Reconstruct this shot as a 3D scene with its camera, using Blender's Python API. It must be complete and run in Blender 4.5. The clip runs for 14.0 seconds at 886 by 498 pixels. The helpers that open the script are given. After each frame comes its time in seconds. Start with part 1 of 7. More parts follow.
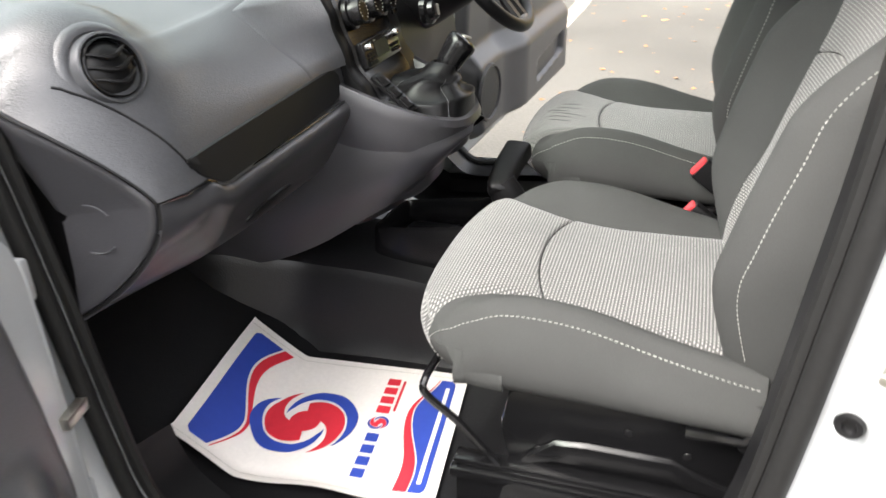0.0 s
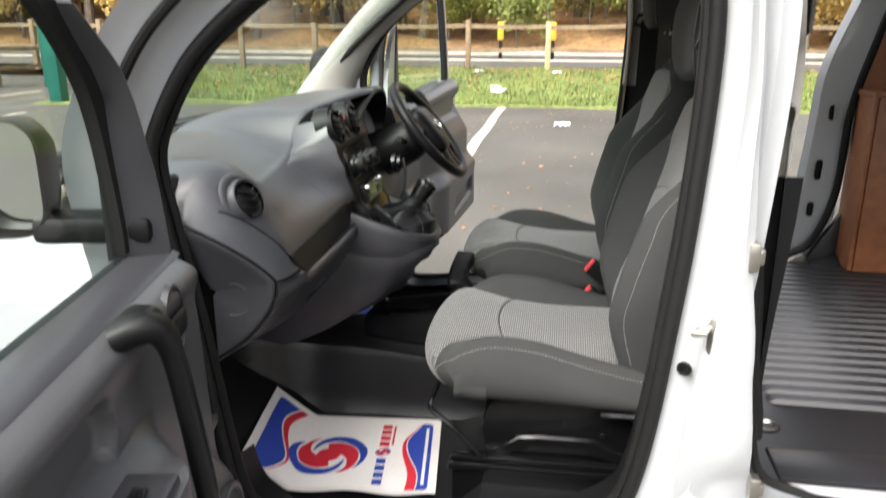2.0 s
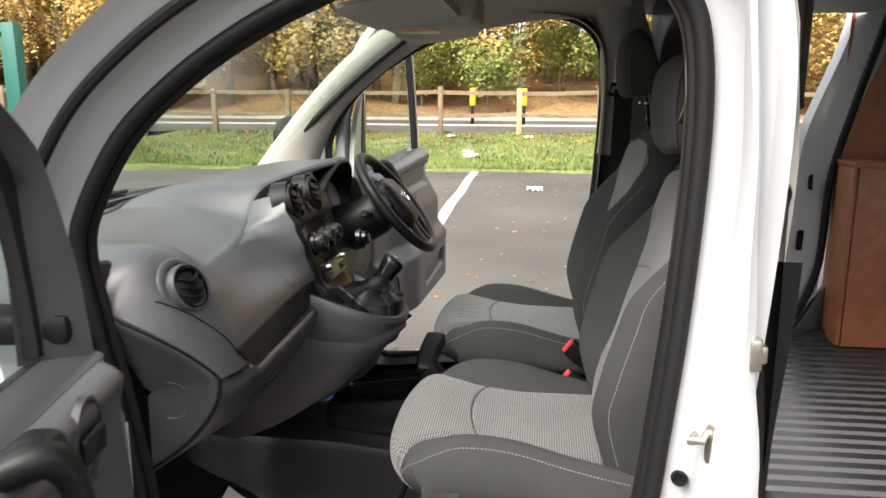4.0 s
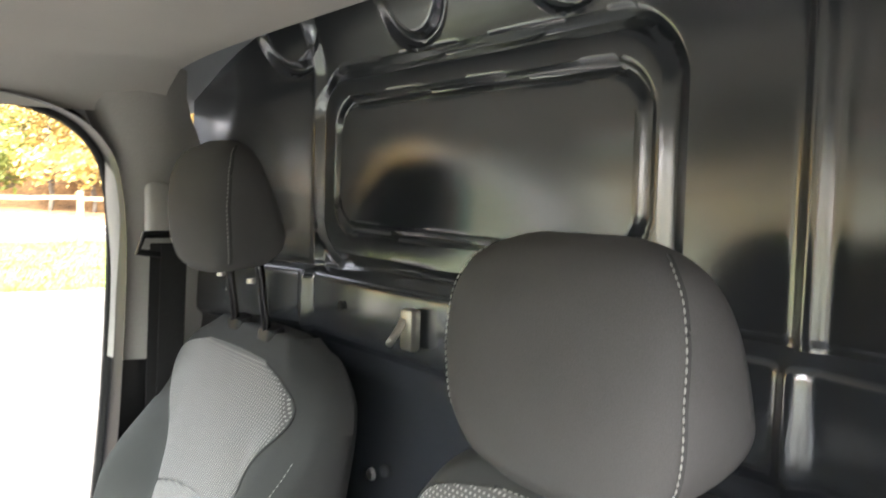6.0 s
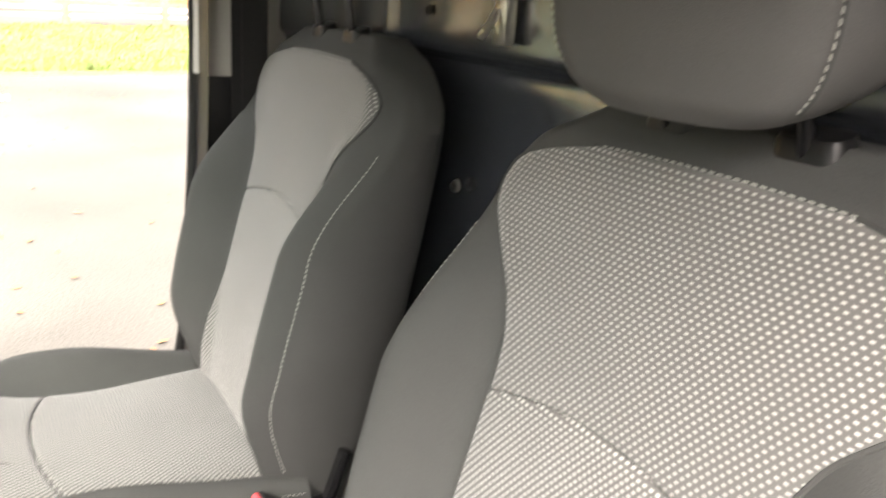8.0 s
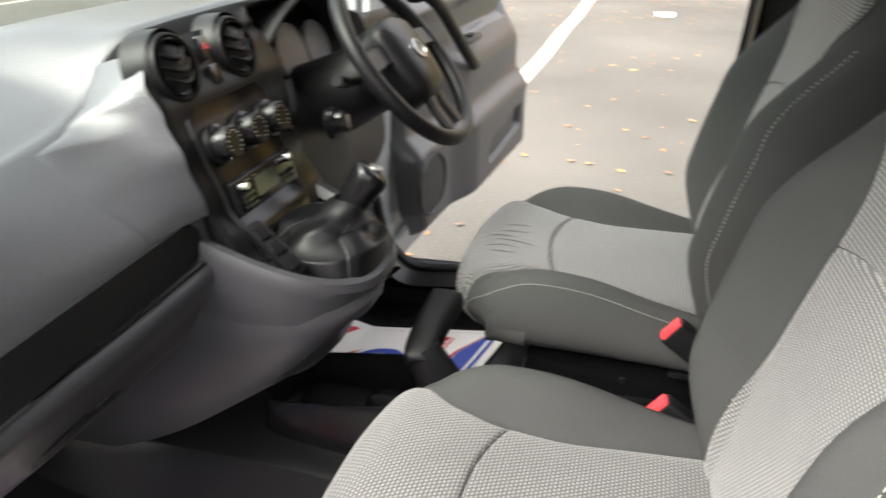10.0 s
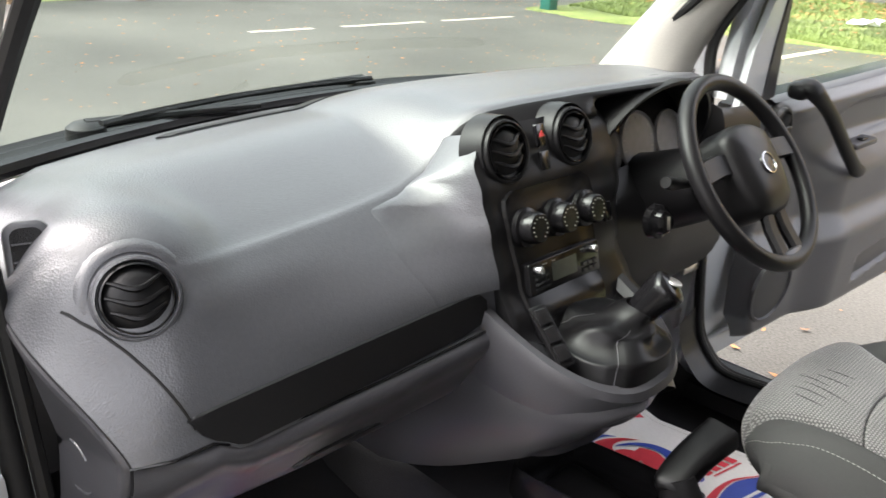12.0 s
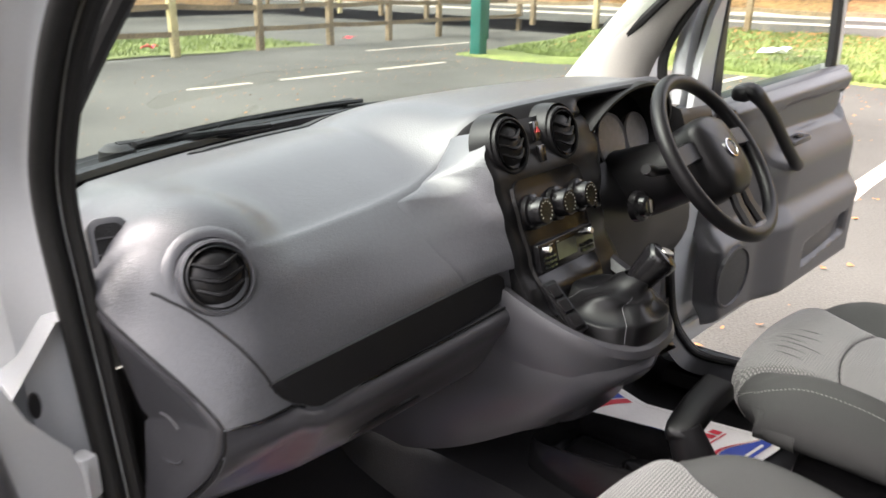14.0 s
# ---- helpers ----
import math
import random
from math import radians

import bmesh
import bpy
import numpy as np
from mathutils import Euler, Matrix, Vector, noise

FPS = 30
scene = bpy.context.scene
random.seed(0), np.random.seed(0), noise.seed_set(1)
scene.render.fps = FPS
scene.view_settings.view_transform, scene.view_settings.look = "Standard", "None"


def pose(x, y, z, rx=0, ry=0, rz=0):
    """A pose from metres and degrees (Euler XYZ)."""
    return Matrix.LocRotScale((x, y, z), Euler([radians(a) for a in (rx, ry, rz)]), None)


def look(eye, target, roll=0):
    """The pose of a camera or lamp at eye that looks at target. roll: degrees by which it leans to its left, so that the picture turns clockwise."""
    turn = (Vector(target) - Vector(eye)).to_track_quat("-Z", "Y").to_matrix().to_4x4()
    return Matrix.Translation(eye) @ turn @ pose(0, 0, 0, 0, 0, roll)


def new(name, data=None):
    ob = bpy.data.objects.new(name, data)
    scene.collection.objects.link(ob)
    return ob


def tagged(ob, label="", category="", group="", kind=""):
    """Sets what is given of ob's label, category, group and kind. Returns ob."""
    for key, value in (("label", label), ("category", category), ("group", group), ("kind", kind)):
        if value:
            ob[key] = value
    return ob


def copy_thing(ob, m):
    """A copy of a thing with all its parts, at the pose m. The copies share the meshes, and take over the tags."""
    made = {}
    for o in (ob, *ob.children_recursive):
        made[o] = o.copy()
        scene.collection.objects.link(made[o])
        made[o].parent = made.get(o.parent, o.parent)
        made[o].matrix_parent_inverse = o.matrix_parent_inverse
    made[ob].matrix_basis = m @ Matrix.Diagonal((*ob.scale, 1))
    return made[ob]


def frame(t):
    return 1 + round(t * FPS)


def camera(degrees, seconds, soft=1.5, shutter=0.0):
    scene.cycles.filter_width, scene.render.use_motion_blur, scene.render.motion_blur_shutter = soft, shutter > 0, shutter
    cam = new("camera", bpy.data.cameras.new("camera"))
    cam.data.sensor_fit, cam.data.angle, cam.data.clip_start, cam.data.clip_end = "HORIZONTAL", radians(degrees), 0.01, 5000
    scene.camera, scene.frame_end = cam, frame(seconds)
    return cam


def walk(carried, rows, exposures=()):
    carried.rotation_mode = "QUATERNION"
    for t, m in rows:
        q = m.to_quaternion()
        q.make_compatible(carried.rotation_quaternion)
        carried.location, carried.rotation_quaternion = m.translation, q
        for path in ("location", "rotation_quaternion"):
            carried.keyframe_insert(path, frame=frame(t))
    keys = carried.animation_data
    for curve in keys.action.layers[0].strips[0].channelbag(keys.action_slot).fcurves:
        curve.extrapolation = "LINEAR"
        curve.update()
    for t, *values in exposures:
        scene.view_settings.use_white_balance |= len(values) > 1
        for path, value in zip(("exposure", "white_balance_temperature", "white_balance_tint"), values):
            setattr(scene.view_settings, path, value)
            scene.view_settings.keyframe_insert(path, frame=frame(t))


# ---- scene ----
cam = camera(60.7, 14.0, soft=1.5, shutter=0.5)
PATH = [
    (0, (1.099, -0.502, 1.314), (0.548, 1.192, 0.406), -1.3),
    (0.5, (1.037, -0.734, 1.335), (0.647, 1.012, 0.44), -1.3),
    (0.6, (1.041, -0.801, 1.333), (0.669, 0.961, 0.465), -0.8),
    (1, (1.063, -0.982, 1.371), (0.71, 0.813, 0.563), -0.4),
    (1.5, (1.02, -1.117, 1.392), (0.713, 0.72, 0.663), 0.2),
    (2, (1.038, -1.169, 1.442), (0.752, 0.727, 0.873), 0.2),
    (2.2, (1.041, -1.178, 1.457), (0.759, 0.736, 0.95), 0.1),
    (4.3, (1.03, -0.921, 1.451), (0.837, 1.027, 1.043), 0.2),
    (4.5, (0.989, -0.761, 1.450), (0.918, 1.197, 1.048), 0.7),
    (4.6, (0.961, -0.655, 1.453), (0.974, 1.306, 1.062), 1.2),
    (4.8, (0.947, -0.490, 1.485), (1.138, 1.462, 1.103), 1.2),
    (5, (0.948, -0.315, 1.492), (1.312, 1.619, 1.134), 1.2),
    (5.3, (0.957, -0.075, 1.510), (1.583, 1.797, 1.185), 1.4),
    (5.5, (0.958, 0.05, 1.516), (1.779, 1.849, 1.222), 1.7),
    (6, (0.902, 0.211, 1.547), (2.115, 1.796, 1.42), 1.5),
    (6.5, (0.911, 0.222, 1.541), (2.161, 1.782, 1.47), 1.8),
    (7, (0.93, 0.224, 1.494), (2.139, 1.792, 1.212), 2.4),
    (7.5, (0.926, 0.229, 1.449), (2.045, 1.807, 0.942), 2.6),
    (8, (0.91, 0.237, 1.4), (1.914, 1.845, 0.763), 3.1),
    (8.2, (0.898, 0.23, 1.404), (1.805, 1.864, 0.692), 2.4),
    (8.5, (0.891, 0.214, 1.386), (1.609, 1.918, 0.623), 1.5),
    (9, (0.951, 0.103, 1.37), (1.274, 1.891, 0.535), 0.3),
    (11.3, (1.136, -0.129, 1.454), (0.017, 1.32, 0.649), 3.2),
    (11.5, (1.122, -0.083, 1.466), (-0.039, 1.342, 0.678), 3.6),
    (12, (1.152, -0.007, 1.488), (-0.134, 1.301, 0.691), 3.6),
    (12.5, (1.15, 0.024, 1.474), (-0.178, 1.279, 0.661), 3.6),
    (13, (1.133, 0.02, 1.47), (-0.168, 1.303, 0.657), 3.8),
    (13.5, (1.127, -0.015, 1.47), (-0.138, 1.325, 0.694), 2.6),
    (14, (1.163, -0.195, 1.438), (-0.046, 1.248, 0.763), 1.0),
]
walk(cam, [(t, look(eye, target, roll)) for t, eye, target, roll in PATH], exposures=((0, 3.05, 6650, 11), (0.5, 2.8, 6650, 11), (1.0, 2.4, 6650, 11), (1.5, 2.3, 6600, 11), (2.2, 2.2, 6600, 11), (4.3, 2.2, 6800, 13), (5.0, 2.45, 6450, 12), (5.4, 2.9, 5650, 12), (5.7, 3.6, 5950, 13), (6.1, 4.45, 6600, 13), (7.0, 4.8, 7000, 16), (7.6, 4.2, 7400, 16), (8.4, 3.45, 6900, 14), (9.0, 3.1, 6900, 13), (11.3, 2.9, 6550, 11), (12.5, 2.95, 6650, 15), (14, 2.85, 6700, 16)))

# ---------------------------------------------------------------- world and light
world = bpy.data.worlds.new("overcast_sky")
scene.world = world
world.use_nodes = True
wn = world.node_tree.nodes
wl = world.node_tree.links
sky = wn.new("ShaderNodeTexSky")
sky.sky_type = "NISHITA"
sky.sun_disc = False
sky.sun_elevation = radians(48)
sky.sun_rotation = radians(218)
sky.dust_density = 4.0
sky.air_density = 1.0
soft_sky = wn.new("ShaderNodeHueSaturation")
soft_sky.inputs["Saturation"].default_value = 0.22
wl.new(sky.outputs["Color"], soft_sky.inputs["Color"])
wl.new(soft_sky.outputs["Color"], wn["Background"].inputs["Color"])
wn["Background"].inputs["Strength"].default_value = 0.15
sun = new("sun", bpy.data.lights.new("sun", "SUN"))
sun.data.energy, sun.data.angle, sun.data.color = 0.8, radians(65), (1.0, 0.94, 0.86)
sun.matrix_world = look((0, 0, 10), (1.15, 1.85, 5.85))


# ---------------------------------------------------------------- materials
def mat(name, color, rough=0.5, metal=0.0, var=0.12, grain=60.0, bump=0.15, dist=0.001, big=3.0, spec=0.5, coat=0.0, tint=None):
    """Procedural surface: colour varied at a large and a fine scale, uneven gloss and fine relief."""
    m = bpy.data.materials.new(name)
    m.use_nodes = True
    n, l = m.node_tree.nodes, m.node_tree.links
    b = n["Principled BSDF"]
    tc = n.new("ShaderNodeTexCoord")
    fine, coarse = n.new("ShaderNodeTexNoise"), n.new("ShaderNodeTexNoise")
    fine.inputs["Scale"].default_value, coarse.inputs["Scale"].default_value = grain, big
    fine.inputs["Detail"].default_value, coarse.inputs["Detail"].default_value = 4, 5
    l.new(tc.outputs["Object"], fine.inputs["Vector"])
    l.new(tc.outputs["Object"], coarse.inputs["Vector"])
    add = n.new("ShaderNodeMath")
    add.operation = "ADD"
    l.new(fine.outputs["Fac"], add.inputs[0])
    l.new(coarse.outputs["Fac"], add.inputs[1])
    half = n.new("ShaderNodeMath")
    half.operation = "MULTIPLY"
    half.inputs[1].default_value = 0.5
    l.new(add.outputs[0], half.inputs[0])
    ramp = n.new("ShaderNodeValToRGB")
    other = tint or color
    ramp.color_ramp.elements[0].color = (*[max(0, c * (1 - var * 2)) for c in color], 1)
    ramp.color_ramp.elements[1].color = (*[min(1, c * (1 + var * 2)) for c in other], 1)
    ramp.color_ramp.elements[0].position, ramp.color_ramp.elements[1].position = 0.3, 0.7
    l.new(half.outputs[0], ramp.inputs["Fac"])
    l.new(ramp.outputs["Color"], b.inputs["Base Color"])
    rr = n.new("ShaderNodeMapRange")
    rr.inputs["To Min"].default_value, rr.inputs["To Max"].default_value = max(0.02, rough - 0.07), min(1, rough + 0.07)
    l.new(coarse.outputs["Fac"], rr.inputs["Value"])
    l.new(rr.outputs["Result"], b.inputs["Roughness"])
    b.inputs["Metallic"].default_value = metal
    b.inputs["Specular IOR Level"].default_value = spec
    b.inputs["Coat Weight"].default_value = coat
    b.inputs["Coat Roughness"].default_value = 0.08
    if bump > 0:
        bp = n.new("ShaderNodeBump")
        bp.inputs["Strength"].default_value, bp.inputs["Distance"].default_value = bump, dist
        l.new(fine.outputs["Fac"], bp.inputs["Height"])
        l.new(bp.outputs["Normal"], b.inputs["Normal"])
    return m


def glass_mat(name, color=(0.9, 0.95, 0.93), rough=0.0):
    m = bpy.data.materials.new(name)
    m.use_nodes = True
    n, l = m.node_tree.nodes, m.node_tree.links
    n.remove(n["Principled BSDF"])
    tr, gl, mix = n.new("ShaderNodeBsdfTransparent"), n.new("ShaderNodeBsdfGlossy"), n.new("ShaderNodeMixShader")
    lw, pw, fr = n.new("ShaderNodeLayerWeight"), n.new("ShaderNodeMath"), n.new("ShaderNodeMath")
    pw.operation, fr.operation = "POWER", "MULTIPLY_ADD"
    pw.inputs[1].default_value, fr.inputs[1].default_value, fr.inputs[2].default_value = 4.0, 0.6, 0.04
    l.new(lw.outputs["Facing"], pw.inputs[0])
    l.new(pw.outputs[0], fr.inputs[0])
    tr.inputs["Color"].default_value = (*color, 1)
    gl.inputs["Roughness"].default_value = rough
    l.new(fr.outputs[0], mix.inputs[0])
    l.new(tr.outputs[0], mix.inputs[1])
    l.new(gl.outputs[0], mix.inputs[2])
    l.new(mix.outputs[0], n["Material Output"].inputs["Surface"])
    return m


def leather_mat(name, color, rough=0.45, scale=380.0, bump=0.5, dist=0.0006, spec=0.5):
    """Grained moulding: a cell pattern as relief."""
    m = mat(name, color, rough, var=0.08, grain=scale * 0.4, bump=0, spec=spec)
    n, l = m.node_tree.nodes, m.node_tree.links
    tc, vo, bp = n.new("ShaderNodeTexCoord"), n.new("ShaderNodeTexVoronoi"), n.new("ShaderNodeBump")
    vo.inputs["Scale"].default_value = scale
    bp.inputs["Strength"].default_value, bp.inputs["Distance"].default_value = bump, dist
    l.new(tc.outputs["Object"], vo.inputs["Vector"])
    l.new(vo.outputs["Distance"], bp.inputs["Height"])
    l.new(bp.outputs["Normal"], n["Principled BSDF"].inputs["Normal"])
    return m


def weave_mat(name, dark, light, su, sv, duty_u=0.5, duty_v=0.5, jog=0.0):
    """Woven cloth laid out by the UV map (metres): light stitches on a dark ground, with relief."""
    m = bpy.data.materials.new(name)
    m.use_nodes = True
    n, l = m.node_tree.nodes, m.node_tree.links
    b = n["Principled BSDF"]
    uv, sep = n.new("ShaderNodeUVMap"), n.new("ShaderNodeSeparateXYZ")
    l.new(uv.outputs[0], sep.inputs[0])

    def math(op, a, c=None):
        k = n.new("ShaderNodeMath")
        k.operation = op
        for i, v in enumerate((a, c)):
            if v is None:
                continue
            if isinstance(v, (int, float)):
                k.inputs[i].default_value = v
            else:
                l.new(v, k.inputs[i])
        return k.outputs[0]

    v = math("MULTIPLY", sep.outputs["Y"], sv)
    row = math("FLOOR", v)
    u = math("ADD", math("MULTIPLY", sep.outputs["X"], su), math("MULTIPLY", row, jog))
    fu = math("ABSOLUTE", math("SUBTRACT", math("FRACT", u), 0.5))
    fv = math("ABSOLUTE", math("SUBTRACT", math("FRACT", v), 0.5))

    def edge(x, duty):
        k = n.new("ShaderNodeMapRange")
        k.interpolation_type = "SMOOTHSTEP"
        k.inputs["From Min"].default_value, k.inputs["From Max"].default_value = duty / 2 + 0.08, max(0.0, duty / 2 - 0.08)
        l.new(x, k.inputs["Value"])
        return k.outputs["Result"]

    stitch = math("MULTIPLY", edge(fu, duty_u), edge(fv, duty_v))
    noi = n.new("ShaderNodeTexNoise")
    noi.inputs["Scale"].default_value = 9.0
    tc = n.new("ShaderNodeTexCoord")
    l.new(tc.outputs["Object"], noi.inputs["Vector"])
    mix = n.new("ShaderNodeMix")
    mix.data_type = "RGBA"
    mix.inputs["A"].default_value, mix.inputs["B"].default_value = (*dark, 1), (*light, 1)
    l.new(math("MULTIPLY", stitch, math("ADD", noi.outputs["Fac"], 0.5)), mix.inputs["Factor"])
    l.new(mix.outputs["Result"], b.inputs["Base Color"])
    bp = n.new("ShaderNodeBump")
    bp.inputs["Strength"].default_value, bp.inputs["Distance"].default_value = 0.5, 0.0008
    l.new(stitch, bp.inputs["Height"])
    l.new(bp.outputs["Normal"], b.inputs["Normal"])
    b.inputs["Roughness"].default_value = 0.85
    b.inputs["Sheen Weight"].default_value = 0.25
    return m


M_WHITE = mat("white_paint", (0.43, 0.445, 0.455), 0.18, var=0.015, grain=200, bump=0.02, dist=0.0003, coat=0.6)
M_DASH = leather_mat("dash_plastic", (0.050, 0.052, 0.058), 0.34, 400, 0.45, 0.0006, 0.75)
M_LOAD = mat("load_liner", (0.018, 0.018, 0.020), 0.30, var=0.15, grain=160, bump=0.25, dist=0.0008)
M_DOOR = mat("door_plastic", (0.066, 0.066, 0.070), 0.34, grain=420, bump=0.2, dist=0.0005)
M_DASH_SMOOTH = mat("smooth_dark_plastic", (0.033, 0.033, 0.037), 0.34, grain=500, bump=0.08, dist=0.0003)
M_PANEL = mat("satin_black_panel", (0.0055, 0.0055, 0.006), 0.20, spec=0.3, grain=400, bump=0.06, dist=0.0002)
M_BLACK = mat("black_plastic", (0.0065, 0.0065, 0.007), 0.40, spec=0.24, grain=300, bump=0.15, dist=0.0004)
M_GLOSS = mat("gloss_black", (0.006, 0.006, 0.0065), 0.12, grain=200, bump=0.02, dist=0.0002)
M_RUBBER = mat("rubber_seal", (0.009, 0.009, 0.009), 0.55, spec=0.25, grain=150, bump=0.3, dist=0.0006)
M_VINYL = leather_mat("floor_vinyl", (0.010, 0.010, 0.011), 0.33, 300, 0.4, 0.0006, 0.35)
M_CARPET = mat("black_carpet", (0.008, 0.008, 0.009), 0.95, grain=500, bump=0.8, dist=0.003)
M_TRIM = mat("beige_trim", (0.38, 0.365, 0.33), 0.6, var=0.05, grain=350, bump=0.15, dist=0.0004)
M_LINER = mat("headliner_cloth", (0.50, 0.475, 0.425), 0.9, var=0.06, grain=700, bump=0.4, dist=0.0006)
M_STEEL = mat("bulkhead_paint", (0.034, 0.039, 0.045), 0.20, var=0.08, grain=40, bump=0.03, dist=0.002, big=4)
M_STEEL.node_tree.nodes["Principled BSDF"].inputs["IOR"].default_value = 2.5
M_CLOTH = mat("bolster_cloth", (0.044, 0.045, 0.044), 0.9, var=0.10, grain=900, bump=0.5, dist=0.0008, big=6, spec=0.25)
M_RIB = weave_mat("ribbed_cloth", (0.060, 0.060, 0.058), (0.27, 0.265, 0.255), 150, 190, 0.60, 0.44, 0.5)
M_DOT = weave_mat("dotted_cloth", (0.078, 0.077, 0.074), (0.37, 0.36, 0.345), 145, 190, 0.44, 0.34, 0.5)
M_DOT_FINE = weave_mat("pale_dotted_cloth", (0.078, 0.077, 0.074), (0.38, 0.37, 0.355), 155, 195, 0.50, 0.38, 0.5)
M_HEAD = mat("headrest_cloth", (0.076, 0.075, 0.073), 0.9, var=0.10, grain=1100, bump=0.6, dist=0.0008, big=8, spec=0.25)
M_STITCH = mat("pale_thread", (0.27, 0.27, 0.25), 0.8, bump=0)
M_RED = mat("red_button", (0.62, 0.05, 0.06), 0.35, bump=0)
M_CHROME = mat("chrome", (0.7, 0.7, 0.7), 0.16, metal=1.0, var=0.03, bump=0)
M_ZINC = mat("zinc_plated", (0.52, 0.50, 0.45), 0.35, metal=1.0, var=0.1)
M_LEATHER = leather_mat("gaiter_leather", (0.005, 0.005, 0.0055), 0.38, 520, 0.2, 0.0004, 0.2)
M_PAPER = mat("paper", (0.82, 0.785, 0.745), 0.7, var=0.03, grain=120, bump=0.12, dist=0.0006)
M_BLUE = mat("printed_blue", (0.025, 0.06, 0.36), 0.6, var=0.04, bump=0)
M_PRED = mat("printed_red", (0.62, 0.025, 0.045), 0.6, var=0.04, bump=0)
M_ASPHALT = mat("asphalt", (0.074, 0.071, 0.063), 0.78, spec=0.26, var=0.38, grain=90, bump=0.6, dist=0.006, big=0.35)
M_LINE = mat("road_paint", (0.42, 0.37, 0.31), 0.7, var=0.15, grain=25, bump=0.2, dist=0.002)
M_GRASS = mat("grass_soil", (0.080, 0.122, 0.026), 0.9, var=0.3, grain=14, bump=0.8, dist=0.03, big=0.8, tint=(0.125, 0.145, 0.038))
M_BLADE = mat("grass_blade", (0.100, 0.165, 0.032), 0.7, var=0.3, grain=3, bump=0, big=0.5, tint=(0.155, 0.195, 0.048))
M_WOOD = mat("weathered_timber", (0.20, 0.145, 0.085), 0.85, var=0.25, grain=30, bump=0.5, dist=0.006)
M_PALE_WOOD = mat("pale_timber", (0.40, 0.33, 0.17), 0.8, var=0.2, grain=30, bump=0.5, dist=0.006)
M_PLY = mat("plywood", (0.33, 0.125, 0.055), 0.5, var=0.14, grain=26, bump=0.12, dist=0.001, big=2.2)
M_GREEN = mat("green_steel", (0.01, 0.11, 0.085), 0.4, var=0.1)
M_ORANGE = mat("orange_reflector", (0.75, 0.32, 0.02), 0.5, var=0.08)
M_LEAFLITTER = mat("leaf_litter", (0.17, 0.085, 0.035), 0.95, var=0.4, grain=6, bump=1.0, dist=0.05, big=0.5, tint=(0.26, 0.15, 0.06))
M_BARK = mat("bark", (0.12, 0.10, 0.075), 0.95, var=0.35, grain=12, bump=0.8, dist=0.03)
M_LEAF_Y = mat("yellow_leaf", (0.40, 0.32, 0.11), 0.7, var=0.32, grain=2, bump=0, big=0.4, tint=(0.46, 0.31, 0.09))
M_LEAF_G = mat("green_leaf", (0.17, 0.19, 0.045), 0.7, var=0.35, grain=2, bump=0, big=0.4, tint=(0.14, 0.17, 0.03))
M_LEAF_O = mat("fallen_leaf", (0.27, 0.085, 0.03), 0.8, var=0.4, grain=5, bump=0.2, tint=(0.34, 0.15, 0.05))
M_LITTER = mat("white_litter", (0.75, 0.75, 0.76), 0.6, var=0.05)
M_GLASS = glass_mat("glass", (0.78, 0.87, 0.82))
M_SCREEN = glass_mat("windscreen_glass", (0.66, 0.75, 0.70))
M_LCD = mat("display", (0.05, 0.055, 0.045), 0.15, bump=0)
M_MIRROR = mat("mirror", (0.8, 0.8, 0.8), 0.01, metal=1.0, var=0, bump=0)


# ---------------------------------------------------------------- mesh helpers
def part(name, bm, material, parent=None, label="", sharp=38, m=None):
    """Link a bmesh as one mesh object, under a thing or a part where one is given."""
    bmesh.ops.remove_doubles(bm, verts=bm.verts, dist=1e-6)
    bmesh.ops.recalc_face_normals(bm, faces=bm.faces)
    me = bpy.data.meshes.new(name)
    bm.to_mesh(me)
    bm.free()
    for p in me.polygons:
        p.use_smooth = True
    me.set_sharp_from_angle(angle=radians(sharp))
    me.materials.append(material)
    ob = new(name, me)
    if m is not None:
        ob.matrix_basis = m
    if parent is not None:
        ob.parent = parent
    if label:
        ob["label"] = label
    return ob


def thing(name, label, category, group="", kind="", m=None):
    ob = new(name)
    ob.empty_display_size = 0.05
    if m is not None:
        ob.matrix_basis = m
    return tagged(ob, label, category, group, kind)


def spline(points, n):
    """n points along a Catmull-Rom curve through the given points."""
    p = [Vector(q) for q in points]
    p = [2 * p[0] - p[1]] + p + [2 * p[-1] - p[-2]]
    out = []
    k = len(p) - 3
    for i in range(n):
        s = i / (n - 1) * k
        j = min(int(s), k - 1)
        t = s - j
        a, b, c, d = p[j : j + 4]
        out.append(0.5 * (2 * b + (c - a) * t + (2 * a - 5 * b + 4 * c - d) * t * t + (3 * b - a - 3 * c + d) * t**3))
    return out


def loop_spline(points, n):
    p = [Vector(q) for q in points]
    k, out = len(p), []
    for i in range(n):
        s = i / n * k
        j = int(s)
        t = s - j
        a, b, c, d = p[j - 1], p[j % k], p[(j + 1) % k], p[(j + 2) % k]
        out.append(0.5 * (2 * b + (c - a) * t + (2 * a - 5 * b + 4 * c - d) * t * t + (3 * b - a - 3 * c + d) * t**3))
    return out


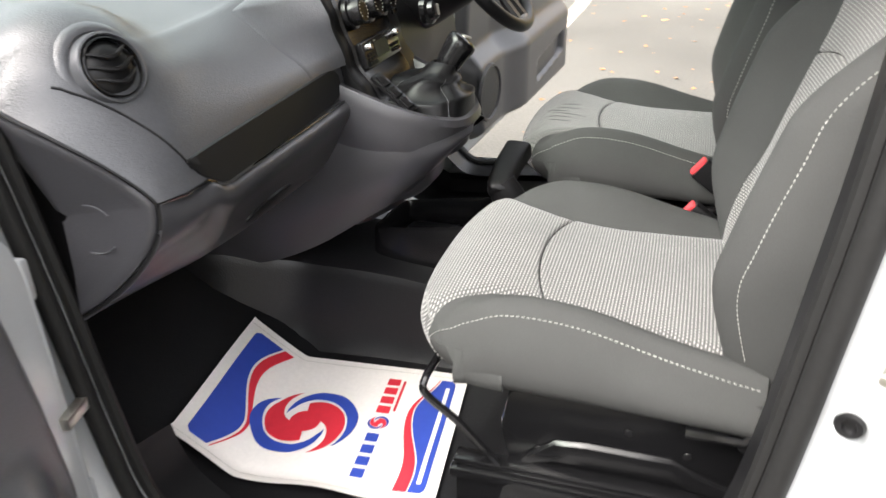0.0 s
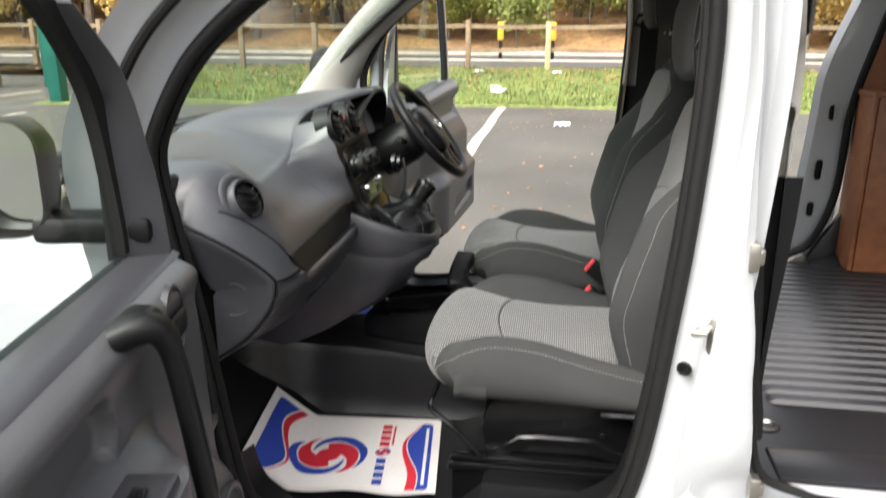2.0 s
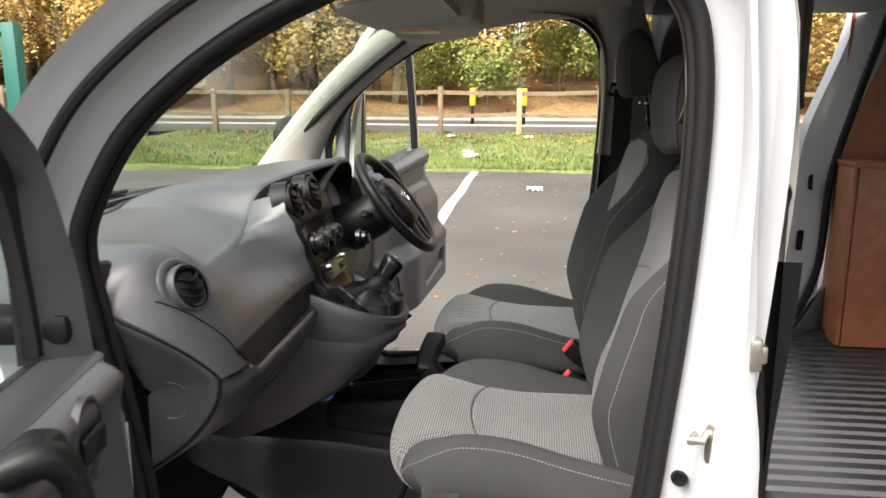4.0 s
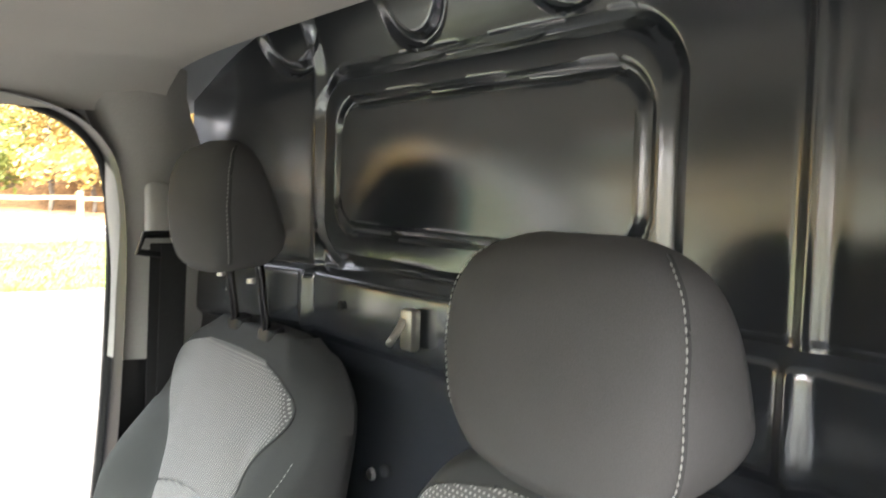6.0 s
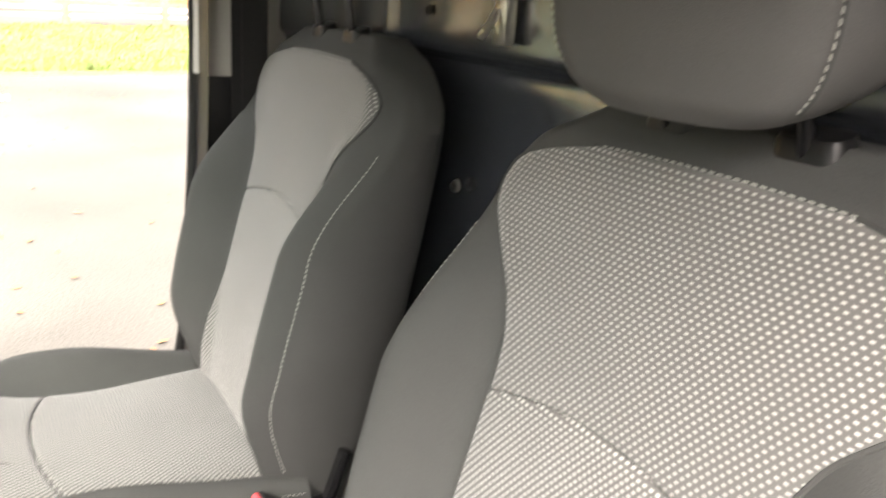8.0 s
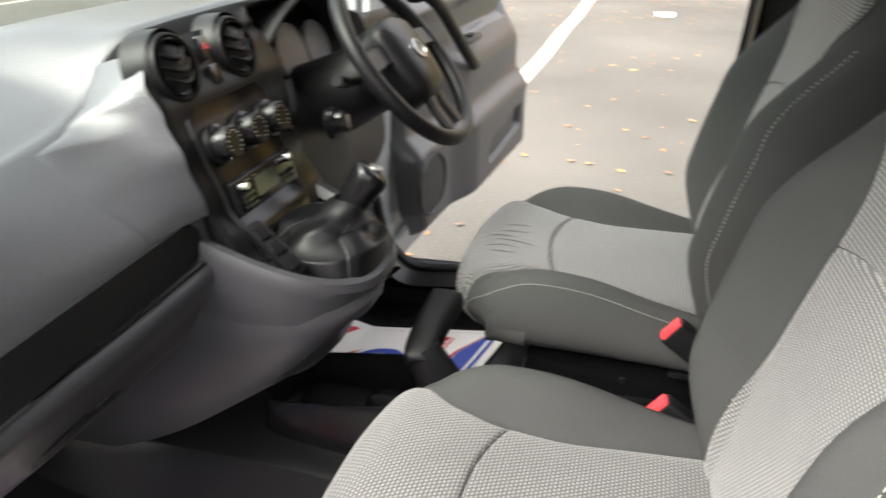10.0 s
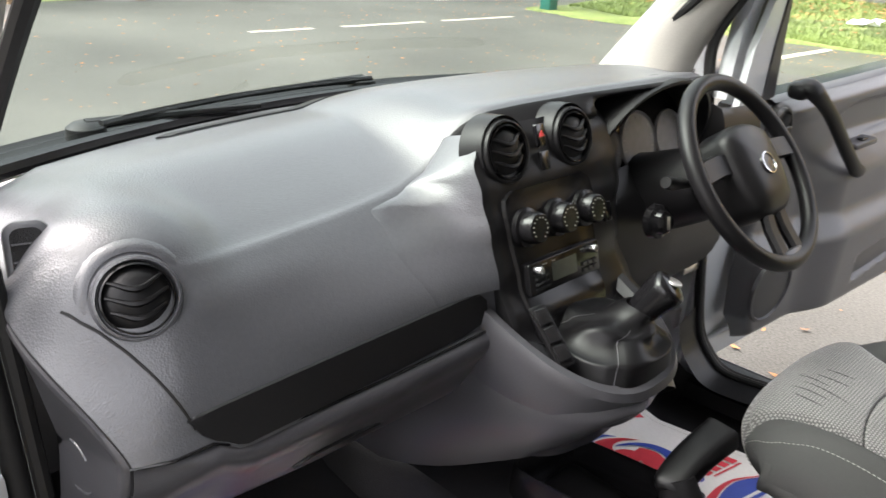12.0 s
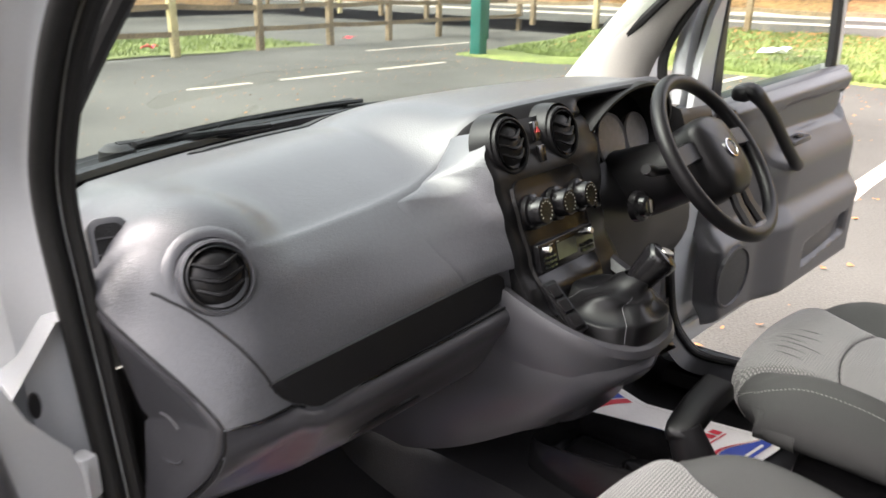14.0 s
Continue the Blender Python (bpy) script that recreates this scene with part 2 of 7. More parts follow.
def grid(rows, closed=False, ring=False, caps=False, uvs=None, bm=None):
    """Faces between rows of points; closed: each row is a loop; ring: the last row joins the first."""
    bm = bm or bmesh.new()
    vs = [[bm.verts.new(q) for q in r] for r in rows]
    lay = bm.loops.layers.uv.verify() if uvs else None
    nr, nc = len(vs), len(vs[0])
    for i in range(nr if ring else nr - 1):
        for j in range(nc if closed else nc - 1):
            a, b = (i, i + 1) if i + 1 < nr else (i, 0)
            c, d = (j, j + 1) if j + 1 < nc else (j, 0)
            try:
                f = bm.faces.new((vs[a][c], vs[a][d], vs[b][d], vs[b][c]))
            except ValueError:
                continue
            if uvs:
                for loop, (p, q) in zip(f.loops, ((a, c), (a, d), (b, d), (b, c))):
                    loop[lay].uv = uvs[p][q]
    if caps:
        for r in (vs[0], vs[-1]):
            try:
                bm.faces.new(r)
            except ValueError:
                pass
    return bm


def box(lo, hi, bevel=0.0, seg=2, bm=None):
    bm = bm or bmesh.new()
    got = bmesh.ops.create_cube(bm, size=1)
    lo, hi = Vector(lo), Vector(hi)
    for v in got["verts"]:
        v.co = Vector([(lo[i] + hi[i]) / 2 + v.co[i] * (hi[i] - lo[i]) for i in range(3)])
    if bevel:
        edges = {e for v in got["verts"] for e in v.link_edges}
        bmesh.ops.bevel(bm, geom=list(edges), offset=bevel, segments=seg, affect="EDGES", profile=0.5)
    return bm


def tube(points, radius, n=10, closed=False, bm=None, flat=1.0, up=(0, 0, 1)):
    """A round bar along a line of points; radius may be a list; flat squeezes it sideways."""
    pts = [Vector(q) for q in points]
    rows = []
    for i, q in enumerate(pts):
        if closed:
            d = (pts[(i + 1) % len(pts)] - pts[i - 1]).normalized()
        else:
            d = (pts[min(i + 1, len(pts) - 1)] - pts[max(i - 1, 0)]).normalized()
        u = Vector(up)
        if abs(d.dot(u)) > 0.95:
            u = Vector((1, 0, 0)) if abs(d.x) < 0.9 else Vector((0, 1, 0))
        a = d.cross(u).normalized()
        b = a.cross(d).normalized()
        r = float(radius[i] if isinstance(radius, (list, tuple)) else radius)
        rows.append([q + r * (math.cos(2 * math.pi * k / n) * a * flat + math.sin(2 * math.pi * k / n) * b) for k in range(n)])
    return grid(rows, closed=True, ring=closed, caps=not closed, bm=bm)


def lathe(profile, n=32, m=None, bm=None):
    """Turn (radius, height) points round the z axis, then place by m."""
    m = m or Matrix()
    rows = [[m @ Vector((r * math.cos(2 * math.pi * k / n), r * math.sin(2 * math.pi * k / n), h)) for k in range(n)] for r, h in profile]
    return grid(rows, closed=True, bm=bm)


def prism(outline, depth, m=None, bevel=0.0, bm=None):
    """Extrude an outline in the xy plane by depth along z, then place by m."""
    own = bmesh.new()
    f = own.faces.new([own.verts.new((*q, 0)) for q in outline])
    got = bmesh.ops.extrude_face_region(own, geom=[f])
    for v in got["geom"]:
        if isinstance(v, bmesh.types.BMVert):
            v.co.z += depth
    if bevel:
        top = [e for e in own.edges if abs(e.verts[0].co.z - depth) < 1e-6 and abs(e.verts[1].co.z - depth) < 1e-6]
        bmesh.ops.bevel(own, geom=top, offset=bevel, segments=2, affect="EDGES", profile=0.5)
    if m is not None:
        own.transform(m)
    if bm is None:
        return own
    me = bpy.data.meshes.new("tmp")
    own.to_mesh(me)
    own.free()
    bm.from_mesh(me)
    bpy.data.meshes.remove(me)
    return bm


def rounded(w, h, r, n=6):
    """Outline of a rounded rectangle, centred."""
    out = []
    for cx, cy, a in ((w / 2 - r, h / 2 - r, 0), (-w / 2 + r, h / 2 - r, 90), (-w / 2 + r, -h / 2 + r, 180), (w / 2 - r, -h / 2 + r, 270)):
        out += [(cx + r * math.cos(radians(a + 90 * k / n)), cy + r * math.sin(radians(a + 90 * k / n))) for k in range(n + 1)]
    return out


def facing(origin, normal, up=(0, 0, 1)):
    """A pose whose z axis is the normal and whose y axis points up as far as it can."""
    z = Vector(normal).normalized()
    x = Vector(up).cross(z).normalized()
    y = z.cross(x)
    return Matrix.Translation(origin) @ Matrix((x, y, z)).transposed().to_4x4()


def lerp(a, b, t):
    return a + (b - a) * t


def curve1(points, x):
    """Smooth interpolation through (x, value) points."""
    if x <= points[0][0]:
        return points[0][1]
    for (x0, v0), (x1, v1) in zip(points, points[1:]):
        if x <= x1:
            t = (x - x0) / (x1 - x0)
            return lerp(v0, v1, t * t * (3 - 2 * t))
    return points[-1][1]


MID = 0.95


def flip(q):
    """The mirror place on the driver's side; the van leans a little to its passenger side."""
    return Vector((q[0], 2 * MID - q[1], q[2] + 0.031 * 2 * (MID - q[1])))


# ---------------------------------------------------------------- van body
van = thing("van_body", "white panel van body shell with both front doors open", "van")
OPENING = [(0.44, 0.43), (0.50, 0.395), (0.62, 0.405), (0.85, 0.43), (1.05, 0.465), (1.13, 0.49), (1.19, 0.54), (1.215, 0.62),
           (1.235, 0.75), (1.25, 0.90), (1.268, 1.10), (1.28, 1.35), (1.275, 1.50), (1.25, 1.585), (1.18, 1.645), (1.05, 1.67),
           (0.85, 1.65), (0.68, 1.585), (0.58, 1.535), (0.48, 1.47), (0.38, 1.38), (0.31, 1.27), (0.285, 1.19), (0.30, 1.08),
           (0.325, 0.95), (0.35, 0.80), (0.375, 0.62), (0.40, 0.49)]
LOOP = loop_spline([(x, 0.16, z) for x, z in OPENING], 180)


def loop_out(d, y, lim=None):
    """The opening's outline moved outwards by d (a number or a function of the place), at depth y."""
    out, n = [], len(LOOP)
    for i, q in enumerate(LOOP):
        t = (LOOP[(i + 2) % n] - LOOP[i - 2]).normalized()
        nx, nz = t.z, -t.x
        dd = d(q) if callable(d) else d
        yy = y(q) if callable(y) else y
        out.append(Vector((q.x + nx * dd, yy, q.z + nz * dd)))
    return out


def skin(q, far):
    """How far the outer skin reaches past the opening: deep at the sill, narrow at pillars."""
    k = min(1, max(0, (0.66 - q.z) / 0.2))
    return (0.115 + 0.085 * k * k * (3 - 2 * k)) * far


def inner_y(q):
    return 0.16 + (0.03 if q.z > 1.3 else 0.0)


RINGS = [(-0.002, 0.168), (0.0, 0.158), (0.03, 0.15), (0.045, 0.142), (0.055, 0.12), (0.062, 0.098), (0.085, 0.085)]
for side in (0, 1):
    depth = lambda q, y: lerp(y, 0.094, min(1, max(0, (q.x - 1.12) / 0.08)) * min(1, max(0, (q.z - 0.50) / 0.08)))
    rows = [loop_out(d, y) for d, y in RINGS] + [loop_out(lambda q: skin(q, 0.9), lambda q: depth(q, 0.062)), loop_out(lambda q: skin(q, 1.0), lambda q: depth(q, 0.045)), loop_out(lambda q: skin(q, 1.02), 0.10)]
    if side:
        rows = [[flip(q) for q in r] for r in rows]
    deep = lambda q: 0.26 if q.x > 0.85 or q.z < 0.55 else 0.178
    inner = [loop_out(-0.004, deep), loop_out(-0.006, lambda q: min(0.20, deep(q) - 0.004)), loop_out(-0.004, 0.166)]
    part("frame_lining", grid([[flip(q) for q in r] for r in inner] if side else inner, closed=True), M_BLACK, van, "black lining inside the door frame")
    part("door_frame", grid(rows, closed=True), M_WHITE, van, "white painted door frame")
    seal = loop_out(0.004, 0.148)
    bm = tube([flip(q) for q in seal] if side else seal, 0.014, 10, closed=True, up=(0, 1, 0))
    lip = loop_out(-0.008, 0.170)
    tube([flip(q) for q in lip] if side else lip, 0.010, 8, closed=True, up=(0, 1, 0), bm=bm)
    part("door_seal", bm, M_RUBBER, van, "black rubber door seal")
    second = [q for q in loop_out(0.068, 0.09) if q.x < 0.95 and q.z > 1.17]
    part("weather_strip", tube([flip(q) for q in second] if side else second, 0.011, 8, up=(0, 1, 0)), M_RUBBER, van)

# outer side below and behind the front opening
SILL = [(0.055, 0.412), (0.036, 0.395), (0.03, 0.36), (0.045, 0.31), (0.06, 0.29), (0.062, 0.26), (0.045, 0.24), (0.05, 0.20), (0.10, 0.17), (0.20, 0.17)]
for side in (0, 1):
    rows = []
    for x in np.linspace(0.18, 3.3, 24):
        r = [Vector((x, y + 0.02, z - 0.035 + 0.05 * min(1, max(0, x - 0.5)))) for y, z in SILL]
        rows.append([flip(q) for q in r] if side else r)
    part("sill_panel", grid(rows), M_WHITE, van, "white painted sill")
# bodywork under the sliding door opening, with the guide slot
bm = bmesh.new()
box((1.335, 0.052, 0.515), (3.2, 0.19, 0.60), 0.012, bm=bm)
box((1.335, 0.056, 0.38), (3.2, 0.085, 0.452), 0.006, bm=bm)
part("lower_side_panel", bm, M_WHITE, van)
part("guide_slot", box((1.33, 0.14, 0.44), (3.2, 0.18, 0.52)), M_BLACK, van, "dark sliding door guide slot")
rail = spline([(1.42, 0.10, 0.475), (1.50, 0.10, 0.468), (1.62, 0.115, 0.455), (1.85, 0.125, 0.45), (2.6, 0.125, 0.45)], 20)
part("guide_rail", tube(rail, 0.008, 8), M_BLACK, van)
# B pillar outer faces behind the front opening
for side in (0, 1):
    rows = []
    for z in np.linspace(0.60, 1.72, 26):
        lean = curve1([(0.56, 0.05), (0.72, 0.012), (0.9, -0.004), (1.1, -0.026), (1.3, -0.038), (1.72, -0.07)], z)
        k = min(1, max(0, (0.74 - z) / 0.16))
        yy = 0.045 + 0.03 * max(0, z - 1.15) ** 1.5 + 0.055 * k * k * (3 - 2 * k)
        xf = curve1([(0.56, 1.275), (0.75, 1.288), (0.9, 1.302), (1.1, 1.318), (1.35, 1.328), (1.55, 1.318), (1.72, 1.27)], z)
        xr = 1.384 + lean
        r = [Vector((xf, 0.090, z)), Vector((lerp(xf, xr, 0.3), lerp(0.090, yy, 0.75), z)), Vector((lerp(xf, xr, 0.6), yy, z)),
             Vector((xr - 0.012, yy + 0.002, z)), Vector((xr, yy + 0.010, z)), Vector((1.388 + lean, yy + 0.03, z)), Vector((1.388 + lean, yy + 0.08, z)), Vector((1.394 + lean, yy + 0.10, z))]
        rows.append([flip(q) for q in r] if side else r)
    part("b_pillar", grid(rows), M_WHITE, van, "white painted door pillar")
# sliding door opening: seal and hinge plates
seal = spline([(1.335, 0.145, 1.70), (1.358, 0.13, 1.40), (1.378, 0.12, 1.1), (1.392, 0.12, 0.9), (1.405, 0.115, 0.76), (1.43, 0.115, 0.66), (1.50, 0.115, 0.625), (1.62, 0.115, 0.608), (2.2, 0.115, 0.606), (3.1, 0.115, 0.606)], 70)
part("sliding_door_seal", tube(seal, 0.009, 10, up=(0, 1, 0)), M_RUBBER, van, "black rubber seal")
seal2 = [Vector((curve1([(0.7, 1.425), (0.9, 1.40), (1.1, 1.385), (1.4, 1.37), (1.72, 1.345)], z), 0.165, z)) for z in np.linspace(0.70, 1.72, 20)]
part("pillar_strip", tube(seal2, 0.018, 8, flat=0.6), M_RUBBER, van, "black pillar strip")
for z0, x0 in ((1.085, -0.026), (0.66, 0.022)):
    bm = box((x0 + 1.376, 0.046, z0 - 0.024), (x0 + 1.394, 0.07, z0 + 0.024), 0.004)
    box((x0 + 1.388, 0.050, z0 - 0.013), (x0 + 1.402, 0.066, z0 + 0.014), 0.004, bm=bm)
    part("hinge_plate", bm, M_ZINC, van, "worn zinc plated bracket")
# striker and grommet on the pillar
bm = prism(rounded(0.020, 0.066, 0.0095), 0.005, facing((1.316, 0.078, 0.934), (-0.55, -0.83, 0)), 0.002)
tube([(1.312, 0.090, 0.949), (1.296, 0.058, 0.946), (1.280, 0.062, 0.943), (1.294, 0.097, 0.939)], 0.0055, 8, bm=bm)
part("door_striker", bm, M_ZINC, van, "zinc plated door striker loop")
part("grommet", lathe([(0.0, 0.0), (0.005, 0.0), (0.007, 0.004), (0.012, 0.005), (0.014, 0.0)], 20, facing((1.281, 0.120, 0.852), (-0.35, -1, 0))), M_BLACK, van, "black rubber grommet")
bm = bmesh.new()
for k in range(7):
    c = Vector((1.335 + 0.004 * (k % 3), 0.0835, 0.79 - k * 0.012))
    box(c - Vector((0.008 + 0.003 * (k % 2), 0.001, 0.001)), c + Vector((0.006, 0.0, 0.001)), bm=bm)
part("paint_scuffs", bm, M_ZINC, van, "small chipped paint marks")

# roof, bonnet, wings
def roof_z(x, y):
    return 1.875 - 0.12 * abs((y - MID) / 0.75) ** 4 - curve1([(0.55, 0.13), (0.75, 0.05), (1.1, 0.01), (1.5, 0)], x)


rows = [[Vector((x, y, roof_z(x, y))) for y in np.linspace(0.14, 1.76, 28)] for x in np.linspace(0.55, 3.3, 24)]
part("roof", grid(rows), M_WHITE, van, "white painted roof")
rows = []
for x in np.linspace(-0.98, 0.05, 14):
    t = (x + 0.98) / 1.03
    rows.append([Vector((x + 0.22 * ((y - MID) / 0.8) ** 2 - 0.12, y, 0.80 + 0.30 * t**0.6 - 0.05 * ((y - MID) / 0.8) ** 2)) for y in np.linspace(0.2, 1.7, 20)])
part("bonnet", grid(rows), M_WHITE, van, "white painted bonnet")
for side in (0, 1):
    rows = []
    for x in np.linspace(-1.0, 0.30, 16):
        t = (x + 1.0) / 1.3
        r = [Vector((x, 0.30 - 0.05 * t, 0.80 + 0.27 * t**0.6)), Vector((x, 0.16 - 0.03 * t, 0.78 + 0.27 * t**0.6)), Vector((x, 0.08 - 0.02 * t, 0.72 + 0.24 * t**0.6)), Vector((x, 0.055, 0.62)), Vector((x, 0.06, 0.45)), Vector((x, 0.08, 0.30))]
        rows.append([flip(q) for q in r] if side else r)
    part("wing", grid(rows), M_WHITE, van, "white painted front wing")
bm = box((-1.05, 0.3, 0.25), (-0.98, 1.6, 0.78), 0.03)
part("front_panel", bm, M_WHITE, van)
for x in (-0.55, 2.15):
    for y in (0.14, 1.76):
        wheel = part("wheel", lathe([(0.0, -0.07), (0.17, -0.08), (0.2, -0.1), (0.29, -0.1), (0.315, -0.06), (0.315, 0.06), (0.29, 0.1), (0.2, 0.1), (0.17, 0.08), (0, 0.07)], 32, facing((x, y, 0.315), (0, 1, 0))), M_RUBBER, van, "black tyre on a steel wheel")
bm = box((-0.9, 0.25, 0.22), (3.3, 1.65, 0.30))
part("underbody", bm, M_BLACK, van)

# scuttle, windscreen, wipers
def ws_base(y):
    return -0.10 + 0.17 * ((y - MID) / 0.72) ** 2


rows = []
for y in np.linspace(0.225, 1.675, 30):
    xb = ws_base(y)
    xt = 0.57 + 0.05 * ((y - MID) / 0.6) ** 2
    rows.append([Vector((lerp(xb - 0.03, xt, t), lerp(y, MID + (y - MID) * 0.93, t), lerp(1.135, 1.665, t) + 0.035 * math.sin(math.pi * t))) for t in np.linspace(0, 1, 14)])
screen = part("windscreen", grid(rows), M_SCREEN, van, "clear windscreen")
screen.visible_shadow = False
for i in (0, -1):
    part("screen_edge", tube([q + Vector((0.01, 0, 0)) for q in rows[i]], 0.012, 8), M_RUBBER, van)
part("screen_band", tube([r[0] + Vector((0.012, 0, 0.006)) for r in rows], 0.014, 8), M_GLOSS, van)
rows = [[Vector((ws_base(y) - d, y, z)) for d, z in ((0.02, 1.128), (0.06, 1.125), (0.10, 1.128), (0.125, 1.14), (0.135, 1.13), (0.14, 1.08))] for y in np.linspace(0.20, 1.70, 24)]
part("scuttle", grid(rows), M_BLACK, van, "black scuttle panel")
# headliner, roof rail trims, screen pillar trims
rows = []
for x in np.linspace(0.60, 1.345, 18):
    rows.append([Vector((x, y, min(roof_z(x, y) - 0.05, 1.765 - curve1([(0.58, 0.09), (0.8, 0.02), (1.2, 0.0)], x)) - 0.03 * abs((y - MID) / 0.72) ** 5 + 0.02 * (y - MID))) for y in np.linspace(0.22, 1.68, 26)])
part("headliner", grid(rows), M_LINER, van, "pale grey cloth headliner")
for side in (0, 1):
    up = [(0.03, 0.245, 1.125), (0.10, 0.245, 1.215), (0.23, 0.245, 1.37), (0.38, 0.25, 1.52), (0.58, 0.27, 1.665)]
    lo = [(0.23, 0.20, 1.10), (0.27, 0.195, 1.215), (0.37, 0.195, 1.36), (0.53, 0.20, 1.495), (0.72, 0.22, 1.615)]
    a, b = spline(up, 20), spline(lo, 20)
    rows = []
    for q, w in zip(a, b):
        c = (q + w) / 2 + Vector((0.012, 0.03, 0.012))
        rows.append([q + Vector((-0.01, -0.02, -0.005)), q, q.lerp(c, 0.5) + Vector((0.005, 0.012, 0)), c, c.lerp(w, 0.6) + Vector((0.01, 0.012, 0)), w, w + Vector((0.01, -0.03, 0))])
    if side:
        rows = [[flip(q) for q in r] for r in rows]
    else:
        rows = [r[:2] + [r[1] + Vector((0.004, -0.03, -0.006))] for r in rows]
    part("screen_pillar_trim", grid(rows), M_TRIM, van, "pale grey windscreen pillar trim", sharp=60)
    # centre pillar trim
    rows = []
    for z in np.linspace(1.19, 1.75, 18):
        x0 = curve1([(1.1, 1.262), (1.35, 1.272), (1.55, 1.262), (1.70, 1.22)], z)
        y0 = 0.200 + 0.10 * max(0, z - 1.3)
        r = [Vector((x0 - 0.004, 0.165, z)), Vector((x0 - 0.002, lerp(0.165, y0, 0.5), z)), Vector((x0 + 0.002, y0, z)), Vector((x0 + 0.015, y0 + 0.022, z)), Vector((x0 + 0.05, y0 + 0.028, z)), Vector((x0 + 0.075, y0 + 0.032, z)), Vector((x0 + 0.12, y0 + 0.026, z)), Vector((x0 + 0.17, y0 + 0.0, z))]
        rows.append([flip(q) for q in r] if side else r)
    part("door_pillar_trim", grid(rows), M_TRIM, van, "pale grey door pillar trim", sharp=60)
    rows = []
    for z in np.linspace(0.50, 1.19, 10):
        x0 = curve1([(0.5, 1.22), (0.8, 1.24), (1.19, 1.262)], z)
        r = [Vector((x0, 0.175, z)), Vector((x0 + 0.01, 0.20, z)), Vector((x0 + 0.05, 0.215, z)), Vector((x0 + 0.2, 0.20, z))]
        rows.append([flip(q) for q in r] if side else r)
    part("lower_pillar_trim", grid(rows), M_BLACK, van)
    # seat belt: guide, webbing
    g = Vector((1.322, 0.295, 1.475))
    bm = box(g + Vector((-0.022, -0.02, -0.045)), g + Vector((0.022, 0.018, 0.05)), 0.012, 3)
    if side:
        for v in bm.verts:
            v.co = flip(v.co)
    part("belt_guide", bm, M_TRIM, van, "pale plastic seat belt guide")
    ring = [(1.28, 0.318, 1.405), (1.29, 0.318, 1.435), (1.36, 0.318, 1.435), (1.37, 0.318, 1.405), (1.325, 0.318, 1.398)]
    part("belt_loop", tube([flip(q) for q in ring] if side else ring, 0.007, 8, closed=True, up=(0, 1, 0)), M_BLACK, van)
    bm = bmesh.new()
    for dx, dy in ((0.0, 0.0), (0.012, 0.022)):
        pts = [(1.300 + dx, 0.320 + dy, 1.42), (1.297 + dx, 0.30 + dy, 1.1), (1.315 + dx, 0.26 + dy, 0.6)]
        rows = [[Vector(q), Vector(q) + Vector((0.046, 0, 0)), Vector(q) + Vector((0.046, 0.0015, 0)), Vector(q) + Vector((0, 0.0015, 0))] for q in pts]
        if side:
            rows = [[flip(q) for q in r] for r in rows]
        grid(rows, closed=True, bm=bm)
    part("belt_webbing", bm, M_RUBBER, van, "black seat belt webbing")
# sun visors and roof console
for y0, y1 in ((0.42, 0.86), (1.04, 1.48)):
    rows = []
    for t in np.linspace(0, 1, 8):
        x = lerp(0.66, 0.86, t)
        z = lerp(1.605, 1.632, t)
        w = 0.03 * (2 * t - 1) ** 4
        rows.append([Vector((x, y0 + w, z)), Vector((x, y0 + 0.03, z - 0.012)), Vector((x, y1 - 0.03, z - 0.012)), Vector((x, y1 - w, z)), Vector((x, y1 - 0.03, z + 0.010)), Vector((x, y0 + 0.03, z + 0.010))])
    part("sun_visor", grid(rows, closed=True, caps=True), M_TRIM, van, "pale grey sun visor")
part("roof_console", box((0.64, 0.80, 1.60), (0.90, 1.10, 1.70), 0.03, 4), M_TRIM, van, "pale grey roof console")
lamp = part("roof_lamp", box((0.70, 0.86, 1.592), (0.80, 0.94, 1.605), 0.004), mat("lamp_lens", (0.6, 0.35, 0.2), 0.3, bump=0), van, "amber tinted lamp lens")

# bulkhead: one pressed sheet with beads
def rr_sdf(y, z, cy, cz, hw, hh, r):
    a, b = abs(y - cy) - hw + r, abs(z - cz) - hh + r
    return math.hypot(max(a, 0), max(b, 0)) + min(max(a, b), 0) - r


def bead(d, w, depth):
    return depth * max(0.0, 1 - (d / w) ** 2) ** 1.2


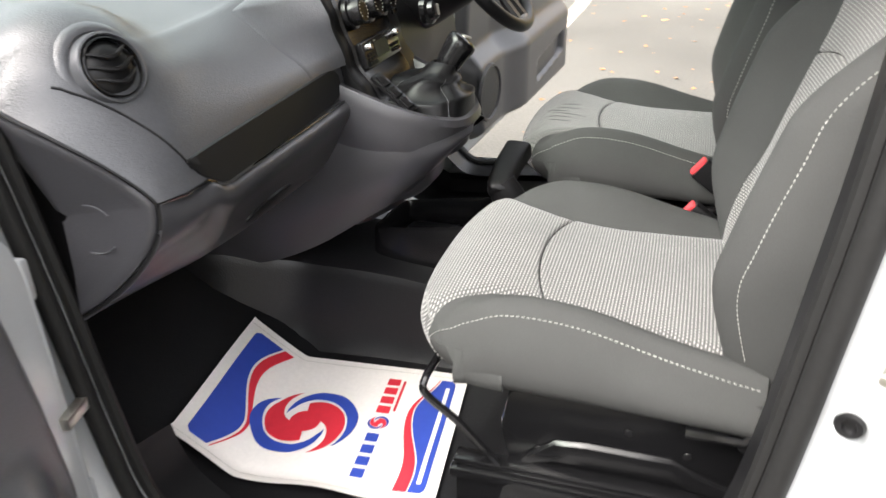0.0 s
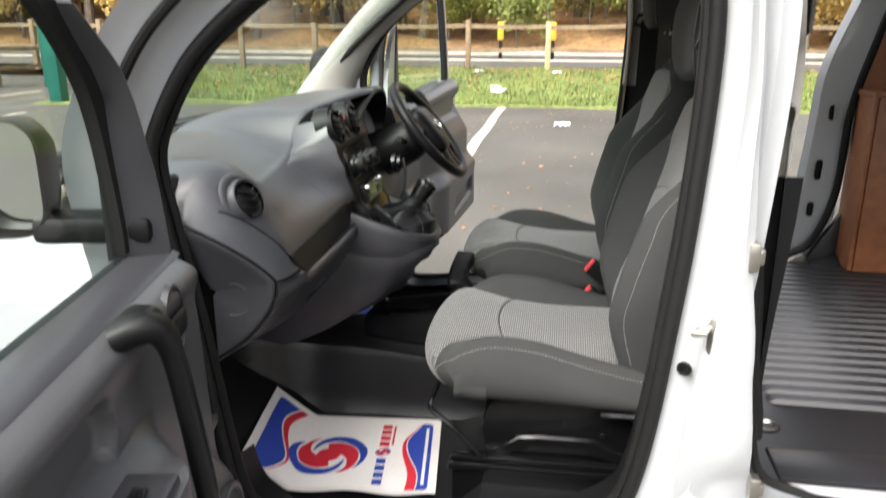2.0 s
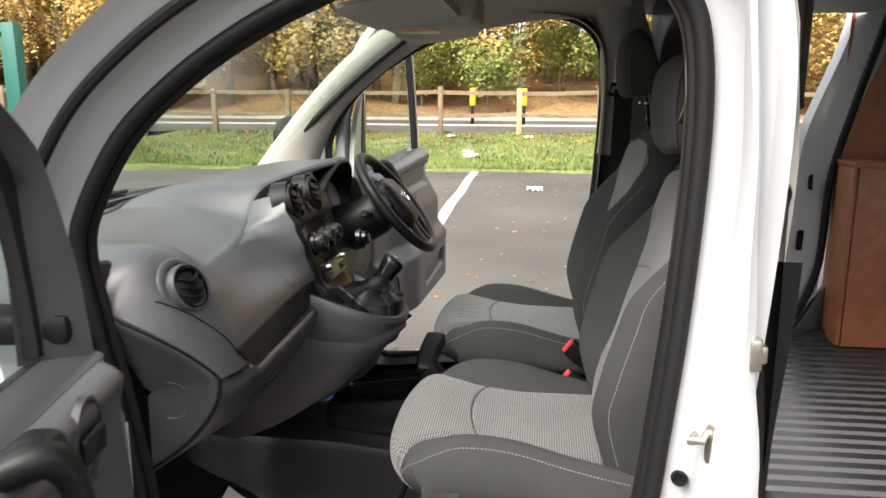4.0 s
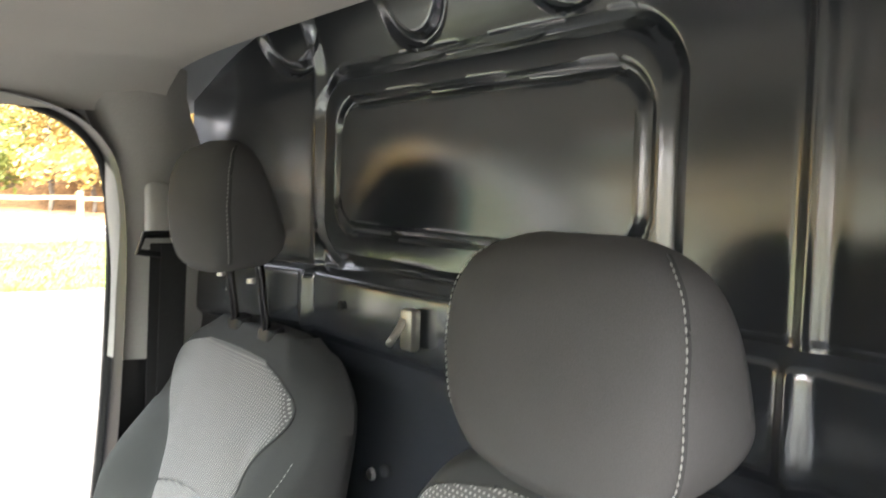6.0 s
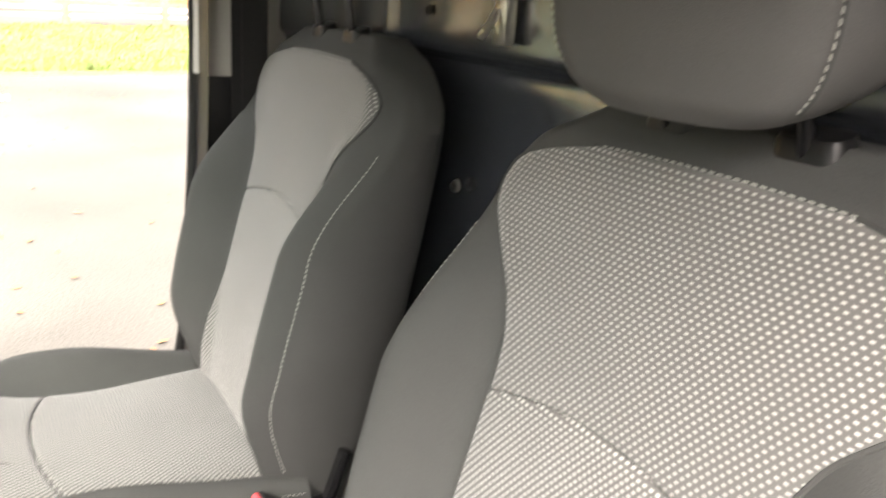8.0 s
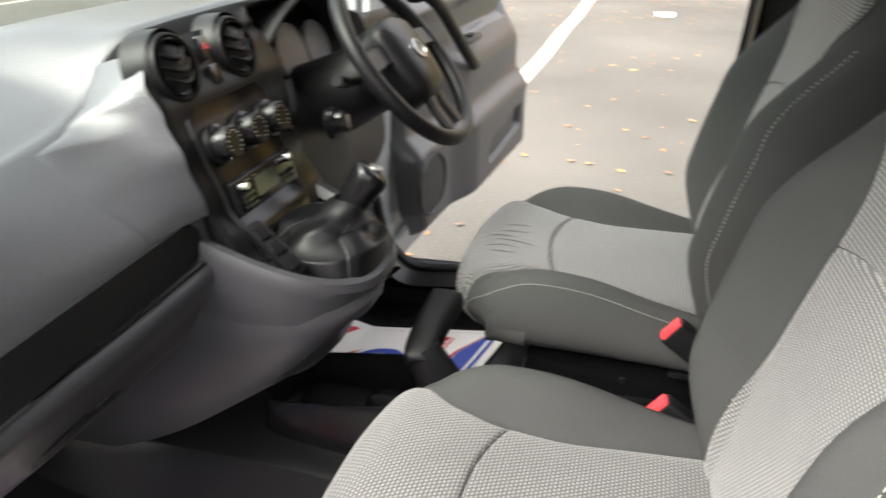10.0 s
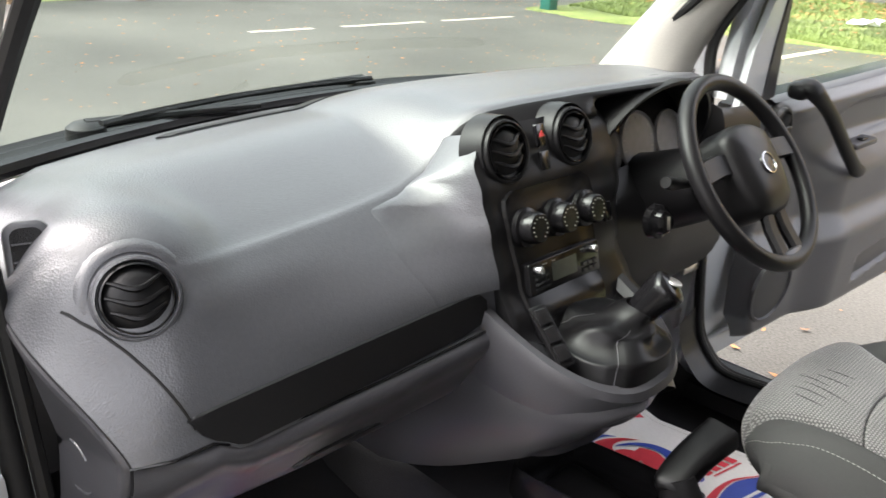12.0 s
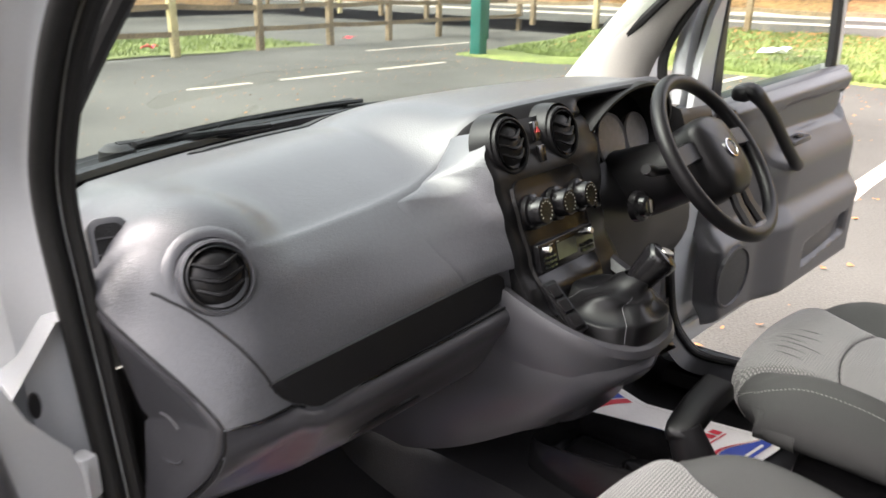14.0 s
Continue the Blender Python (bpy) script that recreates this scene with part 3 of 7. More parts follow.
def bulk_x(y, z):
    x = 1.525
    zt = z - 0.02 * (y - 1.0)
    x += bead(rr_sdf(y, zt, 1.015, 1.592, 0.355, 0.152, 0.075), 0.013, 0.011)
    x += bead(rr_sdf(y, zt, 1.0, 1.595, 0.31, 0.10, 0.05), 0.010, 0.009)
    if rr_sdf(y, zt, 1.015, 1.592, 0.355, 0.152, 0.075) < 0:
        x -= 0.006
    for c in (0.62, 0.80, 1.09, 1.44):
        d = math.hypot(y - c, max(0, 1.84 - z)) - 0.07
        x += bead(d, 0.012, 0.011)
    # cross rail under the window pressing
    x -= 0.022 * (1 / (1 + math.exp(-(1.425 - z) * 260))) * (1 / (1 + math.exp(-(z - 1.315) * 260)))
    x += 0.006 * math.exp(-(((z - 1.43) / 0.006) ** 2))
    x -= 0.02 / (1 + math.exp(-(1.30 - z) * 120)) * 0.4
    # the sheet turns forward at both ends
    for e in (0.52, 2 * MID - 0.52):
        s = (e - y) if e < MID else (y - e)
        x -= 0.35 * max(0, s) ** 1.25
        x -= 0.012 * math.exp(-((s / 0.012) ** 2))
    x -= 0.6 * max(0, z - 1.75) ** 1.3
    x += 0.003 * math.sin(7 * y + 3 * z) * math.sin(5 * z)
    return x


rows = [[Vector((bulk_x(y, z), y, z)) for y in np.linspace(0.17, 1.73, 400)] for z in np.linspace(0.45, 1.885, 370)]
part("bulkhead", grid(rows), M_STEEL, van, "glossy dark grey steel bulkhead with pressed beads")
bm = box((1.478, 1.030, 1.343), (1.496, 1.058, 1.40), 0.005)
tube([(1.478, 1.048, 1.385), (1.470, 1.047, 1.372), (1.460, 1.047, 1.360), (1.460, 1.054, 1.353)], 0.0055, 8, bm=bm)
part("coat_hook", bm, M_ZINC, van, "small grey metal hook")
part("hole", lathe([(0.0, 0.002), (0.006, 0.002), (0.0075, 0.0)], 16, facing((1.4995, 1.256, 1.377), (-1, 0, 0))), M_BLACK, van)
part("bolt_head", lathe([(0.0, 0.006), (0.008, 0.006), (0.010, 0.0)], 12, facing((1.508, 1.165, 1.13), (-1, 0, 0))), M_ZINC, van)

# cabin floor, sill covers, tunnel
rows = []
for x in np.linspace(0.05, 1.5, 30):
    r = []
    for y in np.linspace(0.17, 1.73, 60):
        h = 0.355
        e = min(y - 0.17, 1.73 - y)
        h += 0.05 * max(0, 1 - e / 0.06) ** 2 + 0.06 * min(1, max(0, (x - 0.84) / 0.05)) * (1 if e < 2 else 0)
        h += 0.88 * max(0, 0.385 - x) ** 1.04
        r.append(Vector((x, y, h)))
    rows.append(r)
part("cabin_floor", grid(rows), M_VINYL, van, "black grained vinyl cabin floor")
def tunnel_row(x):
    top = curve1([(0.15, 0.60), (0.40, 0.555), (0.8, 0.525), (1.3, 0.52)], x)
    w = curve1([(0.15, 0.27), (0.38, 0.175), (0.6, 0.16), (1.4, 0.16)], x)
    lo = 0.35
    f = curve1([(0.15, 0.07), (0.38, 0.04), (1.4, 0.03)], x)
    half = [(w + f, lo), (w + f * 0.6, lo + 0.02), (w + 0.008, lo + 0.06), (w, top - 0.03), (w - 0.01, top - 0.008), (w - 0.03, top), (w * 0.4, top + 0.006)]
    return [Vector((x, MID - a, z)) for a, z in half] + [Vector((x, MID + a * 0.55, z)) for a, z in reversed(half)]


part("tunnel", grid([tunnel_row(x) for x in np.linspace(0.05, 1.45, 30)]), M_VINYL, van, "black vinyl covered transmission tunnel")
for y0 in (0.165, 1.735):
    s = 1 if y0 < 1 else -1
    rows = []
    for x in np.linspace(0.42, 1.22, 16):
        z0 = 0.02 + curve1([(0.42, 0.385), (1.05, 0.43), (1.22, 0.50)], x)
        rows.append([Vector((x, y0 - s * 0.012, z0 - 0.01)), Vector((x, y0, z0)), Vector((x, y0 + s * 0.02, z0 + 0.004)), Vector((x, y0 + s * 0.045, z0 - 0.004)), Vector((x, y0 + s * 0.06, z0 - 0.04))])
    part("sill_cover", grid(rows), M_BLACK, van, "black plastic sill cover")

# load area
part("load_floor", box((1.42, 0.16, 0.555), (3.3, 1.74, 0.585)), M_LOAD, van, "black moulded load floor liner")
rib = None
for k in range(22):
    y = 0.56 + k * 0.052
    bm = bmesh.new()
    prof = [(-0.02, 0.0), (-0.014, 0.011), (0.014, 0.011), (0.02, 0.0)]
    if rib is None:
        rows = [[Vector((x, a, b)) for a, b in prof] for x in (1.56, 1.58, 3.25)]
        rows[0] = [Vector((1.56, a * 0.8, 0)) for a, b in prof]
        rib = part("floor_rib", grid(rows), M_LOAD, van, m=Matrix.Translation((0, y, 0.585)))
    else:
        o = new("floor_rib", rib.data)
        o.matrix_basis, o.parent = Matrix.Translation((0, y, 0.585)), van
for k in range(8):
    q = Vector((1.80 + 0.07 * k, 0.40, 0.587))
    part("tread_bar", box(q + Vector((-0.012, -0.035, -0.005)), q + Vector((0.012, 0.035, 0.006)), 0.004), M_BLACK, van)
bm = box((1.50, 0.21, 0.58), (1.95, 0.33, 0.592), 0.006)
part("step_pad", bm, M_LOAD, van)
part("lashing_cup", lathe([(0.0, -0.004), (0.014, -0.004), (0.020, 0.002), (0.024, 0.002), (0.027, 0.0)], 20, Matrix.Translation((1.53, 0.43, 0.588))), M_ZINC, van, "worn metal lashing ring cup")
# far side of the load area: rear edge of the sliding door opening, lining
rows = []
for z in np.linspace(0.60, 1.75, 20):
    lean = curve1([(0.6, 0.0), (1.2, 0.03), (1.75, 0.16)], z)
    rows.append([Vector((1.93 + lean, 1.84 - 0.05 * max(0, z - 1.1), z)), Vector((1.945 + lean, 1.80 - 0.05 * max(0, z - 1.1), z)), Vector((2.03 + lean, 1.775 - 0.05 * max(0, z - 1.1), z)), Vector((2.06 + lean, 1.75 - 0.05 * max(0, z - 1.1), z))])
cp = part("c_pillar", grid(rows), M_WHITE, van, "white painted rear pillar with latch holes")
for x, z, hh in ((1.99, 0.78, 0.055), (2.0, 0.93, 0.075), (2.02, 1.14, 0.055), (2.10, 1.42, 0.03)):
    part("latch_hole", prism(rounded(0.026, hh, 0.012), 0.004, facing((x, 1.786, z), (0.28, -1, 0)), 0.001), M_BLACK, van)
inner = spline([(2.20, 1.74, 1.72), (2.12, 1.745, 1.4), (2.07, 1.75, 1.15), (2.06, 1.75, 0.85), (2.0, 1.755, 0.66), (1.92, 1.76, 0.60)], 40)
part("rear_seal", tube(inner, 0.014, 8, up=(0, 1, 0)), M_RUBBER, van)
part("corner_cover", prism([(0, 0), (0.17, 0), (0.17, 0.22), (0.12, 0.22)], 0.03, facing((1.98, 1.76, 0.585), (0, -1, 0)), 0.004), M_DASH_SMOOTH, van)
rows = [[Vector((x, 1.77, z)) for z in np.linspace(0.6, 1.75, 6)] for x in (2.09, 2.6, 3.3)]
part("side_lining", grid(rows), M_PLY, van, "reddish plywood side lining")
part("rear_wall", box((3.3, 0.10, 0.30), (3.36, 1.80, 1.80)), M_WHITE, van)
part("rear_quarter", box((2.55, 0.05, 0.55), (3.3, 0.12, 1.75), 0.02), M_WHITE, van)
crate = thing("plywood_box", "reddish brown plywood wheel arch box on the load floor", "box")
part("front_panel", box((2.085, 1.60, 0.60), (2.10, 1.765, 1.21), 0.002), M_PLY, crate)
part("side_panel", box((2.10, 1.59, 0.60), (3.2, 1.604, 1.21), 0.002), M_PLY, crate)
part("lid", box((2.08, 1.585, 1.21), (3.2, 1.765, 1.228), 0.003), M_PLY, crate)


# ---------------------------------------------------------------- dashboard
dash = thing("dashboard", "dark grey grained plastic dashboard with round vents", "dashboard")
CREST = [(0.19, 0.33, 1.118), (0.30, 0.375, 1.112), (0.346, 0.388, 1.106), (0.45, 0.375, 1.104), (0.59, 0.355, 1.105), (0.70, 0.340, 1.112), (0.765, 0.330, 1.128),
         (0.80, 0.325, 1.155), (0.825, 0.328, 1.185), (0.87, 0.345, 1.212), (0.95, 0.365, 1.222), (1.10, 0.395, 1.232), (1.25, 0.43, 1.240), (1.40, 0.43, 1.238),
         (1.52, 0.385, 1.215), (1.62, 0.32, 1.170), (1.71, 0.26, 1.12)]


def smooth_step(a, b, x):
    t = min(1.0, max(0.0, (x - a) / (b - a)))
    return t * t * (3 - 2 * t)


def crest(y):
    for (y0, x0, z0), (y1, x1, z1) in zip(CREST, CREST[1:]):
        if y <= y1:
            t = min(1, max(0, (y - y0) / (y1 - y0)))
            return lerp(x0, x1, t), lerp(z0, z1, t)
    return CREST[-1][1:]


def strip_low(y):
    return 0.919 + 0.019 * smooth_step(0.348, 0.306, y) + 0.004 * max(0, (y - 0.6) / 0.18)


def strip_x(y, z):
    """The face behind the trim strip, steeper towards the middle of the car."""
    return 0.488 + (0.978 - z) * lerp(0.40, 0.09, min(1, max(0, (y - 0.3) / 0.48)))


def dash_profile(y):
    """Section through the dashboard at y: front edge, top, crest, face, lower edge."""
    cx = sum(crest(y + d)[0] for d in (-0.02, -0.01, 0, 0.01, 0.02)) / 5
    cz = sum(crest(y + d)[1] for d in (-0.02, -0.01, 0, 0.01, 0.02)) / 5
    fx = ws_base(y) + 0.0
    pod = curve1([(0.70, 0.0), (0.80, 1.0)], y)
    mid_z = max(1.168, (1.150 + cz) / 2 + 0.018 + 0.012 * pod)
    mid_z = lerp(1.158, mid_z, curve1([(0.2, 0.0), (0.42, 0.8), (0.8, 1)], y))
    face = [(cx + 0.018, cz - 0.010), (cx + 0.045, cz - 0.032)]
    if y < 0.80:
        x1 = 0.487
        w = curve1([(0.70, 0.0), (0.80, 1.0)], y)
        zl = strip_low(y)
        face += [(lerp(cx + 0.045, 0.466, 0.55), lerp(cz - 0.032, 1.020, 0.55)), (0.470, 1.012), (x1 + 0.001, 0.976), (strip_x(y, zl), zl)]
    else:
        inn = curve1([(1.09, 0.0), (1.115, 1.0), (1.50, 1.0), (1.53, 0.0)], y)
        face = [(cx + 0.014, cz - 0.008), (cx + lerp(0.035, -0.01, inn), cz - lerp(0.032, 0.022, inn))] + [(lerp(a, b, inn), lerp(c, d, inn)) for a, b, c, d in ((0.415, cx - 0.06, cz - 0.05, cz - 0.03), (0.440, 0.345, 1.15, 1.19), (0.468, 0.335, 1.06, 1.10), (0.487, 0.335, 0.985, 1.0))]
    pts = [(fx - 0.01, 1.115), (fx, 1.135), (fx + 0.03, 1.146), (lerp(fx, cx, 0.30), lerp(1.146, mid_z, 0.65)), (lerp(fx, cx, 0.55), mid_z), (lerp(fx, cx, 0.84), lerp(mid_z, cz, 0.60)), (cx - 0.012, cz + 0.004), (cx + 0.004, cz)] + face
    return [Vector((a, y, b)) for a, b in pts]


# the end of the dashboard bows outwards from the side vent to the corner and back to the lower tip
END_UP = spline([(0.236, 0.186, 1.112), (0.27, 0.178, 1.095), (0.30, 0.173, 1.079), (0.338, 0.172, 1.059), (0.39, 0.183, 1.030), (0.44, 0.203, 0.992), (0.474, 0.219, 0.957), (0.489, 0.225, 0.937)], 44)
END_LOW = spline([(0.489, 0.225, 0.937), (0.487, 0.222, 0.905), (0.472, 0.214, 0.868), (0.440, 0.198, 0.828), (0.405, 0.184, 0.798), (0.371, 0.173, 0.776)], 24)


def blend_rows(end, row, n):
    """Rows between the end curve and a section, leaving the end with a rounded edge."""
    out = []
    for k in range(n):
        t = k / n
        e = 1 - (1 - t) ** 2.2
        out.append([a.lerp(b, t) + Vector((1, 0, 0.6)) * 0.012 * (e - t) for a, b in zip(end, row)])
    return out


ys = list(np.linspace(0.30, 0.70, 22)) + list(np.linspace(0.71, 0.90, 20)) + list(np.linspace(0.92, 1.70, 34))
rows = [spline(dash_profile(y), 44) for y in ys]
lead = spline([(0.10, 0.20, 1.135), (0.15, 0.19, 1.132), (0.20, 0.187, 1.125)], 14) + END_UP
lead = [lead[round(k * (len(lead) - 1) / 43)] for k in range(44)]
rows = blend_rows(lead, rows[0], 12) + rows
# rounded lip down into the gap round the end cover
lip = [[q + Vector((-0.010, 0.010, -0.006)) for q in lead], [q + Vector((-0.004, 0.0, -0.003)) for q in lead]]
full = lip + rows
# the moulding swells round the outer vent
VENT_C, VENT_N = Vector((0.405, 0.281, 1.090)), Vector((0.87, -0.22, 0.42)).normalized()
for r in full:
    for q in r:
        if q.y < 0.50 and q.z > 0.96:
            p = (q - VENT_C).dot(VENT_N)
            d = (q - VENT_C - VENT_N * p).length
            want = -0.004 - 0.055 * max(0.0, (d - 0.050) / 0.075) ** 1.6
            k = (want - p) / 0.012
            q += VENT_N * 0.012 * (math.log(1 + math.exp(min(30, k))) if d < 0.16 else 0.0) * smooth_step(0.15, 0.10, d)
cut = sum(1 for r in full if r[20].y < 0.795)
bm = grid(full[: cut + 1])
grid([r[:25] for r in full[cut:]], bm=bm)
top_pad = part("top_pad", bm, M_DASH, dash, "grained grey upper dashboard moulding")
part("fascia", grid([r[24:] for r in full[cut:]]), M_BLACK, dash, "black fascia round the instruments", sharp=60)

# passenger side: vent bezel, trim strip, glovebox, end panels
def vent(place, normal, r, parent, surround, name="air_vent"):
    m = facing(place, normal)
    v = part(name, lathe([(r * 1.22, -0.02), (r * 1.20, -0.002), (r * 1.14, 0.006), (r * 1.07, 0.007), (r * 1.02, 0.002), (r * 1.0, -0.012)], 40, m), surround, parent, "round air vent surround")
    part("vent_back", lathe([(0.0, -0.008), (r * 1.01, -0.008)], 32, m), M_GLOSS, v)
    part("vent_ring", lathe([(r * 0.985, -0.004), (r * 0.975, 0.006), (r * 0.93, 0.007), (r * 0.91, 0.0)], 40, m), M_PANEL, v, "gloss black vent ring")
    part("vent_disc", lathe([(0.0, 0.010), (r * 0.4, 0.009), (r * 0.7, 0.005), (r * 0.9, -0.002), (r * 0.92, -0.008)], 32, m), M_BLACK, v)
    for k, off in enumerate((0.42, 0.02, -0.38)):
        pts = []
        w = math.sqrt(max(0.05, 0.82**2 - off**2)) * r
        for t in np.linspace(-1, 1, 15):
            pts.append(m @ Vector((t * w, off * r - 0.16 * r * math.cos(t * 2.6) + 0.02 * r * t, 0.0125 - 0.008 * t * t)))
        part("vent_louvre", tube(pts, [0.0035 * (1 - 0.7 * abs(t)) + 0.0006 for t in np.linspace(-1, 1, 15)], 6), M_BLACK, v)
    return v


vent((0.412, 0.279, 1.093), (0.87, -0.22, 0.42), 0.040, dash, M_DASH)
hood = [[facing((0.402, 0.281, 1.092), (0.87, -0.22, 0.42)) @ Vector((r * math.cos(a), r * math.sin(a), h)) for a in np.linspace(0, 2 * math.pi, 40, endpoint=False)] for r, h in ((0.074, -0.03), (0.068, -0.014), (0.061, -0.004), (0.054, 0.0), (0.048, 0.0), (0.046, -0.004))]
part("vent_pod", grid(hood, closed=True), M_DASH, dash, "grained pod round the vent")
# side demister in the dash end
m = facing((0.292, 0.212, 1.112), (0.86, -0.25, 0.42))
sv = part("side_vent", prism(rounded(0.050, 0.092, 0.016), 0.024, m @ Matrix.Translation((0, 0, -0.018)), 0.005), M_DASH, dash, "small side window vent")
part("vent_opening", prism(rounded(0.034, 0.074, 0.011), 0.002, m @ Matrix.Translation((0, 0, 0.0055))), M_CARPET, sv)
for k in (-1, 0, 1):
    part("vent_slat", box((-0.016, k * 0.020 - 0.0015, 0.006), (0.016, k * 0.020 + 0.0005, 0.009)), M_DASH_SMOOTH, sv, m=m)
# trim strip across the face, wider towards the middle
rows = []
for y in np.linspace(0.286, 0.765, 40):
    a = curve1([(0.286, 0.0), (0.30, 0.95), (0.32, 1.0), (0.72, 1.0), (0.75, 0.85), (0.765, 0.45)], y)
    ztop, zlow = 0.975 + 0.011 * (y - 0.283) / 0.46, strip_low(y) + 0.004
    zlow = max(zlow, ztop - 0.002 - (y - 0.284) * 1.55)
    zm = (ztop + zlow) / 2
    rows.append([Vector((strip_x(y, z) + o + 0.003, y, z)) for z, o in ((lerp(zm, ztop, a), -0.003), (lerp(zm, ztop, a) - 0.0015, 0.0), (zm, 0.001), (lerp(zm, zlow, a) + 0.0015, 0.0), (lerp(zm, zlow, a), -0.003))])
part("trim_strip", grid(rows), M_BLACK, dash, "satin black trim strip")
# lower moulding with the glovebox lid
def low_section(y):
    z0 = strip_low(y) if y > 0.308 else 0.937
    zb = curve1([(0.3, 0.768), (0.5, 0.752), (0.8, 0.745)], y)
    pts = [(0.480, z0 + 0.004), (0.502, z0 + 0.001), (0.5125, z0 - 0.006), (0.5155, z0 - 0.018), (0.510, z0 - 0.034), (0.492, z0 - 0.062), (0.462, lerp(z0 - 0.062, zb, 0.50)), (0.425, lerp(z0 - 0.062, zb, 0.80)), (0.385, zb + 0.004), (0.33, zb - 0.012)]
    return spline([(a, y, b) for a, b in pts], 24)


rows = [low_section(y) for y in np.linspace(0.315, 0.80, 26)]
low_rows = blend_rows(END_LOW, rows[0], 8) + rows[:3]
low_lip = [[q + Vector((-0.012, 0.012, 0.006)) for q in END_LOW], [q + Vector((-0.004, 0.0, 0.002)) for q in END_LOW]]
part("dash_corner", grid(low_lip + low_rows), M_DASH_SMOOTH, dash, "dark grey dashboard corner", sharp=60)
glove = part("glovebox_lid", grid(rows[2:]), M_DASH_SMOOTH, dash, "dark grey glovebox lid", sharp=60)
# flat black plate on the lid, its colour stands for the recess's shade
part("glovebox_handle", prism([(0.075 * math.cos(a), 0.020 * math.sin(a)) for a in np.linspace(0, 2 * math.pi, 28, endpoint=False)], 0.005, facing((0.468, 0.505, 0.824), (0.8, 0, -0.62)) @ Matrix.Translation((0, 0, 0.002)), 0.002), M_BLACK, glove, "flat black oval standing for the shaded finger recess")
part("joint_gap", tube([(0.485, 0.222, 0.9375), (0.503, 0.262, 0.9385), (0.5045, 0.308, 0.9395)] + [(0.5045, y, strip_low(y) + 0.0015) for y in np.linspace(0.33, 0.77, 10)], 0.0022, 6), M_GLOSS, dash, "dark joint under the strip")
# end cover inside the bowed edge, with a faint round mark
edge = [q for q in END_UP[6:]] + END_LOW[1:]
mid_pt = Vector((0.36, 0.18, 0.92))
rows = []
for k, dy in ((0.945, 0.024), (0.940, 0.004), (0.928, -0.003), (0.89, -0.005), (0.80, -0.003), (0.5, 0.0), (0.05, 0.0)):
    rows.append([Vector((lerp(mid_pt.x, q.x, k), lerp(mid_pt.y + 0.012, q.y, k) + dy, lerp(mid_pt.z, q.z, k))) for q in edge])
# added black tube that paints the shade of the gap round the cover
part("cover_gap", tube([Vector((lerp(mid_pt.x, q.x, 0.966), lerp(mid_pt.y + 0.012, q.y, 0.966) + 0.003, lerp(mid_pt.z, q.z, 0.966))) for q in edge], 0.0042, 6), M_BLACK, dash, "black strip drawn as the shaded gap round the end cover")
cover = part("end_cover", grid(rows), M_DASH_SMOOTH, dash, "smooth dark end cover", sharp=50)
bm = grid([[q + Vector((-0.008, 0.014, 0)) for q in edge], [Vector((0.30, 0.205, lerp(1.05, 0.79, k / (len(edge) - 1)))) for k in range(len(edge))]])
part("end_backing", bm, M_BLACK, dash)
for a0, a1 in ((40, 100), (-110, -40)):
    pts = [(0.402 + 0.034 * math.cos(radians(a)), 0.1945 + 0.10 * 0.034 * math.cos(radians(a)), 0.905 + 0.034 * math.sin(radians(a))) for a in np.linspace(a0, a1, 10)]
    part("cover_mark", tube(pts, 0.0012, 5), M_DASH, cover)
# crease between the face and the end band
cr = []
for j in range(25, 42):
    k = lerp(6.0, 13.0, (j - 25) / 16)
    cr.append(full[int(k)][j].lerp(full[int(k) + 1][j], k - int(k)) + Vector((0.0006, -0.0003, 0.0004)))
part("face_seam", tube(cr, 0.0018, 6), M_BLACK, dash)

# centre stack
STACK_W = (0.138, 0.140, 0.141, 0.145, 0.150, 0.148, 0.130, 0.095)


def stack_pt(u, v, out=0.0):
    """A point on the centre stack: u across in metres from the middle, v height."""
    x = curve1([(0.86, 0.60), (0.92, 0.535), (0.985, 0.498), (1.06, 0.476), (1.12, 0.456), (1.17, 0.430), (1.205, 0.405), (1.25, 0.36)], v)
    return Vector((x + out * 0.97, 0.92 + u, v + out * 0.22))


rows = []
for v in np.linspace(0.88, 1.205, 24):
    w = curve1([(0.88, 0.13), (0.95, 0.118), (1.02, 0.125), (1.10, 0.146), (1.15, 0.156), (1.185, 0.148), (1.205, 0.115)], v)
    wl = sum(float(np.interp(v + d, (0.88, 0.95, 1.02, 1.07, 1.12, 1.165, 1.19, 1.205), STACK_W)) for d in (-0.012, -0.006, 0, 0.006, 0.012)) / 5
    rows.append([stack_pt(-wl + 0.010, v, -0.035), stack_pt(-wl + 0.004, v, -0.010), stack_pt(-wl + 0.005, v, 0.000), stack_pt(-wl + 0.010, v, 0.003)] + [stack_pt(u, v, 0.003) for u in np.linspace(-wl + 0.02, w - 0.02, 8)] + [stack_pt(w + 0.04, v, 0.002), stack_pt(w + 0.06, v, -0.008), stack_pt(w + 0.10, v, -0.03)])
part("central_panel", grid(rows), M_BLACK, dash, "dark centre stack moulding")
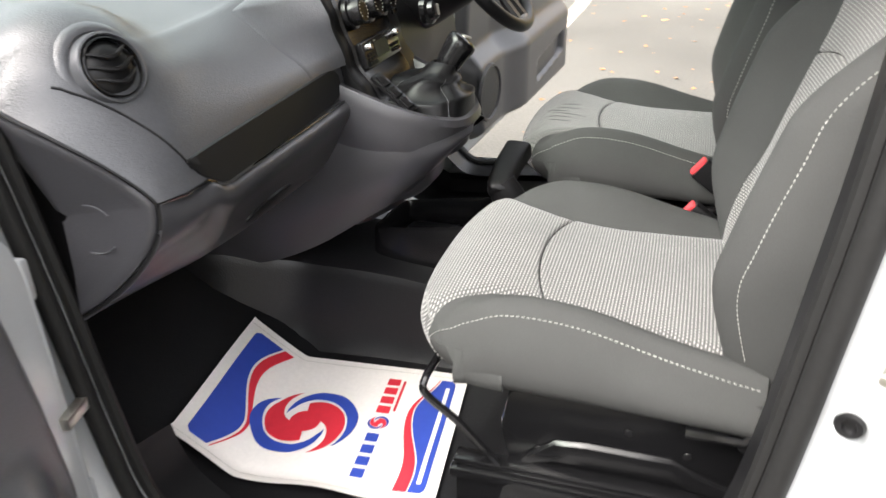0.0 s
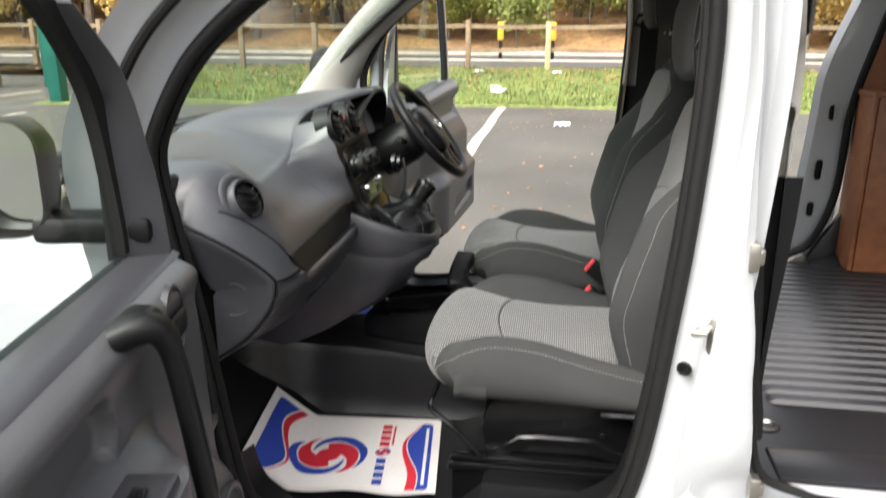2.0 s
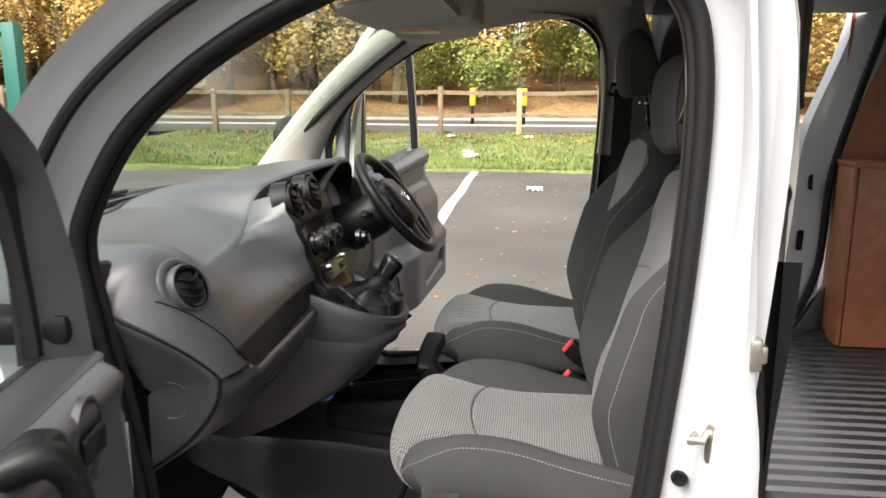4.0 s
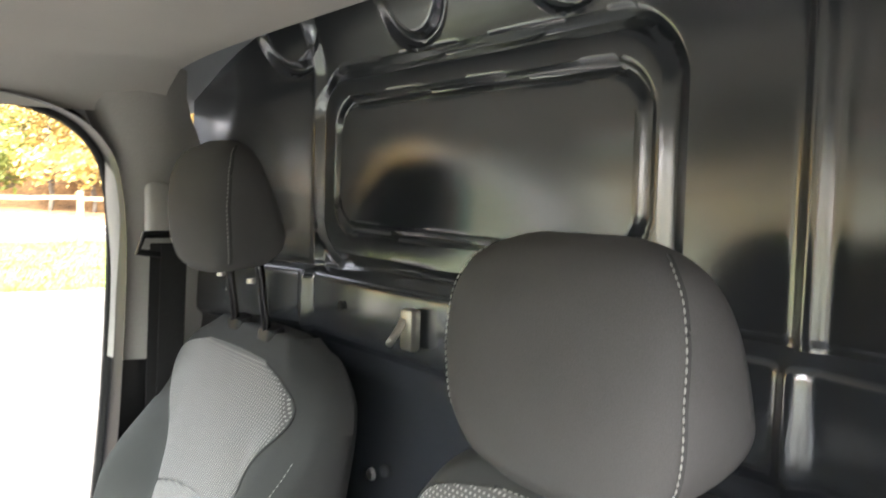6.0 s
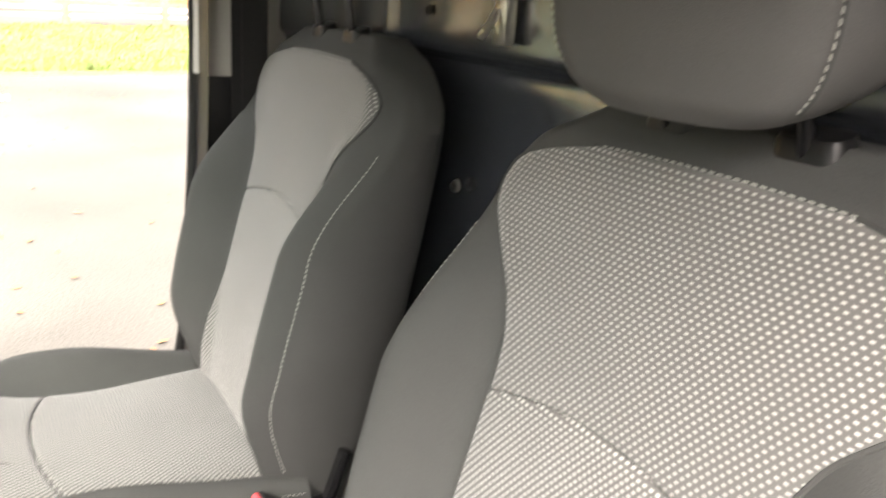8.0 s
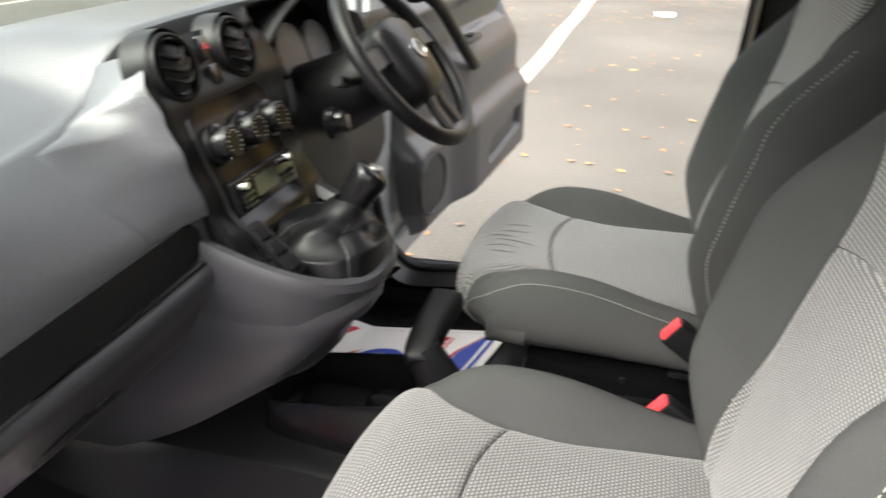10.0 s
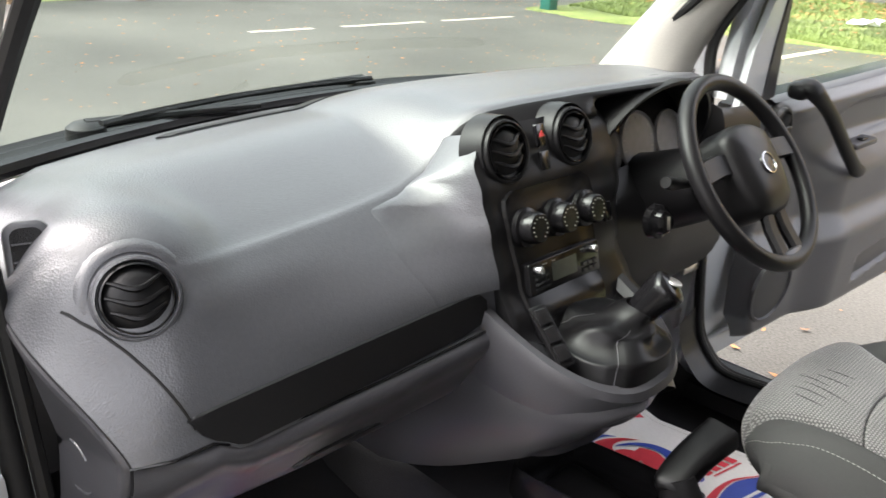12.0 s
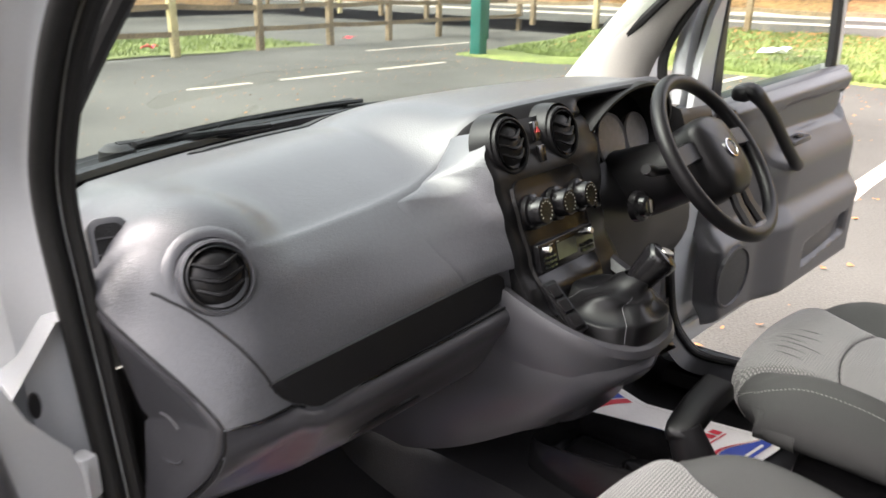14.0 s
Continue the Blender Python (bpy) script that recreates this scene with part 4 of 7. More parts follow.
# the grained pad flares out to the edge of the stack
rows = []
for v in np.linspace(0.984, 1.196, 30):
    wl = sum(float(np.interp(v + d, (0.88, 0.95, 1.02, 1.07, 1.12, 1.165, 1.19, 1.205), STACK_W)) for d in (-0.012, -0.006, 0, 0.006, 0.012)) / 5
    up = max(0.0, (v - 1.085) / 0.111)
    y0 = curve1([(0.98, 0.660), (1.05, 0.635), (1.085, 0.640), (1.14, 0.720), (1.196, 0.815)], v)
    if up > 0:
        cx, cz = crest(y0)
        a = Vector((cx + 0.016 * (1 - up) + 0.004, y0, cz - 0.008 * (1 - up)))
    else:
        a = min(spline(dash_profile(y0), 160)[80:], key=lambda q: abs(q.z - v))
    b = stack_pt(-wl + 0.003, v, 0.001)
    ease = lerp(2.4, 1.5, min(1, up))
    rows.append([Vector((lerp(a.x, b.x, t ** ease) - (0.003 if t == 0 else -0.0008), lerp(y0, b.y, t), lerp(a.z, b.z, t))) for t in np.linspace(0, 1, 14)] + [b + Vector((-0.006, 0.003, 0))])
part("stack_shoulder", grid(rows), M_DASH, dash, "grained shoulder beside the stack", sharp=70)
N_UP = (0.92, 0.0, 0.30)
for y in (0.841, 1.006):
    vent((0.438, y, 1.173), N_UP, 0.042, dash, M_BLACK)
    m = facing((0.428, y, 1.172), N_UP)
    part("vent_barrel", lathe([(0.060, -0.03), (0.058, -0.014), (0.055, 0.0), (0.053, 0.010), (0.050, 0.006)], 36, m), M_BLACK, dash)
bm = prism(rounded(0.020, 0.036, 0.003), 0.006, facing((0.430, 0.924, 1.185), N_UP), 0.001)
hz = part("hazard_switch", bm, M_GLOSS, dash, "hazard light switch")
part("hazard_mark", prism([(-0.006, -0.004), (0.006, -0.004), (0, 0.006)], 0.001, facing((0.437, 0.924, 1.189), N_UP)), M_RED, hz)
part("switch_blank", prism(rounded(0.020, 0.030, 0.003), 0.006, facing((0.446, 0.924, 1.148), N_UP), 0.001), M_GLOSS, dash)
# heater control plate and knobs
rows = []
for v in np.linspace(0.90, 1.118, 20):
    w = curve1([(0.90, 0.092), (0.97, 0.098), (1.03, 0.104), (1.085, 0.112), (1.108, 0.108), (1.118, 0.09)], v)
    rows.append([stack_pt(-w, v, 0.002), stack_pt(-w + 0.003, v, 0.009)] + [stack_pt(u, v, 0.0095) for u in np.linspace(-w + 0.008, w - 0.008, 6)] + [stack_pt(w - 0.003, v, 0.009), stack_pt(w, v, 0.002)])
part("control_plate", grid(rows), M_PANEL, dash, "satin black control plate")
N_MID = (0.96, 0.0, 0.27)
for k, u in enumerate((-0.076, -0.001, 0.072)):
    c = stack_pt(u + 0.002, 1.063, 0.010)
    m = facing(c, N_MID)
    kb = part("heater_knob", lathe([(0.031, 0.0), (0.030, 0.008), (0.025, 0.010), (0.0235, 0.028), (0.021, 0.031), (0.0, 0.031)], 32, m), M_PANEL, dash, "round black heater knob")
    part("knob_ring", lathe([(0.0245, 0.024), (0.0225, 0.0305), (0.0205, 0.0315)], 32, m), M_PANEL, kb)
    for a in range(0, 300, 25):
        q = m @ Vector((0.0165 * math.cos(radians(a - 60)), 0.0165 * math.sin(radians(a - 60)), 0.0312))
        bm = bmesh.new()
        bmesh.ops.create_cube(bm, size=0.0018)
        bm.transform(Matrix.Translation(q))
        part("dial_mark", bm, M_STITCH, kb)
# radio
rc = stack_pt(0.0, 0.985, 0.010)
RM = facing(rc, N_MID)
radio = part("radio", prism(rounded(0.180, 0.052, 0.004), 0.012, RM, 0.002), M_PANEL, dash, "black car radio")
part("display", prism(rounded(0.062, 0.030, 0.002), 0.0008, RM @ Matrix.Translation((-0.004, 0.001, 0.012))), M_LCD, radio, "dark radio display")
for x, y in ((-0.072, 0.014), (0.068, 0.015)):
    part("radio_knob", lathe([(0.0075, 0.012), (0.007, 0.022), (0.0055, 0.024), (0, 0.024)], 16, RM @ Matrix.Translation((x, y, 0))), M_CHROME, radio)
for k in range(3):
    for j in range(3):
        part("radio_button", box((-0.078 + j * 0.0125, -0.004 - k * 0.0085, 0.012), (-0.068 + j * 0.0125, 0.0015 - k * 0.0085, 0.0145), 0.0008, 1), M_GLOSS, radio, m=RM)
for k in range(2):
    for j in range(3):
        part("radio_button", box((0.042 + j * 0.014, -0.010 - k * 0.010, 0.012), (0.053 + j * 0.014, -0.003 - k * 0.010, 0.0145), 0.0008, 1), M_GLOSS, radio, m=RM)
for x, w in ((0.045, 0.010), (-0.052, 0.012), (-0.03, 0.008)):
    part("print_bar", box((x - w / 2, 0.018, 0.012), (x + w / 2, 0.0195, 0.0124)), M_STITCH, radio, m=RM)

# console pod with gear gaiter
def pod_row(v):
    """Ring of the pod at height share v: 0 at the bottom, 1 at the rim."""
    cx = curve1([(0, 0.36), (0.4, 0.42), (1, 0.46)], v)
    tip = curve1([(0, 0.50), (0.25, 0.575), (0.5, 0.635), (0.8, 0.690), (1, 0.715)], v)
    w = curve1([(0, 0.13), (0.4, 0.165), (0.8, 0.172), (1, 0.165)], v)
    z = curve1([(0, 0.63), (0.3, 0.69), (0.7, 0.79), (1, 0.855)], v)
    out = []
    for a in np.linspace(-90, 90, 30):
        c, s = math.cos(radians(a)), math.sin(radians(a))
        cc = max(c, 0) ** 0.75
        x = cx + (tip - cx) * cc
        zz = z + (1 - cc) * curve1([(0, 0.02), (1, 0.10)], v)
        out.append(Vector((x, 0.92 + w * (1 if s > 0 else -1) * abs(s) ** 0.8, zz)))
    return out


rows = [pod_row(v) for v in np.linspace(0, 1, 14)]
rim = rows[-1]
ctr = Vector((0.56, 0.92, 0.885))
rows.append([q + Vector((0, 0, 0.012)) + (ctr - q) * 0.03 for q in rim])
rows.append([q + Vector((0, 0, 0.013)) + (ctr - q) * 0.13 for q in rim])
rows.append([q + Vector((0, 0, 0.0)) + (ctr - q) * 0.2 for q in rim])
pod = part("console_pod", grid(rows), M_DASH_SMOOTH, dash, "dark grey console pod under the centre stack")
rows = [[q + (ctr - q) * t + Vector((0, 0, -0.004)) for q in rim] for t in (0.18, 0.6, 1.0)]
part("gaiter_plate", grid(rows), M_PANEL, pod)
part("pod_seam", tube([q + Vector((0.001, 0, 0)) for q in pod_row(0.62)], 0.0012, 5), M_BLACK, pod)
# lower console side swell down to the tunnel
UP = [(0.24, 0.70, 0.77), (0.36, 0.735, 0.83), (0.46, 0.755, 0.875), (0.55, 0.775, 0.895), (0.62, 0.80, 0.885), (0.68, 0.85, 0.865), (0.712, 0.90, 0.857)]
LO = [(0.12, 0.70, 0.545), (0.29, 0.745, 0.56), (0.40, 0.765, 0.60), (0.505, 0.78, 0.665), (0.595, 0.805, 0.725), (0.66, 0.845, 0.785), (0.70, 0.89, 0.83)]
for s in (0, 1):
    a, b = spline(UP, 24), spline(LO, 24)
    rows = []
    for q, w in zip(a, b):
        rows.append([q.lerp(w, t) + Vector((0.012, -0.022, 0)) * math.sin(math.pi * t) for t in np.linspace(0, 1, 10)] + [w + Vector((-0.01, 0.06, 0.02))])
    if s:
        rows = [[Vector((q.x, 1.84 - q.y, q.z)) for q in r] for r in rows]
    part("console_cheek", grid(rows), M_DASH_SMOOTH, dash, "dark grey lower console side", sharp=60)
# three switches beside the gaiter
m = facing((0.578, 0.818, 0.925), (0.55, -0.30, 0.85), (-0.6, 0.1, 0.6))
sw = part("switch_bank", prism(rounded(0.030, 0.105, 0.006), 0.006, m, 0.002), M_PANEL, dash, "bank of three switches")
for k in (-1, 0, 1):
    part("rocker_switch", prism(rounded(0.020, 0.026, 0.003), 0.004, m @ Matrix.Translation((0, k * 0.031, 0.006)), 0.0015), M_GLOSS, sw)

# driver's side: instrument hood, cluster, lower panel
rows = []
for d, s in ((-0.05, 0.995), (-0.02, 1.0), (0.0, 1.0), (0.010, 0.98), (0.010, 0.94), (-0.02, 0.90), (-0.10, 0.86)):
    r = []
    for a in np.linspace(-28, 208, 40):
        r.append(Vector((0.398 + d + 0.03 * math.sin(radians(a)), 1.31 + 0.205 * s * math.cos(radians(a)), 1.105 + 0.135 * s * math.sin(radians(a)))))
    rows.append(r)
rows = [[q + Vector((0.012, 0, 0)) for q in r] for r in rows]
hood = part("instrument_hood", grid(rows[:4]), M_BLACK, dash, "black instrument hood")
part("hood_inside", grid(rows[3:]), M_BLACK, hood, "black hood lining")
m = facing((0.372, 1.31, 1.10), (0.90, 0, 0.30))
cl = part("gauge_panel", prism(rounded(0.36, 0.20, 0.08), 0.01, m, 0.003), M_GLOSS, dash, "dark instrument cluster")
for x, r in ((-0.115, 0.052), (0.0, 0.062), (0.115, 0.052)):
    part("dial", lathe([(0.0, 0.012), (r * 0.93, 0.012), (r, 0.016), (r * 1.04, 0.011)], 36, m @ Matrix.Translation((x, 0.0, 0))), mat("dial_face", (0.16, 0.16, 0.17), 0.4, bump=0), cl, "silver grey dial")
    for a in range(-40, 221, 26):
        part("dial_mark", box((r * 0.72, -0.001, 0.0125), (r * 0.86, 0.001, 0.0131)), M_STITCH, cl, m=m @ Matrix.Translation((x, 0, 0)) @ Matrix.Rotation(radians(a), 4, "Z"))
rows = []
for y in np.linspace(1.06, 1.57, 20):
    e = abs(y - 1.31) / 0.4
    rows.append(spline([(0.40, y, 1.07), (0.46, y, 1.02), (0.49 - 0.03 * e, y, 0.95), (0.475, y, 0.86), (0.43, y, 0.78), (0.33, y, 0.72)], 16))
part("lower_panel", grid(rows), M_BLACK, dash, "black lower dashboard panel")
col = spline([(0.38, 1.31, 0.99), (0.47, 1.31, 1.03), (0.55, 1.31, 1.07), (0.585, 1.31, 1.09)], 10)
column = part("steering_column", tube(col, [0.085, 0.085, 0.080, 0.078, 0.075, 0.072, 0.07, 0.068, 0.064, 0.055], 20), M_BLACK, dash, "black steering column shroud")
for s in (-1, 1):
    pts = spline([(0.55, 1.31 + s * 0.05, 1.075), (0.545, 1.31 + s * 0.12, 1.085), (0.55, 1.31 + s * 0.175, 1.10)], 8)
    part("stalk", tube(pts, [0.008, 0.008, 0.008, 0.009, 0.011, 0.012, 0.012, 0.010], 10), M_BLACK, dash, "black column stalk")
m = facing((0.533, 1.152, 1.02), (0.9, -0.15, 0.2))
ig = part("ignition_switch", lathe([(0.032, 0.0), (0.030, 0.012), (0.022, 0.016), (0.020, 0.026), (0.015, 0.030), (0.0, 0.030)], 24, m), M_GLOSS, dash, "ignition switch")
part("key_slot", box((-0.003, -0.012, 0.030), (0.003, 0.012, 0.034), 0.001, 1), M_ZINC, ig, m=m)
part("beam_switch", prism(rounded(0.020, 0.034, 0.003), 0.006, facing((0.487, 1.062, 1.045), (0.95, 0, 0.25)), 0.001), M_GLOSS, dash)
# demister slot
rows = []
for y in np.linspace(0.48, 1.30, 40):
    sec = spline(dash_profile(y), 120)
    x0 = ws_base(y) + 0.060 + 0.02 * math.cos((y - 0.9) * 3)
    z_at = lambda x: min(sec[:80], key=lambda q: abs(q.x - x)).z
    w = 0.012 * min(1, (y - 0.475) / 0.02, (1.305 - y) / 0.02)
    rows.append([Vector((x0 + k * w, y, z_at(x0 + k * w) + h)) for k, h in ((-1, 0.0005), (-0.8, 0.003), (0.8, 0.003), (1, 0.0005))])
part("demister_slot", grid(rows), M_BLACK, dash, "dark demister slot")

# wipers
for y0, tip in ((0.42, (-0.05, 1.02, 1.178)), (1.05, (-0.02, 0.62, 1.182))):
    wiper = thing("windscreen_wiper", "black windscreen wiper parked at the base of the screen", "wiper", "windscreen wipers")
    x0 = ws_base(y0) - 0.075
    part("pivot_cap", lathe([(0.032, 0.0), (0.030, 0.018), (0.018, 0.026), (0.0, 0.027)], 20, Matrix.Translation((x0, y0, 1.135))), M_BLACK, wiper)
    s = 1 if tip[1] > y0 else -1
    part("arm", tube(spline([(x0, y0, 1.155), (x0 + 0.01, y0 + s * 0.12, 1.158), (x0 + 0.03, y0 + s * 0.30, 1.158)], 8), [0.011, 0.010, 0.009, 0.008, 0.007, 0.006, 0.006, 0.005], 8), M_BLACK, wiper)
    pts = [(ws_base(y) - 0.030, y, 1.166) for y in np.linspace(y0 + s * 0.05, y0 + s * 0.62, 14)]
    part("blade", tube(pts, 0.0055, 6, flat=1.2), M_BLACK, wiper)

# steering wheel
wheel = thing("steering_wheel", "black four spoke steering wheel with a plain badge", "steering wheel", m=facing((0.617, 1.312, 1.108), (0.78, 0.0, 0.63)))
ring = [(0.176 * math.cos(a), 0.176 * math.sin(a), 0) for a in np.linspace(0, 2 * math.pi, 64, endpoint=False)]
part("rim", tube(ring, 0.0155, 14, closed=True, flat=1.0), M_BLACK, wheel, "grained black rim")
hubo = [(-0.07, 0.052), (-0.05, 0.07), (0.0, 0.078), (0.05, 0.07), (0.07, 0.052), (0.074, 0.0), (0.062, -0.055), (0.04, -0.075), (0.0, -0.08), (-0.04, -0.075), (-0.062, -0.055), (-0.074, 0.0)]
hubo = [(q.x, q.y) for q in loop_spline([(a, b, 0) for a, b in hubo], 48)]
rows = [[Vector((a * k * 1.08, b * k * 1.12, h)) for a, b in hubo] for k, h in ((1.0, -0.04), (1.0, 0.0), (0.96, 0.014), (0.85, 0.024), (0.5, 0.032), (0.12, 0.034), (0.01, 0.034))]
hub = part("hub_pad", grid(rows, closed=True), M_BLACK, wheel, "grained black hub pad")
part("badge_ring", lathe([(0.020, 0.034), (0.0205, 0.037), (0.0185, 0.0375), (0.018, 0.034)], 32), M_CHROME, hub, "plain chrome badge ring")
part("badge_disc", lathe([(0.0, 0.0362), (0.018, 0.0352)], 32), M_PANEL, hub)
for s in (-1, 1):
    rows = [[Vector((x, y + dy, z + dz)) for dy, dz in ((-0.022, 0), (-0.018, 0.010), (0.018, 0.010), (0.022, 0), (0.018, -0.010), (-0.018, -0.010))] for x, y, z in ((s * 0.05, 0.02, 0.0), (s * 0.10, 0.025, -0.004), (s * 0.17, 0.02, 0.0))]
    part("spoke", grid(rows, closed=True, caps=True), M_BLACK, wheel)
    rows = [[Vector((x + dx, y, z + dz)) for dx, dz in ((-0.014, 0), (-0.011, 0.008), (0.011, 0.008), (0.014, 0), (0.011, -0.008), (-0.011, -0.008))] for x, y, z in ((s * 0.022, -0.06, 0.005), (s * 0.026, -0.11, -0.002), (s * 0.030, -0.172, 0.0))]
    part("spoke", grid(rows, closed=True, caps=True), M_BLACK, wheel)
part("spoke_base", box((-0.035, -0.178, -0.008), (0.035, -0.155, 0.010), 0.006), M_DASH_SMOOTH, wheel)

# gear lever and gaiter
gear = thing("gear_lever", "black gear lever with a stitched leather gaiter", "gear lever")
rows = []
for i, t in enumerate(np.linspace(0, 1, 26)):
    r = []
    c = Vector((curve1([(0, 0.594), (0.5, 0.600), (1, 0.634)], t), curve1([(0, 0.925), (0.5, 0.932), (1, 0.966)], t), curve1([(0, 0.862), (0.35, 0.905), (0.7, 0.932), (1, 0.958)], t)))
    size = curve1([(0, 0.098), (0.3, 0.094), (0.6, 0.062), (0.85, 0.032), (1, 0.021)], t)
    for k in range(72):
        a = 2 * math.pi * k / 72
        sq = 1 / (abs(math.cos(a)) ** 4 + abs(math.sin(a)) ** 4) ** 0.25
        rad = size * lerp(sq, 1, t)
        puck = math.sin(math.pi * min(1, t * 1.15)) ** 1.2
        fold = 1 + puck * (0.06 * math.sin(4 * a + 3.2 * math.sin(5 * t) + 0.7) * smooth_step(0.3, 0.7, t) + 0.06 * math.sin(7 * a - 9 * t) * smooth_step(0.45, 0.8, t) + 0.10 * abs(math.sin(2 * a + math.pi / 2)) ** 0.5 - 0.08)
        lift = puck * smooth_step(0.2, 0.6, t) * (0.007 * math.sin(3 * a + 8 * t) + 0.005 * math.sin(5 * a - 6 * t))
        r.append(c + Vector((math.cos(a) * rad * fold * 1.08, math.sin(a) * rad * fold, lift)))
    rows.append(r)
gt = part("gaiter", grid(rows, closed=True), M_LEATHER, gear, "creased black leather gaiter", sharp=120)
for k in (9, 27, 45, 63):
    part("stitching", tube([r[k] + Vector((0, 0, 0.0004)) for r in rows[:20]], 0.0005, 5), M_DASH, gt)
knob = spline([(0.628, 0.962, 0.925), (0.640, 0.968, 0.950), (0.655, 0.976, 0.975), (0.668, 0.983, 0.994), (0.674, 0.986, 1.002)], 16)
rad = [1.2 * k for k in (0.014, 0.016, 0.0185, 0.020, 0.021, 0.022, 0.0225, 0.0235, 0.0245, 0.0255, 0.026, 0.0255, 0.024, 0.021, 0.015, 0.004)]
kn = part("knob", tube(knob, rad, 20), M_PANEL, gear, "smooth black gear knob")
part("knob_cap", lathe([(0.013, 0.0), (0.012, 0.002), (0.0, 0.003)], 20, facing(knob[-1] + Vector((-0.001, 0, 0.001)), (0.3, 0.15, 1))), M_ZINC, kn, "worn silver cap")

# console tray and handbrake
tray = thing("console_tray", "black moulded console tray with a cup holder on the tunnel", "console tray")
rows = []
o = [(q.x, q.y) for q in loop_spline([(-0.13, -0.085, 0), (0.10, -0.08, 0), (0.13, -0.05, 0), (0.13, 0.05, 0), (0.10, 0.075, 0), (-0.10, 0.07, 0), (-0.14, 0.05, 0), (-0.15, -0.03, 0)], 56)]
for k, h in ((1.06, -0.12), (1.03, -0.01), (1.01, 0.0), (0.98, 0.001), (0.95, -0.006), (0.93, -0.05), (0.5, -0.055), (0.02, -0.055)):
    rows.append([Vector((0.655 + a * k, 0.945 + b * k, 0.635 + h + 0.12 * a)) for a, b in o])
ty = part("tray", grid(rows, closed=True), M_PANEL, tray, "glossy black tray")
part("cup_holder", lathe([(0.042, 0.004), (0.038, 0.006), (0.036, 0.0), (0.034, -0.02), (0.0, -0.02)], 28, Matrix.Translation((0.70, 0.935, 0.592))), M_PANEL, ty)
part("tray_base", box((0.53, 0.855, 0.50), (0.98, 1.005, 0.585), 0.03, 3), M_BLACK, tray)
brake = thing("handbrake", "black plastic handbrake lever on the tunnel", "handbrake")
base_pt, elbow, tip = Vector((0.835, 0.935, 0.585)), Vector((0.762, 0.932, 0.713)), Vector((0.774, 1.040, 0.750))
grip_line = spline([elbow + Vector((0.004, -0.018, -0.012)), elbow, elbow.lerp(tip, 0.5) + Vector((-0.002, 0, 0.004)), tip, tip + (tip - elbow) * 0.12], 14)
rows = []
for k, q in enumerate(grip_line):
    d = (grip_line[min(k + 1, 13)] - grip_line[max(k - 1, 0)]).normalized()
    a = d.cross(Vector((0, 0, 1))).normalized()
    b = a.cross(d).normalized()
    w = curve1([(0, 0.018), (0.12, 0.026), (0.5, 0.027), (0.8, 0.0285), (0.93, 0.028), (1, 0.018)], k / 13)
    ring = [(c, n) for c, n in ((math.cos(g), math.sin(g)) for g in np.linspace(0, 2 * math.pi, 28, endpoint=False))]
    rows.append([q + a * w * math.copysign(abs(c) ** 0.45, c) + b * w * 0.80 * math.copysign(abs(n) ** 0.45, n) for c, n in ring])
part("grip", grid(rows, closed=True, caps=True), M_BLACK, brake, "squared black plastic grip", sharp=50)
part("lever", tube([base_pt, base_pt.lerp(elbow, 0.5), elbow + Vector((0, 0, 0.008))], [0.050, 0.042, 0.031], 14, flat=0.75), M_BLACK, brake)


# ---------------------------------------------------------------- seats
CUSH = [(0.845, 0.640), (0.79, 0.652), (0.755, 0.680), (0.745, 0.712), (0.764, 0.738), (0.81, 0.752), (0.87, 0.751), (0.93, 0.741), (1.02, 0.729), (1.12, 0.721), (1.25, 0.714)]
CUSH_S = spline([(x, 0, z) for x, z in CUSH], 61)


def smooth(a, b, x):
    t = min(1.0, max(0.0, (x - a) / (b - a)))
    return t * t * (3 - 2 * t)


def lin(points, x):
    if x <= points[0][0]:
        return points[0][1]
    for (x0, v0), (x1, v1) in zip(points, points[1:]):
        if x <= x1:
            return lerp(v0, v1, (x - x0) / (x1 - x0))
    return points[-1][1]


def soft(points, x, d=0.02):
    return sum(lin(points, x + k * d) for k in (-1, -0.5, 0, 0.5, 1)) / 5


# half width of the cushion insert and height of the side bolster along the cushion profile
CUSH_W = [(6, 0.225), (16, 0.225), (24, 0.212), (30, 0.188), (35, 0.160), (41, 0.147), (48, 0.152), (60, 0.192)]
BOLSTER = [(14, -0.004), (22, -0.012), (29, -0.010), (34, 0.016), (39, 0.040), (45, 0.052), (49, 0.049), (54.5, 0.030), (60, 0.010)]


def cush_pt(i, y, up=0.0):
    """Cushion surface: i along the profile from under the nose to the back, y across."""
    i = max(0.0, min(60.0, i))
    j = min(int(i), 59)
    p = CUSH_S[j].lerp(CUSH_S[j + 1], i - j)
    t = (CUSH_S[j + 1] - CUSH_S[j]).normalized()
    nrm = Vector((-t.z, 0, t.x))
    a = abs(y)
    wi = soft(CUSH_W, i, 1.5)
    lift = soft(BOLSTER, i, 2.0) * smooth(min(wi - 0.010, 0.18), 0.222, a)
    lift -= 0.048 * max(0, (a - 0.224) / 0.036) ** 2.2
    lift += 0.006 * max(0.0, 1 - (a / max(0.05, wi)) ** 2) * smooth(24, 30, i)
    lift -= 0.004 * math.exp(-(((a - wi) / 0.006) ** 2)) * smooth(28, 34, i)
    q = p + nrm * (lift + up)
    pull = 0.052 * (a / 0.26) ** 2.6 * (1 - smooth(18, 42, i))
    return Vector((q.x + pull, y, q.z))


